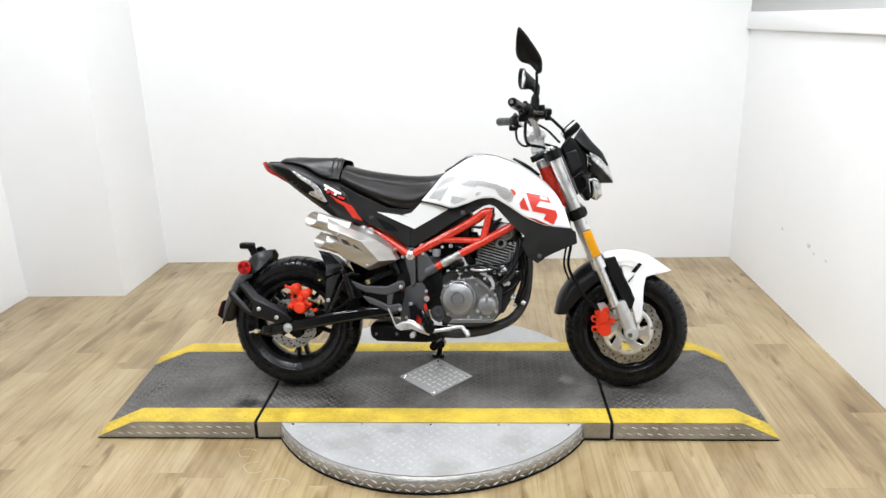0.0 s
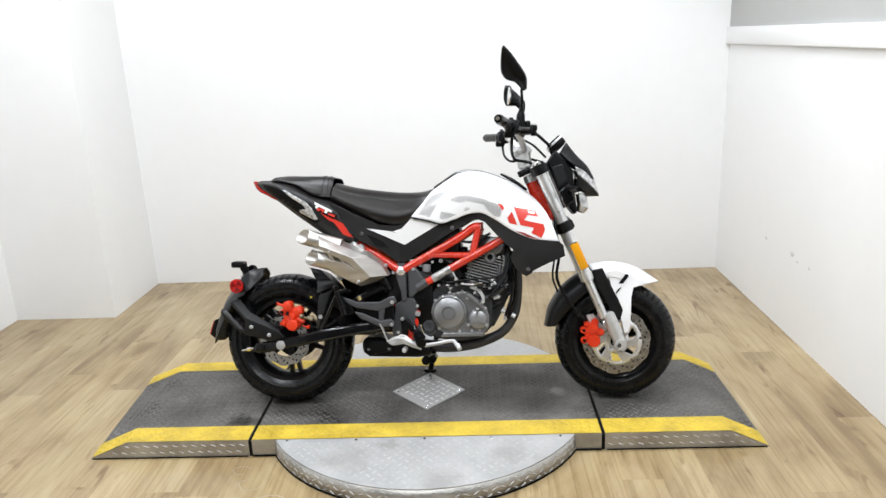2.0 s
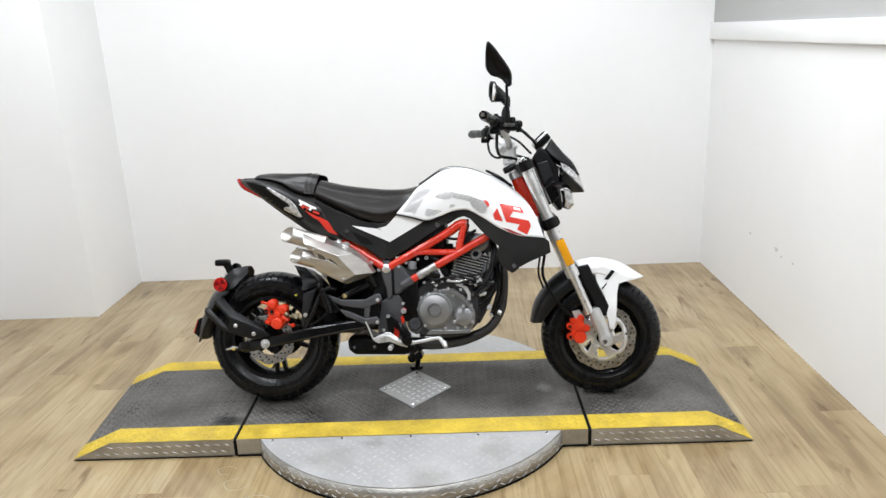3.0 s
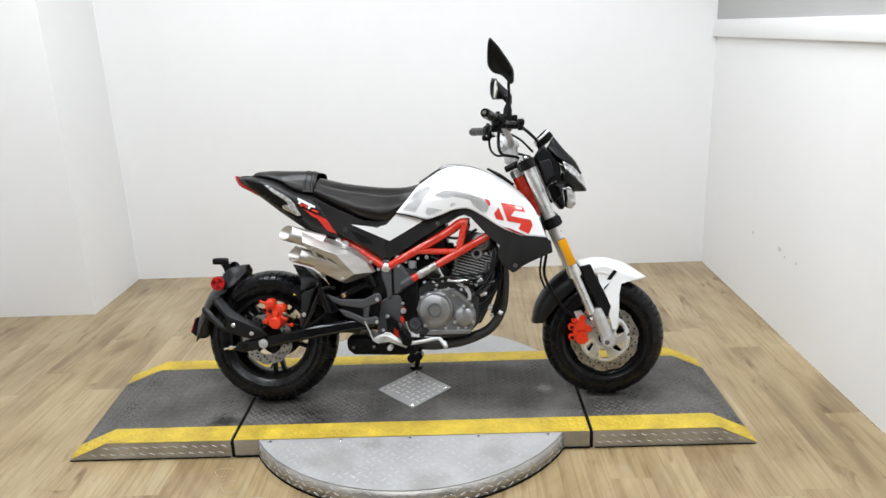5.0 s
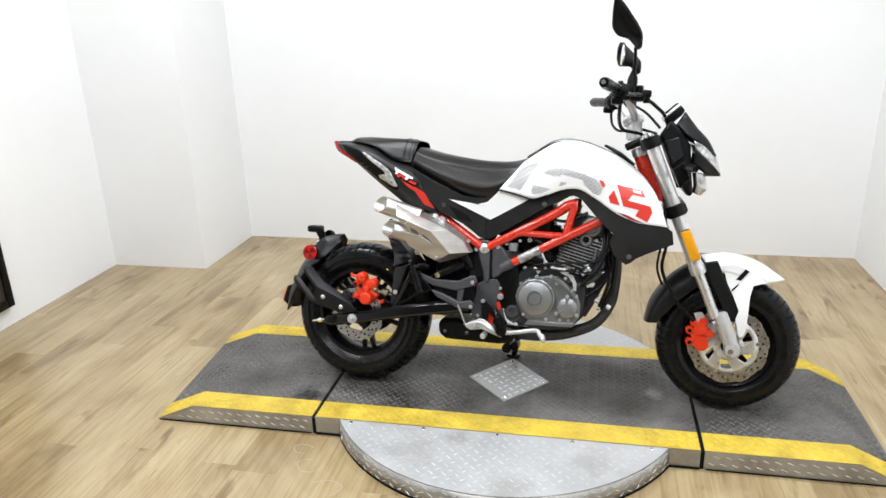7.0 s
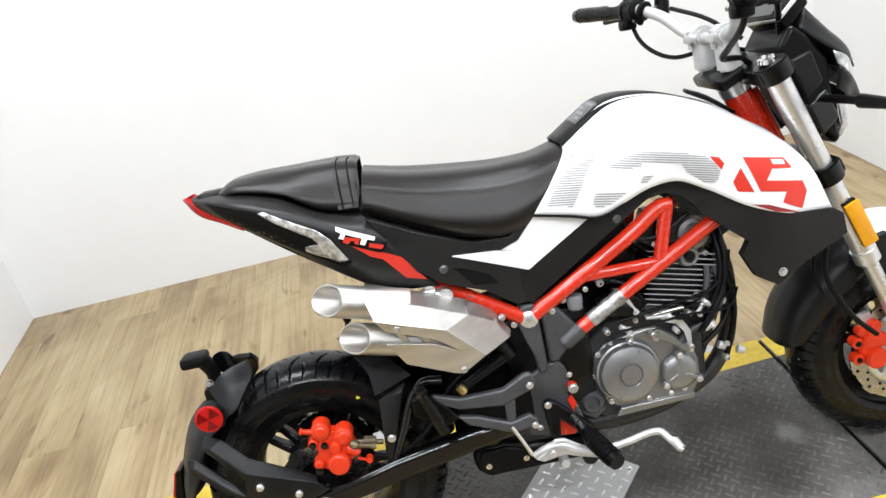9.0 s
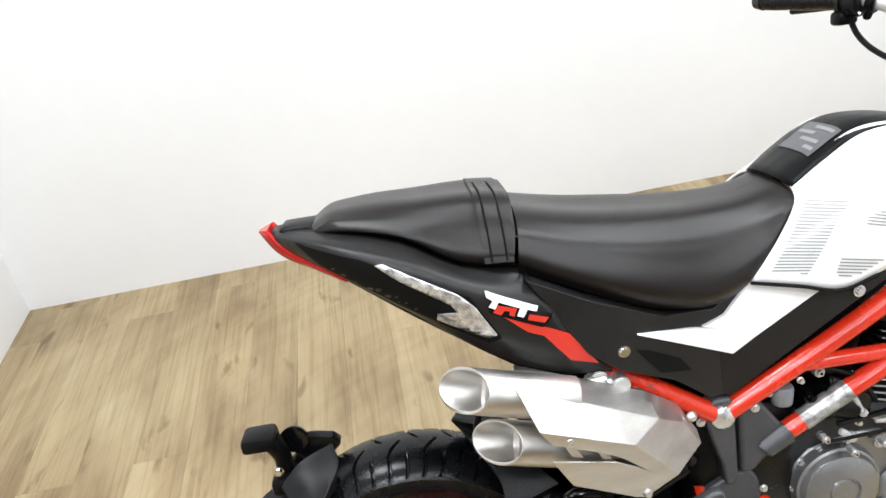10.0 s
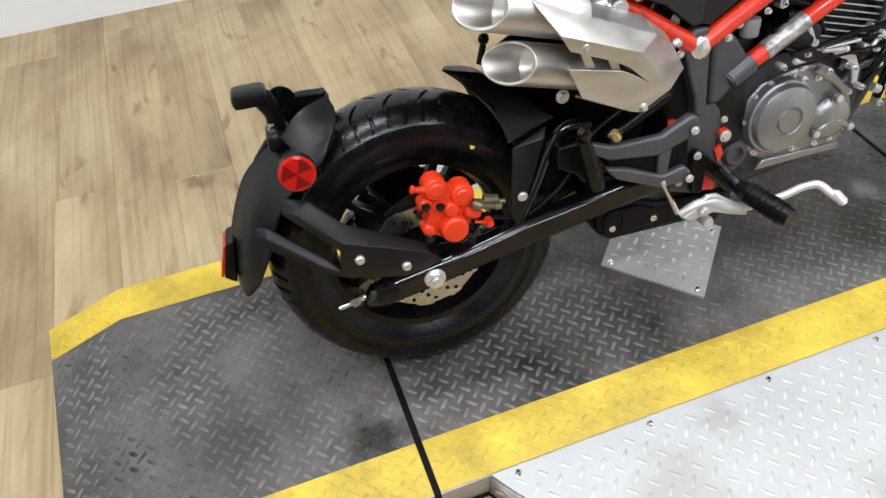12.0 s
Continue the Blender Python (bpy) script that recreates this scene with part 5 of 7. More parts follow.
part("tail_badge", decal([(-0.464, 0.753), (-0.402, 0.721), (-0.405, 0.715), (-0.416, 0.720), (-0.422, 0.711), (-0.430, 0.715), (-0.425, 0.724), (-0.450, 0.737), (-0.455, 0.729), (-0.463, 0.733), (-0.457, 0.740), (-0.464, 0.746)], tg, 0.0065, 0.012, -0.125), WHITE, tail, "white raised badge bars")
part("panel_gap", decal([(-0.418, 0.770), (-0.413, 0.770), (-0.412, 0.760), (-0.389, 0.728), (-0.346, 0.664), (-0.351, 0.662), (-0.394, 0.726), (-0.417, 0.760)], tg, 0.0012, 0.012, -0.124), GAP, tail, "dark joint between tail and side panel")
lat = lambda x, z: -max(0.102, min(0.134, 0.104 + 0.18 * (-0.15 - x)))
bike_side = pair("side_panel", [(-0.412, 0.752), (-0.340, 0.714), (-0.240, 0.669), (-0.172, 0.662), (-0.118, 0.695), (-0.016, 0.663), (-0.165, 0.596), (-0.163, 0.535), (-0.180, 0.535), (-0.230, 0.575), (-0.305, 0.610), (-0.345, 0.642)], lat, 0.03, 0.03, TAILPL, "dark grey side panel", 0.003)
pair("white_blade", [(-0.280, 0.655), (-0.205, 0.645), (-0.172, 0.637), (-0.190, 0.643), (-0.158, 0.652), (-0.114, 0.698), (-0.018, 0.669), (-0.148, 0.594)], lambda x, z: lat(x, z) - 0.0055, 0.006, 0.03, WHITE, "white pointed side blade", 0.0015)
wide = lambda x, z: -0.104 - 0.052 * max(0, min(1, (x - 0.08) / 0.2)) + 0.05 * max(0, x - 0.33) + 0.10 * max(0, 0.52 - z)
pair("tank_shroud", [(-0.165, 0.596), (-0.018, 0.664), (0.035, 0.683), (0.080, 0.701), (0.130, 0.704), (0.178, 0.680), (0.245, 0.637), (0.320, 0.608), (0.396, 0.600), (0.414, 0.587), (0.419, 0.549), (0.342, 0.516), (0.312, 0.500), (0.297, 0.486), (0.284, 0.480), (0.250, 0.502), (0.230, 0.545), (0.243, 0.570), (0.215, 0.594), (0.180, 0.628), (0.140, 0.672), (0.115, 0.682), (0.085, 0.675), (0.020, 0.636), (-0.150, 0.530), (-0.165, 0.535)], wide, 0.02, 0.03, TAILPL, "dark grey shroud under the tank", 0.002)
for x, y, z in ((-0.299, -0.132, 0.636), (0.024, -0.106, 0.652), (0.292, -0.157, 0.505)):
    part("screw", hexbolt(x, y, z, 0.006, 0.005), CHROME, bike, "bright panel screw")

part("panel_recess", decal([(-0.283, 0.634), (-0.262, 0.627), (-0.222, 0.606), (-0.206, 0.584), (-0.250, 0.592)], surface_of(bike_side), 0.0012, 0.012, -0.13), GAP, bike_side, "black recess in the side panel")

# frame
for s in (-1, 1):
    y = 0.098 * s
    part("frame_tube", rod((-0.325, y, 0.606), (-0.166, y, 0.499), 0.0145, n=16), REDP, bike, "red frame tube")
    part("frame_tube", tube([(-0.163, y, 0.499), (0.066, y, 0.628), (0.110, y, 0.656), (0.126, y, 0.655)], 0.0145, 16, 20), REDP, bike, "red frame tube")
    part("frame_tube", rod((-0.076, y, 0.455), (0.206, y * 1.02, 0.611), 0.0140, n=16), REDP, bike, "red frame tube")
    part("frame_tube", rod((0.118, y, 0.650), (0.094, y, 0.553), 0.0125, n=14), REDP, bike, "red frame brace")
    part("frame_tube", rod((-0.052, y, 0.556), (0.094, y, 0.553), 0.0110, n=14), REDP, bike, "red frame brace")
part("frame_label", rod((-0.050, -0.0982, 0.4694), (0.016, -0.0986, 0.5059), 0.0149, n=16), LABELM, bike, "worn foil label wrapped round the tube")
part("pivot_cap", lathe([(0, -0.013), (0.011, -0.013), (0.0165, -0.009), (0.0185, 0.0), (0.0185, 0.012)], (-0.164, -0.100, 0.500), 28), SILVER, bike, "polished round pivot cap")
plate = soften(part("pivot_plate", panel([(-0.150, 0.400), (-0.124, 0.404), (-0.112, 0.387), (-0.106, 0.362), (-0.115, 0.330), (-0.100, 0.300), (-0.088, 0.262), (-0.100, 0.244), (-0.150, 0.246), (-0.200, 0.262), (-0.204, 0.300), (-0.196, 0.330), (-0.190, 0.352), (-0.190, 0.378), (-0.172, 0.388)], -0.096, 0.020, 1), GREYCAST, bike, "satin grey cast pivot plate"), 0.004)
soften(part("plate_arm", panel([(-0.190, 0.512), (-0.173, 0.528), (-0.150, 0.527), (-0.146, 0.500), (-0.144, 0.402), (-0.152, 0.388), (-0.163, 0.392), (-0.166, 0.424), (-0.178, 0.461), (-0.184, 0.486)], -0.106, 0.028, 1), GREYCAST, plate, "satin grey upright arm of the plate"), 0.004)
soften(part("plate_arm", panel([(-0.139, 0.404), (-0.122, 0.404), (-0.102, 0.424), (-0.066, 0.447), (-0.082, 0.474), (-0.100, 0.500), (-0.118, 0.520), (-0.143, 0.524), (-0.139, 0.480)], -0.104, 0.026, 1), GREYCAST, plate, "satin grey slanted arm of the plate"), 0.006)
part("tube_socket", rod((-0.108, -0.100, 0.4354), (-0.070, -0.099, 0.4590), 0.0150, 0.0174, 20, 0.003), GREYCAST, plate, "cast tube socket")
soften(part("peg_arm", panel([(-0.168, 0.328), (-0.156, 0.336), (-0.140, 0.326), (-0.078, 0.262), (-0.084, 0.240), (-0.098, 0.246), (-0.140, 0.292), (-0.144, 0.256), (-0.162, 0.258)], -0.116, 0.018, 1), BLKMETAL, plate, "forked arm that carries the foot peg"), 0.004)
part("red_gusset", panel([(-0.146, 0.290), (-0.135, 0.294), (-0.108, 0.264), (-0.114, 0.248), (-0.142, 0.252)], -0.1005, 0.004, 1), REDP, bike, "red frame showing through the plate")
part("red_gusset", panel([(-0.118, 0.320), (-0.109, 0.330), (-0.102, 0.312), (-0.110, 0.296)], -0.1005, 0.004, 1), REDP, bike, "red frame showing beside the plate")
part("red_gusset", panel([(-0.206, 0.392), (-0.192, 0.390), (-0.190, 0.372), (-0.202, 0.366)], -0.100, 0.004, 1), REDP, bike, "red frame showing behind the plate")
part("red_washer", lathe([(0, -0.004), (0.0085, -0.003), (0.0095, -0.001), (0.0095, 0.003)], (-0.105, -0.100, 0.348), 20), REDP, bike, "red washer under the bolt")
for x, z, r, y in ((-0.105, 0.345, 0.0075, -0.105), (-0.107, 0.372, 0.0042, -0.100), (-0.119, 0.506, 0.0045, -0.106), (-0.094, 0.518, 0.0045, -0.094), (-0.190, 0.392, 0.0052, -0.150), (-0.160, 0.328, 0.0052, -0.117), (-0.193, 0.312, 0.0050, -0.150), (-0.179, 0.276, 0.0045, -0.099), (-0.192, 0.494, 0.0048, -0.099)):
    part("bolt", hexbolt(x, y, z, r, 0.005), SILVER, bike, "bright hexagon bolt")

# engine
part("crankcase", merge(panel([(-0.085, 0.300), (-0.075, 0.410), (-0.020, 0.455), (0.060, 0.462), (0.140, 0.440), (0.170, 0.385), (0.165, 0.300), (0.120, 0.250), (0.050, 0.240), (-0.050, 0.250)], -0.076, 0.160, 1)), CASTD, bike, "dark cast engine crankcase").modifiers.new("soft_edges", "BEVEL").width = 0.008
ca = soften(part("clutch_cover", panel([(-0.052, 0.390), (-0.032, 0.410), (0.010, 0.420), (0.045, 0.426), (0.072, 0.426), (0.105, 0.402), (0.138, 0.368), (0.148, 0.338), (0.147, 0.300), (0.132, 0.272), (0.061, 0.264), (-0.010, 0.267), (-0.040, 0.290), (-0.058, 0.325), (-0.062, 0.362)], -0.100, 0.040, 1), CAST, bike, "grey cast clutch cover"), 0.005)
ca.location = (0.003, 0.020, -0.004)
part("cover_dome", lathe([(0, -0.030), (0.0185, -0.030), (0.0205, -0.027), (0.0225, -0.027), (0.0245, -0.031), (0.043, -0.029), (0.054, -0.024), (0.0585, -0.015), (0.062, -0.013), (0.064, -0.004), (0.066, 0.0)], (0.004, -0.100, 0.351), 64), CAST, ca, "domed round clutch cover with ring", 24)
for a in (62, 242):
    c_, s_ = math.cos(radians(a)), math.sin(radians(a))
    part("dome_rib", rod((0.004 + 0.028 * c_, -0.1285, 0.351 + 0.028 * s_), (0.004 + 0.052 * c_, -0.1245, 0.351 + 0.052 * s_), 0.0026, n=8, bevel=0.0008), CAST, ca, "raised rib on the dome")
part("cover_dome", lathe([(0, -0.014), (0.014, -0.0145), (0.026, -0.012), (0.034, -0.008), (0.038, 0)], (0.106, -0.102, 0.325), 40), CAST, ca, "small round oil filter cover")
for k in range(3):
    a = radians(90 + 120 * k)
    part("lobe", merge(spoke(0.106, 0.325, a, 0.006, 0.036, 0.007, 0.005, 0.004), rod((0.106 + 0.038 * math.cos(a), 0.006, 0.325 + 0.038 * math.sin(a)), (0.106 + 0.038 * math.cos(a), -0.004, 0.325 + 0.038 * math.sin(a)), 0.0085, n=12, bevel=0.002)), CAST, ca, "lobe of the filter cover").location = (0, -0.113, 0)
    part("cover_bolt", hexbolt(0.106 + 0.038 * math.cos(a), -0.117, 0.325 + 0.038 * math.sin(a), 0.0045, 0.004), SILVER, ca, "bright cover bolt")
soften(part("cover_lobe", panel([(-0.090, 0.345), (-0.074, 0.374), (-0.065, 0.364), (-0.069, 0.330), (-0.050, 0.302), (-0.044, 0.276), (-0.066, 0.258), (-0.090, 0.272), (-0.100, 0.298)], -0.097, 0.030, 1), GREYCAST, ca, "dark grey side lobe of the engine case"), 0.004)
part("cover_dome", lathe([(0, -0.006), (0.010, -0.006), (0.012, -0.012), (0.019, -0.012), (0.023, -0.006), (0.025, 0)], (-0.070, -0.097, 0.300), 28), GREYCAST, ca, "round plug")
soften(part("cover_ridge", panel([(-0.018, 0.276), (0.130, 0.276), (0.128, 0.264), (-0.030, 0.260)], -0.108, 0.010, 1), CAST, ca, "lower ridge of the cover"), 0.002)
soften(part("cover_ridge", panel([(0.050, 0.418), (0.074, 0.424), (0.102, 0.400), (0.134, 0.368), (0.124, 0.360), (0.095, 0.388)], -0.110, 0.012, 1), CAST, ca, "upper ridge of the cover"), 0.003)
for x, z in ((-0.046, 0.394), (-0.018, 0.409), (0.022, 0.416), (0.070, 0.418), (0.134, 0.364), (0.140, 0.300), (0.056, 0.271)):
    part("cover_bolt", hexbolt(x, -0.101, z, 0.0042, 0.006), SILVER, ca, "bright cover bolt")
CY_M = Matrix.Translation((0.118, 0, 0.425)) @ pose(0, 0, 0, 0, 15, 0)
part("cylinder", box(-0.056, 0.056, -0.056, 0.056, -0.01, 0.145, 0.02), CASTD, bike, "black cylinder barrel").matrix_local = CY_M
for k in range(12):
    w = 0.066 + (0.004 if k % 2 else 0) + (0.004 if k > 5 else 0)
    fin = part("fin", box(-w, w, -0.066, 0.066, -0.0016, 0.0016, 0.0008, 1), BLKMETAL, bike, "dark cooling fin with bright edge")
    fin.matrix_local = CY_M @ pose(0, 0, 0.014 + 0.0104 * k)
    part("fin_edge", box(-w + 0.004, w - 0.004, -0.0675, -0.0655, -0.0011, 0.0011), PEDAL, fin, "machined bright fin edge")
hd = part("cylinder_head", box(-0.058, 0.060, -0.064, 0.064, 0.142, 0.195, 0.014), CASTD, bike, "dark cylinder head")
hd.matrix_local = CY_M
part("head_cover", lathe([(0, -0.02), (0.018, -0.02), (0.022, -0.014), (0.030, -0.012), (0.033, 0)], (0.172, -0.062, 0.584), 32), CAST, bike, "round cast head cover")
port = part("head_cover", lathe([(0, -0.006), (0.010, -0.006), (0.012, -0.014), (0.017, -0.014), (0.021, -0.006), (0.022, 0)], (0.157, -0.066, 0.543), 28), CAST, bike, "round cast boss with a dark plug")
part("plug", rod((0.157, -0.066, 0.545), (0.157, -0.084, 0.545), 0.0095, n=16, bevel=0.003), GLOSSBLK, port, "black rubber plug")
soften(part("throttle_body", merge(rod((0.04, -0.03, 0.565), (-0.06, -0.03, 0.575), 0.03, n=18), box(-0.01, 0.03, -0.09, -0.03, 0.525, 0.56, 0.006), rod((-0.02, -0.085, 0.49), (0.03, -0.085, 0.47), 0.022, n=16)), BLKMETAL, bike, "black throttle body and starter"), 0.002)
part("breather_bottle", lathe([(0, 0.014), (0.014, 0.014), (0.016, 0.010), (0.014, -0.012), (0.008, -0.016), (0, -0.016)], (-0.072, -0.088, 0.508), 20, "z"), mat("pale_plastic", (0.17, 0.175, 0.185), 0.35), bike, "pale grey plastic breather cup")
soften(part("engine_back", panel([(-0.130, 0.545), (-0.060, 0.585), (0.070, 0.580), (0.075, 0.500), (0.060, 0.440), (-0.060, 0.430), (-0.110, 0.480)], -0.035, 0.07, 1), PLASTIC, bike, "black intake and wiring behind the frame"), 0.006)
soften(part("starter_motor", merge(rod((-0.030, -0.060, 0.470), (0.052, -0.060, 0.478), 0.024, 0.024, 20, 0.004), rod((0.000, -0.070, 0.505), (0.030, -0.072, 0.502), 0.018, 0.018, 16, 0.003), box(0.010, 0.050, -0.088, -0.060, 0.452, 0.490, 0.005)), BLKMETAL, bike, "black starter motor"), 0.002)
soften(part("airbox", box(-0.14, 0.05, -0.085, 0.085, 0.545, 0.66, 0.02), PLASTIC, bike, "black airbox behind the frame"), 0.002)
for pts, r in (([(-0.09, -0.09, 0.44), (-0.05, -0.10, 0.455), (-0.03, -0.095, 0.50)], 0.005), ([(0.0, -0.10, 0.455), (0.05, -0.105, 0.463), (0.10, -0.10, 0.468), (0.19, -0.09, 0.478), (0.225, -0.080, 0.505), (0.228, -0.055, 0.575)], 0.004),
               ([(0.11, -0.10, 0.44), (0.16, -0.095, 0.43), (0.195, -0.088, 0.465), (0.212, -0.080, 0.51), (0.214, -0.055, 0.585)], 0.006), ([(0.15, -0.105, 0.40), (0.185, -0.10, 0.44), (0.208, -0.090, 0.475), (0.222, -0.080, 0.52), (0.222, -0.055, 0.590)], 0.006),
               ([(-0.02, -0.08, 0.54), (0.03, -0.095, 0.52), (0.06, -0.09, 0.475)], 0.005), ([(0.03, -0.09, 0.61), (0.09, -0.095, 0.60), (0.16, -0.09, 0.63)], 0.005), ([(0.22, -0.06, 0.52), (0.235, -0.07, 0.42), (0.21, -0.07, 0.33)], 0.006)):
    part("hose", tube(pts, r, 8, 22), PLASTIC, bike, "black rubber hose or wire")
part("shift_rod", rod((0.062, -0.092, 0.449), (0.128, -0.092, 0.452), 0.0048, n=10), CHROME, bike, "bright cable adjuster")
part("clutch_arm", panel([(0.080, 0.444), (0.098, 0.446), (0.122, 0.432), (0.136, 0.405), (0.136, 0.380), (0.128, 0.380), (0.124, 0.404), (0.110, 0.424), (0.086, 0.434)], -0.096, 0.005, 1), PEDAL, bike, "silver curved clutch arm")
part("clutch_cable", tube([(0.128, -0.092, 0.452), (0.170, -0.090, 0.453), (0.215, -0.080, 0.452), (0.245, -0.060, 0.470)], 0.0028, 8, 16), PLASTIC, bike, "thin black clutch cable")
for pts in ([(0.109, -0.084, 0.405), (0.122, -0.082, 0.426), (0.153, -0.080, 0.445), (0.175, -0.078, 0.460), (0.187, -0.074, 0.486), (0.192, -0.068, 0.515)], [(0.114, -0.084, 0.377), (0.137, -0.082, 0.396), (0.175, -0.080, 0.411), (0.201, -0.078, 0.434), (0.212, -0.074, 0.465), (0.206, -0.068, 0.512)]):
    conduit = part("conduit", tube(pts, 0.0062, 10, 30), GREYCAST, bike, "grey corrugated conduit")
    line_ = spline(pts, 34)
    for a, b in zip(line_[1:-2:1], line_[2:-1:1]):
        d = (Vector(b) - Vector(a)) * 0.22
        part("ring", rod(Vector(a) - d, Vector(a) + d, 0.0074, n=10), GREYCAST, conduit)
for x, y, z in ((-0.045, -0.088, 0.470), (0.058, -0.090, 0.452), (0.035, -0.092, 0.447), (0.06, -0.09, 0.54), (0.175, -0.095, 0.45), (0.205, -0.09, 0.36), (-0.05, -0.095, 0.53), (0.09, -0.09, 0.585), (0.155, -0.10, 0.435), (0.02, -0.10, 0.495)):
    part("fitting", hexbolt(x, y, z, 0.0038, 0.007), SILVER, bike, "bright fitting")
for x, y, z, r in ((-0.027, -0.118, 0.446, 0.007), (0.012, -0.122, 0.420, 0.0065), (0.057, -0.120, 0.424, 0.006), (0.102, -0.120, 0.420, 0.006), (0.126, -0.118, 0.383, 0.006), (0.207, -0.080, 0.325, 0.0075), (0.136, -0.100, 0.441, 0.007), (0.165, -0.092, 0.449, 0.006), (-0.020, -0.090, 0.534, 0.009), (0.190, -0.072, 0.542, 0.006)):
    r *= 0.8
    stud = part("stud", lathe([(0, -0.006), (r * 0.6, -0.006), (r * 0.7, -0.002), (r, -0.002), (r * 1.05, 0.001), (r * 1.05, 0.014)], (x, y, z), 14), SILVER, bike, "bright stud head")
    part("recess", rod((x, y - 0.0035, z), (x, y - 0.0066, z), r * 0.32, n=6), GAP, stud, "dark hexagon recess")
soften(part("carburettor", merge(rod((0.035, -0.060, 0.481), (0.035, -0.098, 0.481), 0.024, 0.019, 20, 0.004), rod((0.035, -0.080, 0.500), (0.035, -0.080, 0.525), 0.013, 0.010, 14, 0.003), box(0.012, 0.060, -0.085, -0.050, 0.450, 0.470, 0.004)), GLOSSBLK, bike, "black carburettor beside the cylinder"), 0.001)
part("cable", tube([(-0.030, -0.120, 0.443), (0.050, -0.118, 0.444), (0.130, -0.112, 0.444), (0.220, -0.098, 0.442), (0.245, -0.070, 0.460)], 0.0026, 8, 24), PLASTIC, bike, "thin black cable across the engine")
for a, b, r in (((0.052, -0.104, 0.452), (0.092, -0.104, 0.447), 0.0034), ((0.148, -0.094, 0.430), (0.170, -0.090, 0.452), 0.0040), ((0.020, -0.100, 0.500), (0.034, -0.102, 0.470), 0.0042), ((0.000, -0.108, 0.448), (0.014, -0.108, 0.438), 0.0050), ((0.196, -0.070, 0.430), (0.204, -0.070, 0.452), 0.0046), ((0.168, -0.084, 0.395), (0.180, -0.084, 0.400), 0.0050)):
    part("linkage", merge(rod(a, b, r, n=10, bevel=0.001), rod(b, Vector(b) + (Vector(b) - Vector(a)).normalized() * 0.006, r * 1.6, n=6)), PEDAL, bike, "bright linkage rod with a nut")
flange = soften(part("exhaust_flange", panel([(0.176, 0.572), (0.196, 0.582), (0.210, 0.560), (0.202, 0.538), (0.184, 0.540)], -0.030, 0.060, 1), CAST, bike, "cast flange of the exhaust port"), 0.003)
for x, z in ((0.186, 0.572), (0.200, 0.546)):
    part("flange_nut", hexbolt(x, -0.031, z, 0.005, 0.008), SILVER, flange)
for x, z, r in ((0.070, 0.402, 0.0046), (0.098, 0.392, 0.0046), (0.124, 0.352, 0.0046), (0.040, 0.282, 0.0042), (0.084, 0.282, 0.0042), (0.112, 0.286, 0.0042), (-0.034, 0.292, 0.0042), (-0.058, 0.352, 0.0042)):
    part("cover_bolt", hexbolt(x, -0.101, z, r, 0.006), SILVER, ca, "bright cover bolt")
part("header_pipe", tube([(0.195, 0.0, 0.560), (0.234, 0.0, 0.547), (0.253, 0.0, 0.490), (0.254, 0.0, 0.400), (0.242, 0.0, 0.330), (0.202, 0.0, 0.268), (0.122, 0.0, 0.228), (0.020, 0.0, 0.210), (-0.100, 0.0, 0.212)], [0.0145, 0.0155, 0.016, 0.0165, 0.018, 0.021, 0.023, 0.022], 18, 48), mat("heat_black_steel", (0.050, 0.049, 0.050), 0.38, 0.5, 0.3, 20, 0.2, 300), bike, "black exhaust header pipe")
soften(part("engine_mount", panel([(0.214, 0.520), (0.240, 0.520), (0.240, 0.460), (0.222, 0.400), (0.190, 0.330), (0.165, 0.285), (0.130, 0.300), (0.165, 0.400)], -0.030, 0.06, 1), CASTD, bike, "dark engine mount in front of the cylinder"), 0.004)
for k, pts in enumerate(([(0.232, -0.055, 0.52), (0.240, -0.060, 0.45), (0.205, -0.070, 0.39), (0.165, -0.075, 0.36)], [(0.245, -0.045, 0.53), (0.225, -0.060, 0.46), (0.190, -0.075, 0.42), (0.150, -0.080, 0.40)],
                         [(0.215, -0.050, 0.54), (0.205, -0.070, 0.48), (0.170, -0.080, 0.445), (0.110, -0.085, 0.452)], [(0.250, -0.030, 0.50), (0.245, -0.045, 0.40), (0.215, -0.060, 0.32)])):
    part("hose", tube(pts, 0.0055, 8, 24), PLASTIC, bike, "black rubber hose")
for x, z in ((0.178, 0.405), (0.196, 0.352), (0.205, 0.445), (0.160, 0.462), (0.232, 0.335)):
    part("hose_clip", rod((x, -0.070, z), (x + 0.012, -0.072, z - 0.006), 0.0078, n=10), PEDAL, bike, "bright hose clip")
soften(part("collector_box", panel([(-0.318, 0.236), (-0.305, 0.254), (-0.250, 0.256), (-0.205, 0.238), (-0.110, 0.232), (-0.062, 0.222), (-0.062, 0.190), (-0.110, 0.182), (-0.290, 0.184), (-0.314, 0.200)], -0.085, 0.14, 1), PLASTIC, bike, "black exhaust collector box"), 0.012)
soften(part("box_face", panel([(-0.308, 0.230), (-0.296, 0.246), (-0.250, 0.246), (-0.212, 0.232), (-0.205, 0.204), (-0.288, 0.192), (-0.306, 0.204)], -0.090, 0.010, 1), PLASTIC, bike, "raised cover on the box"), 0.004)
for x, z in ((-0.291, 0.213), (-0.216, 0.214)):
    part("bolt", hexbolt(x, -0.0905, z, 0.0045, 0.004), CHROME, bike)
part("box_slot", panel([(-0.276, 0.240), (-0.268, 0.234), (-0.264, 0.222), (-0.270, 0.208), (-0.278, 0.206), (-0.274, 0.222)], -0.0915, 0.002, 1), GAP, bike, "dark crescent slot")

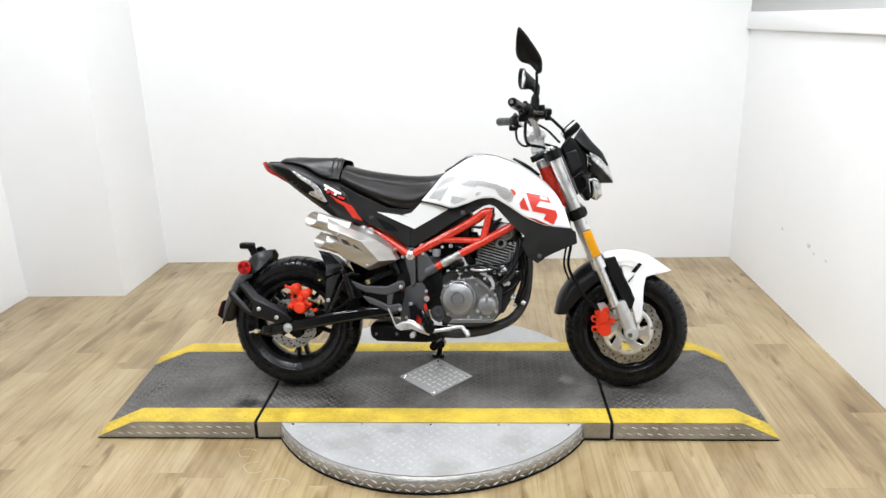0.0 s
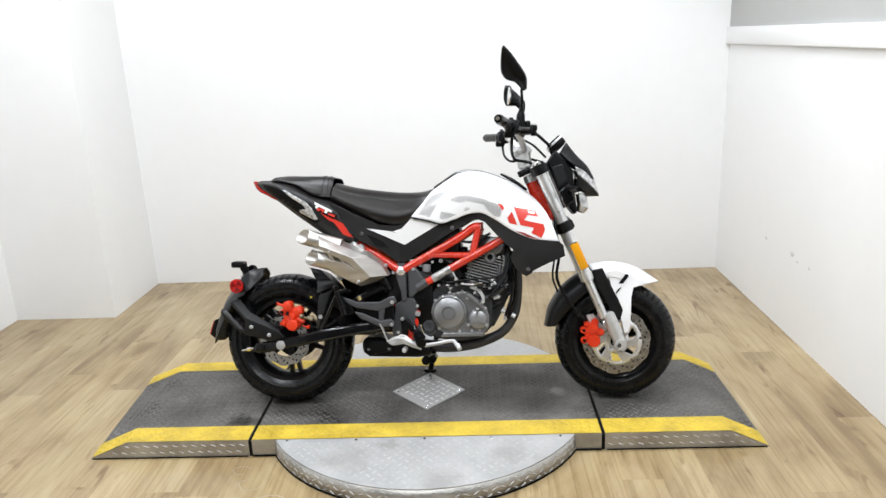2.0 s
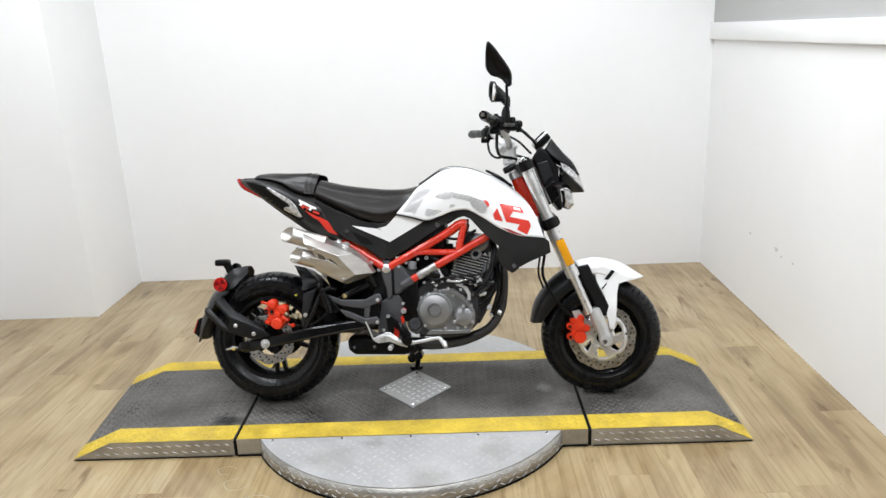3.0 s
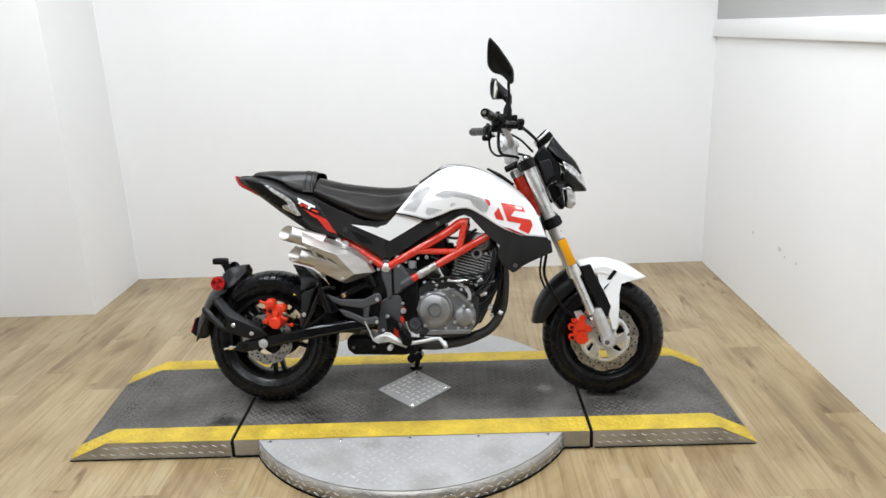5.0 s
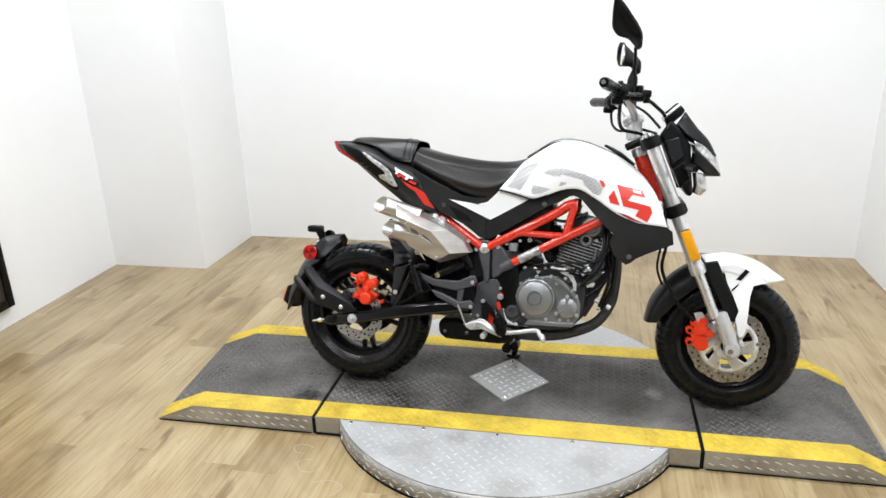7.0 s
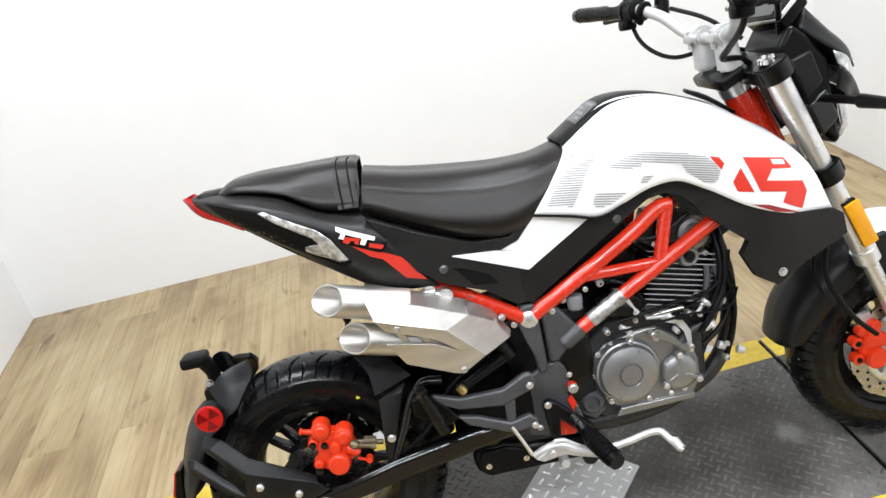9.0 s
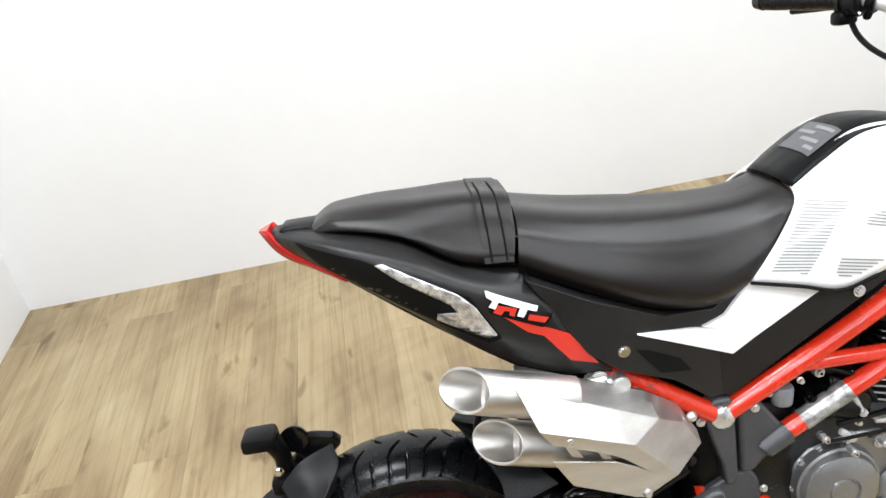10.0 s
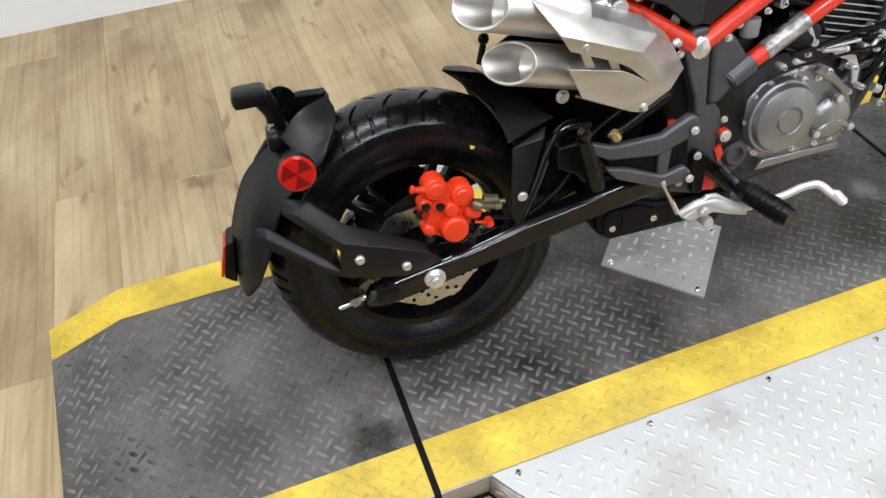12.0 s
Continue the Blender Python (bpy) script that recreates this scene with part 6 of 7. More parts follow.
# exhaust
def silencer(tip, end, r, label):
    """A steel can whose open tip is cut at a slant."""
    t, e = Vector(tip), Vector(end)
    d = (t - e).normalized()
    bm = tube([e, t + d * 0.05], r, 28, 12, caps=False)
    bmesh.ops.bisect_plane(bm, geom=bm.verts[:] + bm.edges[:] + bm.faces[:], plane_co=t, plane_no=(d * 0.75 + Vector((-0.1, -0.85, 0.35))).normalized(), clear_outer=True)
    can = part("silencer", bm, STEEL, bike, label)
    thicken(can, 0.0042)
    soften(can, 0.0016, 3, 50)
    part("baffle", lathe([(r * 0.30, 0.010), (r * 0.34, 0.0), (r * 0.55, 0.006), (r * 0.96, 0.030)], (0, 0, 0), 32, "z"), STEEL, can, "steel cone inside the tip").matrix_local = Matrix.Translation(t - d * 0.052) @ d.to_track_quat("Z", "Y").to_matrix().to_4x4()
    part("bore", rod(t - d * 0.046, t - d * 0.060, r * 0.31, n=16), GAP, can, "dark bore")
    return can


silencer((-0.508, -0.153, 0.631), (-0.372, -0.148, 0.5905), 0.0290, "upper brushed steel exhaust can with slanted tip")
silencer((-0.477, -0.158, 0.555), (-0.290, -0.148, 0.502), 0.0285, "lower brushed steel exhaust can with slanted tip")


def facets(verts, faces):
    """Flat folded sheet metal out of named corners."""
    bm = bmesh.new()
    v = {k: bm.verts.new(p) for k, p in verts.items()}
    for f in faces:
        bm.faces.new([v[k] for k in f.split()])
    return bm


shield = part("heat_shield", facets(dict(a=(-0.446, -0.174, 0.633), c=(-0.430, -0.225, 0.599), k=(-0.318, -0.216, 0.555), h=(-0.273, -0.172, 0.557), dm=(-0.231, -0.143, 0.526), d=(-0.206, -0.134, 0.486), n=(-0.259, -0.190, 0.485),
                                         b=(-0.417, -0.220, 0.576), u=(-0.354, -0.214, 0.549), v=(-0.332, -0.211, 0.536), w=(-0.306, -0.205, 0.512), g=(-0.419, -0.218, 0.553), f=(-0.395, -0.203, 0.505), e=(-0.318, -0.193, 0.466), i=(-0.303, -0.191, 0.461), l=(-0.342, -0.213, 0.534), m=(-0.323, -0.209, 0.523),
                                         a2=(-0.440, -0.128, 0.642), h2=(-0.276, -0.128, 0.574), d3=(-0.228, -0.112, 0.538), d2=(-0.200, -0.105, 0.488), n2=(-0.245, -0.135, 0.466), i2=(-0.298, -0.150, 0.450), e2=(-0.316, -0.152, 0.455), f2=(-0.388, -0.165, 0.492)),
                                    ["a c k h", "c b u v w n k", "h k n d dm", "g l m w n i e f", "a h h2 a2", "h dm d3 h2", "dm d d2 d3", "d n n2 d2", "n i i2 n2", "i e e2 i2", "e f f2 e2"]), STEEL, bike, "folded brushed steel heat shield with slots", 6)
thicken(shield, 0.003, -1.0)
soften(shield, 0.0026, 3, 9)
for xa, za in ((-0.404, 0.574), (-0.366, 0.559)):
    part("shield_bridge", panel([(xa, za), (xa + 0.014, za - 0.006), (xa + 0.024, za - 0.028), (xa + 0.011, za - 0.024)], lambda x, z: -0.083 - 0.234 * z, 0.003, 0.008), STEEL, shield, "steel bridge across the slot")
for x, y, z in ((-0.396, -0.217, 0.577), (-0.301, -0.193, 0.469), (-0.214, -0.126, 0.522)):
    part("screw", lathe([(0, -0.006), (0.004, -0.0055), (0.0062, -0.002), (0.007, 0.002)], (x, y, z), 16), SILVER, shield, "bright dome screw")
# the bracket's red-brown is a painted reflection of red
soften(part("exhaust_bracket", panel([(-0.300, 0.562), (-0.285, 0.574), (-0.262, 0.573), (-0.226, 0.540), (-0.222, 0.512), (-0.245, 0.530)], -0.112, 0.010, 1), mat("red_reflection_metal", (0.16, 0.05, 0.045), 0.4), bike, "dark bracket above the exhaust with a red reflection painted in"), 0.003)
part("link_pipe", rod((-0.268, -0.095, 0.545), (-0.215, -0.085, 0.43), 0.022, n=16), BLKMETAL, bike, "link pipe")
part("exhaust_clamp", merge(rod((-0.350, -0.116, 0.592), (-0.322, -0.116, 0.594), 0.010, 0.012, 12, 0.003), rod((-0.331, -0.122, 0.597), (-0.331, -0.092, 0.600), 0.011, n=12, bevel=0.002), rod((-0.305, -0.130, 0.585), (-0.305, -0.096, 0.588), 0.0135, 0.012, 14, 0.003), rod((-0.325, -0.114, 0.588), (-0.298, -0.114, 0.584), 0.0105, n=10, bevel=0.003)), SILVER, bike, "cast silver exhaust mount")
part("bolt", hexbolt(-0.387, -0.120, 0.477, 0.0075, 0.007), SILVER, bike, "bright hexagon bolt")
part("guard_pin", merge(rod((-0.498, -0.098, 0.540), (-0.490, -0.098, 0.566), 0.0045, n=10), lathe([(0, -0.008), (0.0058, -0.0058), (0.008, 0), (0.0058, 0.0058), (0, 0.008)], (-0.489, -0.098, 0.573), 14)), PLASTIC, bike, "black rubber-headed pin")

# swingarm, rear guard, pegs
pair("swingarm", [(-0.722, 0.212), (-0.705, 0.236), (-0.662, 0.248), (-0.550, 0.268), (-0.458, 0.291), (-0.300, 0.318), (-0.205, 0.326), (-0.200, 0.292), (-0.300, 0.276), (-0.455, 0.247), (-0.600, 0.218), (-0.690, 0.202)], -0.134, 0.034, 1, GLOSSBLK, "gloss black box-section swingarm", 0.009)
part("swing_bridge", box(-0.34, -0.26, -0.115, 0.115, 0.268, 0.305, 0.008), GLOSSBLK, bike)
for s in (-1, 1):
    y = 0.117 * s
    part("swing_brace", tube([(-0.466, y, 0.280), (-0.430, y, 0.352), (-0.400, y, 0.412), (-0.380, y, 0.428), (-0.345, y, 0.425)], 0.009, 12, 20), GLOSSBLK, bike, "gloss black swingarm brace")
part("rear_axle", merge(rod((RX, -0.125, RZ - 0.008), (RX, 0.14, RZ - 0.008), 0.009, n=12), hexbolt(RX, -0.134, RZ - 0.008, 0.0125, 0.012), lathe([(0, -0.0185), (0.0065, -0.0185), (0.0075, -0.012), (0.0075, 0)], (RX, -0.134, RZ - 0.008), 16)), SILVER, bike, "bright axle nut")
part("chain_adjuster", merge(rod((-0.715, -0.118, 0.222), (-0.758, -0.118, 0.213), 0.0042, n=10), rod((-0.724, -0.118, 0.2202), (-0.738, -0.118, 0.2172), 0.0085, n=6)), CHROME, bike, "bright chain adjuster bolt")
part("adjuster_block", box(-0.70, -0.665, -0.138, -0.130, 0.214, 0.242, 0.002), BLKMETAL, bike)
rear = part("brake_caliper", merge(panel([(-0.606, 0.350), (-0.598, 0.372), (-0.580, 0.378), (-0.556, 0.366), (-0.536, 0.352), (-0.527, 0.330), (-0.536, 0.310), (-0.552, 0.292), (-0.583, 0.292), (-0.604, 0.304), (-0.606, 0.322), (-0.598, 0.336)], -0.114, 0.026, 1),
                                   lathe([(0, -0.008), (0.009, -0.008), (0.0115, -0.0055), (0.0150, -0.0055), (0.0172, -0.003), (0.0180, 0.003), (0.0180, 0.026)], (-0.585, -0.116, 0.376), 22), lathe([(0, -0.008), (0.009, -0.008), (0.0115, -0.0055), (0.0150, -0.0055), (0.0172, -0.003), (0.0180, 0.003), (0.0180, 0.026)], (-0.546, -0.116, 0.357), 22),
                                   lathe([(0, -0.020), (0.017, -0.020), (0.0205, -0.017), (0.0215, -0.010), (0.0235, 0.0), (0.0235, 0.022)], (-0.565, -0.112, 0.307), 28), lathe([(0, -0.014), (0.010, -0.012), (0.013, -0.006), (0.015, 0.006)], (-0.566, -0.112, 0.338), 18),
                                   lathe([(0, -0.012), (0.007, -0.011), (0.0105, -0.007), (0.011, 0.014)], (-0.602, -0.112, 0.311), 16), lathe([(0, -0.011), (0.007, -0.010), (0.010, -0.006), (0.0105, 0.014)], (-0.604, -0.112, 0.354), 16),
                                   rod((-0.600, -0.114, 0.378), (-0.618, -0.118, 0.384), 0.0055, 0.0045, 10, 0.001), rod((-0.617, -0.118, 0.384), (-0.622, -0.118, 0.386), 0.0066, n=10, bevel=0.001),
                                   rod((-0.545, -0.112, 0.330), (-0.522, -0.116, 0.318), 0.0120, 0.0095, 12, 0.003)), ORANGE, bike, "orange-red painted brake caliper", 50)
soften(rear, 0.003, 2)
part("slide_pin", merge(rod((-0.530, -0.112, 0.304), (-0.514, -0.116, 0.300), 0.0030, n=8), lathe([(0, -0.009), (0.005, -0.0075), (0.0072, -0.002), (0.0072, 0.008)], (-0.509, -0.116, 0.299), 14)), ORANGE, rear, "orange-red boot of the slide pin")
for x, y, z in ((-0.583, -0.124, 0.350), (-0.604, -0.122, 0.354), (-0.604, -0.123, 0.300)):
    part("caliper_bolt", hexbolt(x, y, z, 0.0052, 0.005), GLOSSBLK, rear)
part("banjo_fitting", merge(rod((-0.534, -0.122, 0.342), (-0.522, -0.126, 0.336), 0.0085, n=12, bevel=0.002), rod((-0.522, -0.124, 0.336), (-0.500, -0.120, 0.328), 0.0048, n=10), rod((-0.500, -0.120, 0.328), (-0.490, -0.120, 0.326), 0.0062, n=8)), BRASSD, rear, "dull brass hose fitting")
part("caliper_bracket", merge(rod((-0.525, -0.098, 0.330), (-0.478, -0.104, 0.322), 0.005, n=10), rod((-0.512, -0.104, 0.334), (-0.490, -0.105, 0.330), 0.0075, n=8)), BRASSD, bike, "brass and steel hose fitting")
part("brake_bracket", panel([(-0.66, 0.33), (-0.60, 0.36), (-0.53, 0.35), (-0.50, 0.28), (-0.58, 0.22), (-0.65, 0.25)], -0.074, 0.006, 1), BLKMETAL, bike, "black caliper bracket")
part("brake_hose", tube([(-0.500, -0.105, 0.300), (-0.46, -0.115, 0.295), (-0.40, -0.115, 0.325), (-0.33, -0.10, 0.40), (-0.25, -0.10, 0.445)], 0.0045, 8, 30), PLASTIC, bike, "black brake hose")
back = lambda x, z: -0.136 + 0.35 * max(0, -0.74 - x)
arm = facets(dict(t=(-0.592, -0.136, 0.266), k1=(-0.610, -0.137, 0.286), k2=(-0.735, -0.138, 0.336), k3=(-0.790, -0.122, 0.391), t1=(-0.611, -0.120, 0.294), t2=(-0.724, -0.118, 0.356), t3=(-0.766, -0.112, 0.402), t4=(-0.800, -0.098, 0.408),
                  p1=(-0.738, -0.136, 0.322), p2=(-0.758, -0.132, 0.343), p3=(-0.806, -0.112, 0.390), q=(-0.744, -0.136, 0.291), b1=(-0.740, -0.135, 0.276), b2=(-0.691, -0.135, 0.262), b3=(-0.653, -0.135, 0.252), b4=(-0.621, -0.135, 0.255)),
             ["t k1 k2 p1 q b1 b2 b3 b4", "k2 k3 p3 p2 p1", "k1 t1 t2 k2", "k2 t2 t3 k3", "t3 t4 p3 k3"])
arm = part("guard_arm", arm, GREYPL, bike, "dark grey forked arm of the number plate carrier", 10)
thicken(arm, 0.012)
soften(arm, 0.002, 2, 12)
prong = part("guard_prong", facets(dict(q=(-0.744, -0.137, 0.290), c1=(-0.762, -0.122, 0.311), c2=(-0.828, -0.094, 0.362), c3=(-0.846, -0.088, 0.366), m1=(-0.766, -0.131, 0.298), m2=(-0.836, -0.103, 0.352), b1=(-0.739, -0.135, 0.276), b2=(-0.766, -0.127, 0.284), b3=(-0.782, -0.121, 0.295), b4=(-0.836, -0.100, 0.330), b5=(-0.850, -0.092, 0.352)),
                                 ["q c1 c2 m2 m1", "c2 c3 b5 m2", "q m1 m2 b5 b4 b3 b2 b1"]), GREYPL, bike, "lower prong of the carrier arm", 10)
thicken(prong, 0.010)
soften(prong, 0.002, 2, 12)
soften(part("guard_arm", panel([(-0.586, 0.268), (-0.735, 0.345), (-0.790, 0.425), (-0.838, 0.372), (-0.765, 0.285), (-0.605, 0.248)], 0.125, 0.012, 1), GREYPL, bike, "dark grey arm of the number plate carrier"), 0.004)
for x, z in ((-0.714, 0.303), (-0.648, 0.273)):
    part("bolt", merge(lathe([(0, -0.008), (0.005, -0.007), (0.0074, -0.004), (0.0074, 0)], (x, -0.137, z), 16)), SILVER, bike, "bright dome bolt")
mg = part("rear_mudguard", skin([[(-0.745, 0, 0.470), (-0.796, 0, 0.450), (-0.848, 0, 0.410), (-0.876, 0, 0.360), (-0.897, 0, 0.300), (-0.904, 0, 0.232)],
                                 [(-0.750, -0.045, 0.446), (-0.786, -0.050, 0.430), (-0.830, -0.056, 0.392), (-0.856, -0.060, 0.342), (-0.878, -0.060, 0.290), (-0.891, -0.052, 0.230)],
                                 [(-0.765, -0.075, 0.412), (-0.785, -0.080, 0.402), (-0.813, -0.086, 0.370), (-0.832, -0.088, 0.328), (-0.850, -0.088, 0.296), (-0.868, -0.078, 0.262)]], 26, 12, True), GREYPL, bike, "dark grey rear mudguard and plate carrier")
thicken(mg, 0.004)
for s in (-1, 1):
    fin = part("guard_fin", skin([[(-0.780, s * 0.050, 0.475), (-0.755, s * 0.040, 0.498), (-0.706, s * 0.014, 0.508)], [(-0.768, s * 0.066, 0.452), (-0.735, s * 0.060, 0.470), (-0.699, s * 0.028, 0.490)],
                                  [(-0.775, s * 0.085, 0.425), (-0.742, s * 0.078, 0.432), (-0.712, s * 0.062, 0.462)]], 12, 8), GREYPL, bike, "dark grey inner mudguard fin")
    thicken(fin, 0.010, 0.0)
    soften(fin, 0.003)
rr_ = part("round_reflector", lathe([(0, -0.0045), (0.022, -0.0045), (0.0255, -0.003), (0.0255, 0.0)], (-0.771, -0.124, 0.452), 24), REDLENS, bike, "round red reflector with six facets", 20)
# three facets carry their shade as a darker colour
for k in range(3):
    a0, a1 = 2 * math.pi / 3 * k + 0.2, 2 * math.pi / 3 * (k + 0.5) + 0.2
    part("facet", facets(dict(a=(-0.771, -0.1290, 0.452), b=(-0.771 + 0.023 * math.cos(a0), -0.1288, 0.452 + 0.023 * math.sin(a0)), c=(-0.771 + 0.023 * math.cos(a1), -0.1310, 0.452 + 0.023 * math.sin(a1))), ["a b c"]), REDSHADED, rr_, "red facet painted in its shaded tone")
part("reflector_cup", lathe([(0.0250, -0.001), (0.0258, 0.0), (0.0258, 0.012), (0.016, 0.020), (0.016, 0.034), (0, 0.034)], (-0.771, -0.124, 0.452), 28), PLASTIC, rr_)
pl = part("plate_lamp", merge(box(-0.836, -0.786, -0.018, 0.032, 0.512, 0.536, 0.008), tube([(-0.795, 0.004, 0.520), (-0.784, 0.004, 0.495), (-0.785, 0.004, 0.455)], [0.016, 0.013, 0.016], 12, 8), box(-0.802, -0.770, -0.030, 0.030, 0.446, 0.470, 0.006)), PLASTIC, bike, "black number plate lamp on a short neck")
part("lamp_disc", merge(rod((-0.769, 0.040, 0.498), (-0.769, 0.032, 0.498), 0.022, n=28, bevel=0.002)), GLOSSBLK, pl, "round black disc")
part("plate_bolt", hexbolt(-0.790, -0.014, 0.478, 0.006, 0.006), CHROME, pl)
holder = soften(part("reflector_holder", panel([(-0.888, 0.318), (-0.902, 0.314), (-0.919, 0.258), (-0.902, 0.244)], -0.028, 0.056, 1), PLASTIC, bike, "black block that holds the rear reflector"), 0.003)
part("rear_reflector", panel([(-0.9030, 0.311), (-0.9065, 0.310), (-0.9235, 0.259), (-0.9195, 0.258)], -0.023, 0.046, 1), REDLENS, holder, "dark red rear reflector")
inn = part("inner_guard", skin([[(-0.527, 0, 0.508), (-0.475, 0, 0.490), (-0.425, 0, 0.445), (-0.372, 0, 0.370), (-0.345, 0, 0.290)],
                                [(-0.515, -0.030, 0.502), (-0.468, -0.058, 0.480), (-0.426, -0.064, 0.440), (-0.372, -0.064, 0.366), (-0.345, -0.064, 0.290)],
                                [(-0.505, -0.050, 0.492), (-0.480, -0.082, 0.458), (-0.458, -0.106, 0.412), (-0.425, -0.104, 0.350), (-0.395, -0.092, 0.290)]], 22, 12, True), PLASTIC, bike, "black inner mudguard over the tyre")
thicken(inn, 0.003)
soften(part("guard_blade", facets(dict(a=(-0.530, -0.008, 0.510), b=(-0.477, -0.084, 0.470), c=(-0.471, -0.118, 0.423), d=(-0.398, -0.112, 0.446), e=(-0.436, -0.074, 0.474), f=(-0.480, -0.030, 0.503)), ["a b e f", "b c d e"]), PLASTIC, bike, "black pointed blade of the inner mudguard", 10), 0.001)
facet_ = part("guard_facet", facets(dict(c=(-0.466, -0.120, 0.414), d=(-0.412, -0.118, 0.438), m=(-0.420, -0.130, 0.424), p=(-0.468, -0.128, 0.288), q=(-0.476, -0.124, 0.304)), ["c d m", "c m p q"]), GREYPL, bike, "dark grey facet of the inner mudguard", 8)
thicken(facet_, 0.006)
soften(facet_, 0.0015, 2, 12)
part("bolt", hexbolt(-0.458, -0.129, 0.338, 0.0058, 0.005), SILVER, bike)
soften(part("peg_hanger", panel([(-0.372, 0.412), (-0.320, 0.393), (-0.239, 0.392), (-0.198, 0.412), (-0.183, 0.412), (-0.176, 0.392), (-0.186, 0.380), (-0.229, 0.365), (-0.244, 0.360), (-0.324, 0.371), (-0.356, 0.388)], -0.145, 0.016, 1), GREYCAST, bike, "grey cast passenger peg hanger, upper arm"), 0.004)
soften(part("peg_hanger", panel([(-0.332, 0.359), (-0.294, 0.350), (-0.235, 0.324), (-0.198, 0.332), (-0.185, 0.318), (-0.192, 0.304), (-0.238, 0.302), (-0.274, 0.319), (-0.312, 0.336)], -0.145, 0.016, 1), GREYCAST, bike, "grey cast passenger peg hanger, lower arm"), 0.004)
soften(part("hanger_web", panel([(-0.330, 0.382), (-0.240, 0.384), (-0.188, 0.396), (-0.188, 0.312), (-0.236, 0.312), (-0.318, 0.346)], -0.134, 0.010, 1), PLASTIC, bike, "black recessed web between the hanger arms"), 0.003)
soften(part("hanger_web", panel([(-0.241, 0.364), (-0.219, 0.370), (-0.226, 0.316), (-0.243, 0.320)], -0.141, 0.010, 1), GREYCAST, bike, "upright web between the hanger arms"), 0.003)
soften(part("hanger_block", panel([(-0.406, 0.412), (-0.370, 0.414), (-0.342, 0.380), (-0.326, 0.356), (-0.344, 0.346), (-0.368, 0.345), (-0.379, 0.362), (-0.408, 0.378)], -0.146, 0.030, 1), PLASTIC, bike, "black peg joint block"), 0.004)
part("passenger_peg", tube([(-0.384, -0.182, 0.436), (-0.372, -0.176, 0.399), (-0.358, -0.172, 0.350)], [0.0095, 0.0115, 0.012, 0.013, 0.012], 12, 10), RUBBER, bike, "folded black passenger peg")
part("hanger_knob", lathe([(0, -0.010), (0.008, -0.008), (0.0115, 0), (0.008, 0.008), (0, 0.010)], (-0.385, -0.188, 0.447), 16), GLOSSBLK, bike, "round black knob of the folded peg")
PA, PB = Vector((-0.104, -0.152, 0.276)), Vector((-0.074, -0.242, 0.258))
peg = part("foot_peg", tube([PA, PB], [0.0120, 0.0165, 0.0170, 0.0170, 0.0168, 0.0150], 14, 14), PLASTIC, bike, "black ribbed rubber foot peg")
for k in range(7):
    a, d = PA.lerp(PB, 0.24 + 0.10 * k), (PB - PA).normalized()
    part("peg_rib", rod(a - d * 0.0020, a + d * 0.0020, 0.0182, n=14), PLASTIC, peg)
part("peg_bracket", tube([(-0.118, -0.122, 0.300), (-0.110, -0.136, 0.286), (-0.104, -0.154, 0.276)], [0.010, 0.0095, 0.010], 10, 12), BLKMETAL, bike, "cast peg bracket")
part("brake_pedal", tube([(-0.206, -0.150, 0.250), (-0.190, -0.152, 0.258), (-0.158, -0.154, 0.264), (-0.120, -0.158, 0.246), (-0.080, -0.162, 0.240), (-0.030, -0.166, 0.247), (0.014, -0.168, 0.256), (0.027, -0.172, 0.257), (0.040, -0.190, 0.246), (0.051, -0.206, 0.236)], [0.006, 0.0085, 0.0090, 0.0078, 0.0072, 0.0068, 0.0066, 0.0066, 0.007, 0.0068], 10, 44), PEDAL, bike, "matte silver rear brake pedal")
part("pedal_rod", tube([(-0.208, -0.148, 0.252), (-0.222, -0.145, 0.285), (-0.236, -0.142, 0.315)], 0.0045, 8), CHROME, bike, "bright brake rod")
part("bolt", hexbolt(-0.172, -0.166, 0.256, 0.006, 0.005), SILVER, bike, "pedal pivot bolt")
part("pedal_lug", lathe([(0, -0.006), (0.004, -0.006), (0.0085, -0.004), (0.0095, 0.0), (0.0095, 0.030)], (-0.150, -0.146, 0.219), 18), PEDAL, bike, "round cast lug below the pedal")
part("master_cylinder", merge(rod((-0.300, -0.125, 0.408), (-0.225, -0.120, 0.445), 0.009, 0.012, 12), rod((-0.318, -0.125, 0.40), (-0.30, -0.125, 0.408), 0.0125, n=8)), BLKMETAL, bike, "brake master cylinder")
part("banjo_bolt", rod((-0.316, -0.134, 0.412), (-0.308, -0.134, 0.398), 0.009, n=10, bevel=0.002), mat("brass", (0.55, 0.43, 0.2), 0.3, 1.0), bike, "brass banjo bolt")
# filler block added to darken the open space between tyre and plate
soften(part("inner_block", panel([(-0.340, 0.420), (-0.300, 0.510), (-0.190, 0.520), (-0.190, 0.270), (-0.325, 0.270)], -0.060, 0.125, 1), PLASTIC, bike, "added black filler block behind the swingarm"), 0.008)
# plate added on the far side to keep the gap behind dark
soften(part("chain_guard", panel([(-0.445, 0.490), (-0.400, 0.515), (-0.300, 0.525), (-0.290, 0.280), (-0.360, 0.290), (-0.400, 0.400)], 0.066, 0.006, 1), PLASTIC, bike, "added black plate that closes a bright gap on the far side"), 0.002)
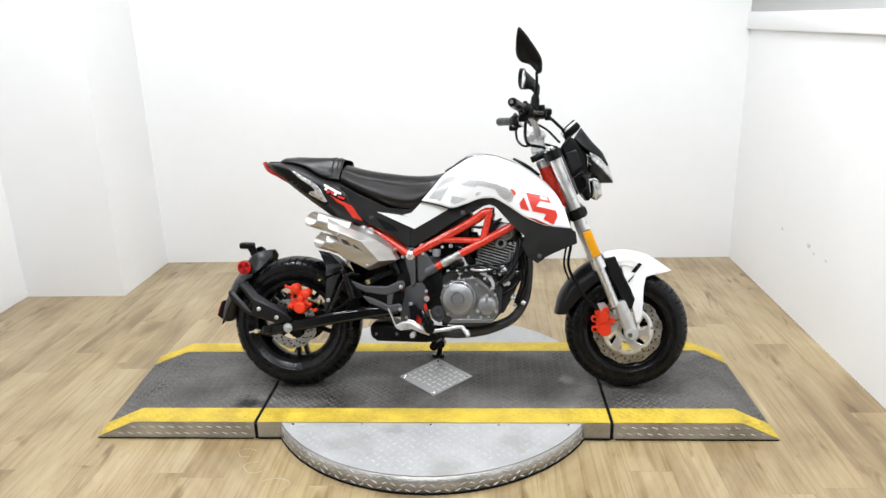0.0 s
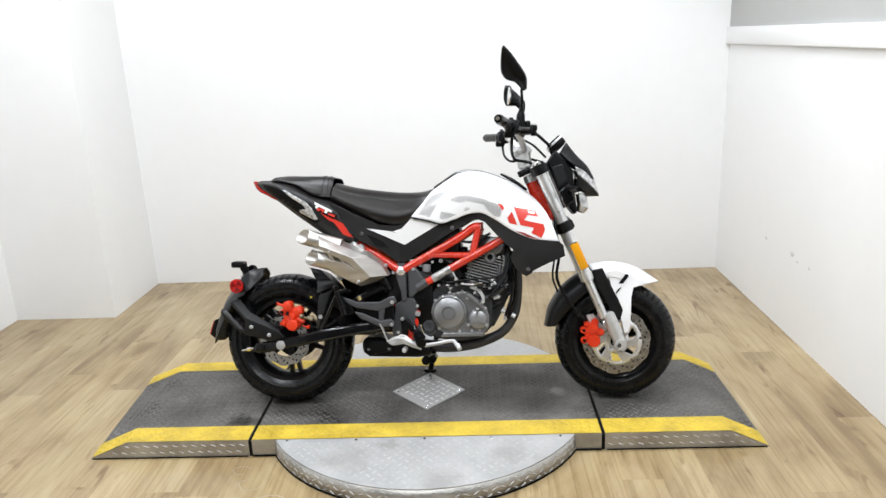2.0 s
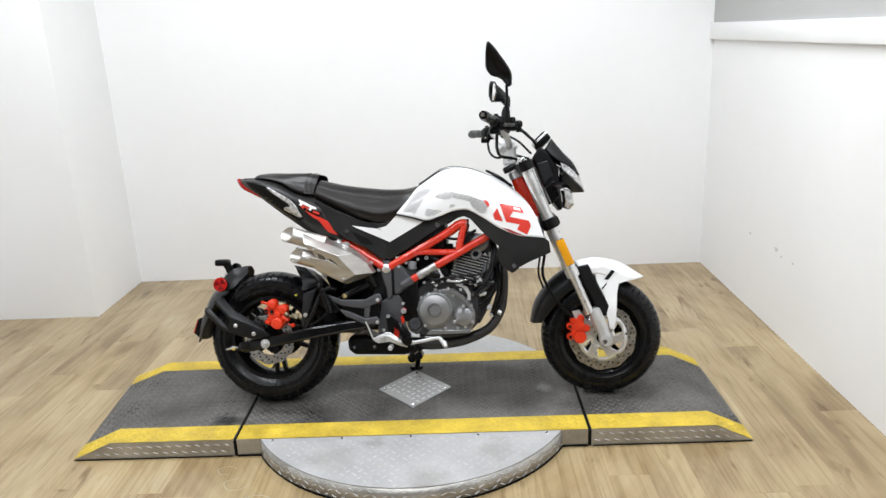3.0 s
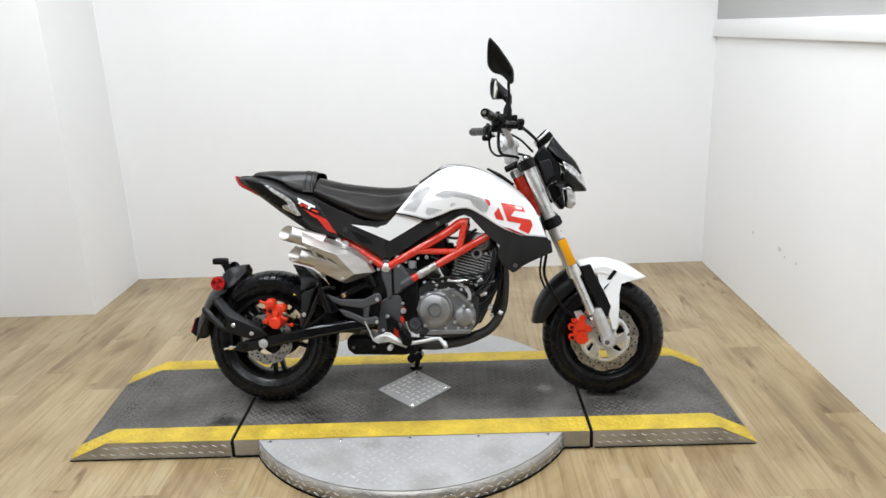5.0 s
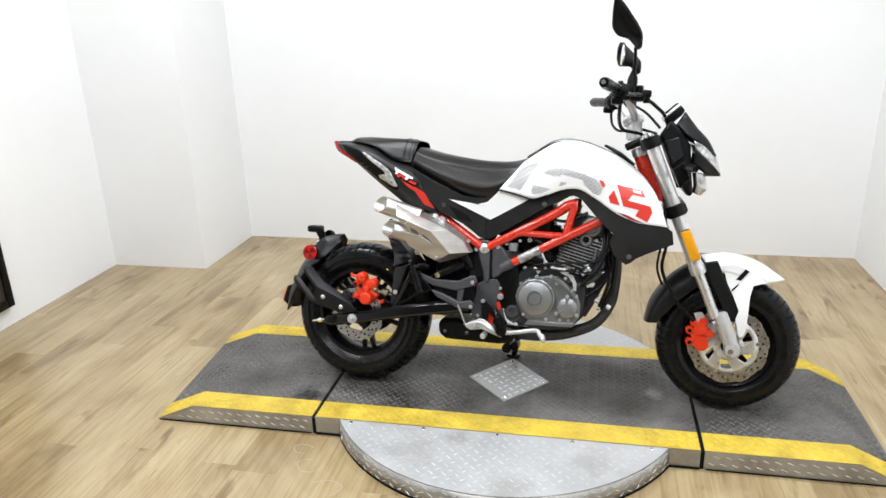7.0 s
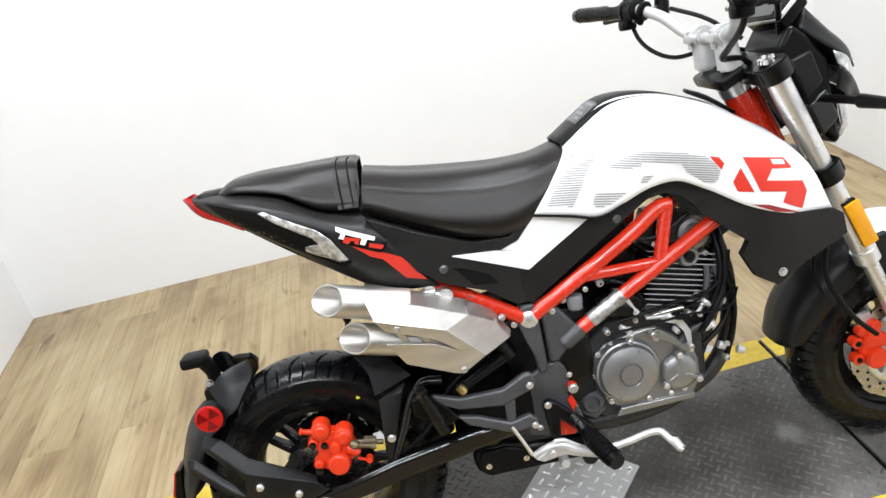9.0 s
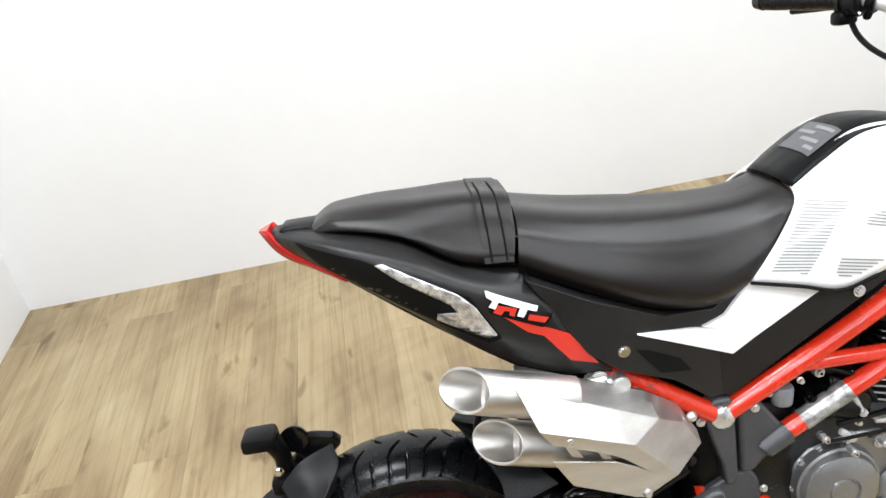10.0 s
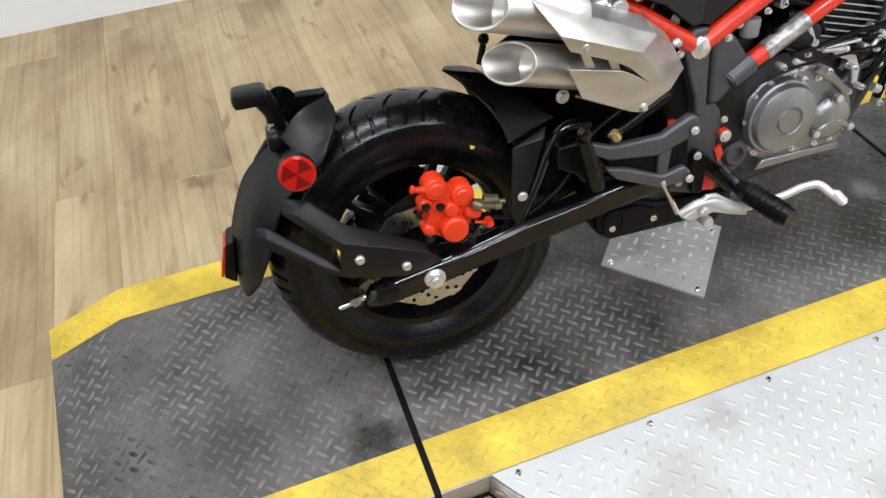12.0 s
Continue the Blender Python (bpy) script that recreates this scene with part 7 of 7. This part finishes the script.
soften(part("pedal_plate", panel([(-0.205, 0.246), (-0.186, 0.258), (-0.164, 0.278), (-0.146, 0.276), (-0.118, 0.256), (-0.085, 0.238), (-0.088, 0.222), (-0.120, 0.232), (-0.150, 0.244), (-0.190, 0.238)], -0.160, 0.009, 1), PEDAL, bike, "flat cast pivot plate of the brake pedal"), 0.003)
part("pedal_tip", rod((0.044, -0.190, 0.248), (0.053, -0.210, 0.233), 0.0086, 0.0082, 12, 0.003), PEDAL, bike, "rounded end of the brake pedal")
part("shock_absorber", rod((-0.27, 0, 0.34), (-0.15, 0, 0.56), 0.018, n=16), BLKMETAL, bike)
part("inner_block", box(-0.22, -0.05, -0.085, 0.085, 0.30, 0.50, 0.015), BLKMETAL, bike, "black frame casting behind the plate")
part("inner_block", box(-0.40, -0.10, -0.07, 0.07, 0.60, 0.70, 0.015), PLASTIC, bike, "black seat base box")
part("side_stand", tube([(-0.06, 0.095, 0.235), (-0.085, 0.17, 0.14), (-0.105, 0.245, 0.068)], 0.011, 12, 8), BLKMETAL, bike, "black side stand")
part("stand_foot", lathe([(0, -0.006), (0.024, -0.006), (0.026, 0.0), (0.024, 0.006), (0, 0.006)], (-0.107, 0.250, 0.068), 20, "z"), RUBBER, bike, "round black side stand foot")
part("stand_stop", merge(rod((-0.085, -0.06, 0.165), (-0.085, 0.02, 0.165), 0.016, n=16), rod((-0.060, -0.05, 0.170), (-0.060, 0.0, 0.170), 0.014, n=16)), RUBBER, bike, "black stand stop rubber")


# ---- floor planks ----
floor = structure("floor", box(XL - WT, XR + WT, YF - WT, YB + WT, FLOOR - 0.06, FLOOR - 0.0085), mat("floor_base", (0.20, 0.155, 0.10), 0.8), "light oak vinyl plank floor with brown streaks", "floor")
PW, PL = 0.142, 1.22


def plank_mesh(length):
    bm = box(0, PW - 0.0002, 0, length - 0.0002, -0.008, 0.0, 0.0)
    es = [e for e in bm.edges if all(v.co.z > -0.001 for v in e.verts)]
    bmesh.ops.bevel(bm, geom=es, offset=0.0004, segments=1, affect="EDGES")
    bmesh.ops.recalc_face_normals(bm, faces=bm.faces)
    me = bpy.data.meshes.new("plank")
    bm.to_mesh(me)
    bm.free()
    me.materials.append(OAK)
    return me


cache = {}
rnd = random.Random(7)
cols = int((XR - XL) / PW) + 2
for i in range(cols):
    x = -1.302 - 8 * PW + i * PW
    if x > XR:
        break
    y = YF - rnd.uniform(0.1, PL)
    while y < YB:
        a, b = max(y, YF - 0.05), min(y + PL, YB + 0.05)
        if b - a > 0.02:
            key = round(b - a, 3)
            if key not in cache:
                cache[key] = plank_mesh(b - a)
            ob = new("plank", cache[key])
            ob.parent = floor
            ob.location = (x, a, FLOOR)
        y += PL

# faint ring marks left on the planks, and scuffs on the side wall
MARK = mat("dried_ring_mark", (0.33, 0.275, 0.19), 0.35, 0, 0.2, 40)
for x, y, r, a0, a1 in ((-0.700, -0.384, 0.030, 0.4, 5.2), (-0.646, -0.464, 0.040, 1.6, 6.0), (-0.560, -0.560, 0.046, -1.2, 2.6), (-0.120, -0.730, 0.035, 0.2, 4.4)):
    ring = [(x + r * math.cos(w) * (1 + 0.12 * math.sin(3 * w)), y + 0.8 * r * math.sin(w)) for w in np.linspace(a0, a1, 26)]
    band = grid_bm([[(x + (px - x) * k, y + (py - y) * k, FLOOR + 0.0006) for k in (0.95, 1.03)] for px, py in ring])
    part("ring_mark", band, MARK, floor, "faint dried ring mark on the planks")
SCUFF = mat("wall_scuff", (0.60, 0.585, 0.57), 0.6, 0, 0.3, 60)
for y, z, r in ((0.949, 0.351, 0.012), (0.656, 0.358, 0.018), (0.487, 0.344, 0.010), (0.60, 0.338, 0.008)):
    blot = bmesh.new()
    blot.faces.new([blot.verts.new((XR - 0.0012, y + r * (1 + 0.3 * math.sin(5 * w)) * math.cos(w), z + 0.6 * r * math.sin(w))) for w in np.linspace(0, 2 * math.pi, 18, endpoint=False)])
    part("scuff", blot, SCUFF, wall_east, "small grey scuff on the paint")
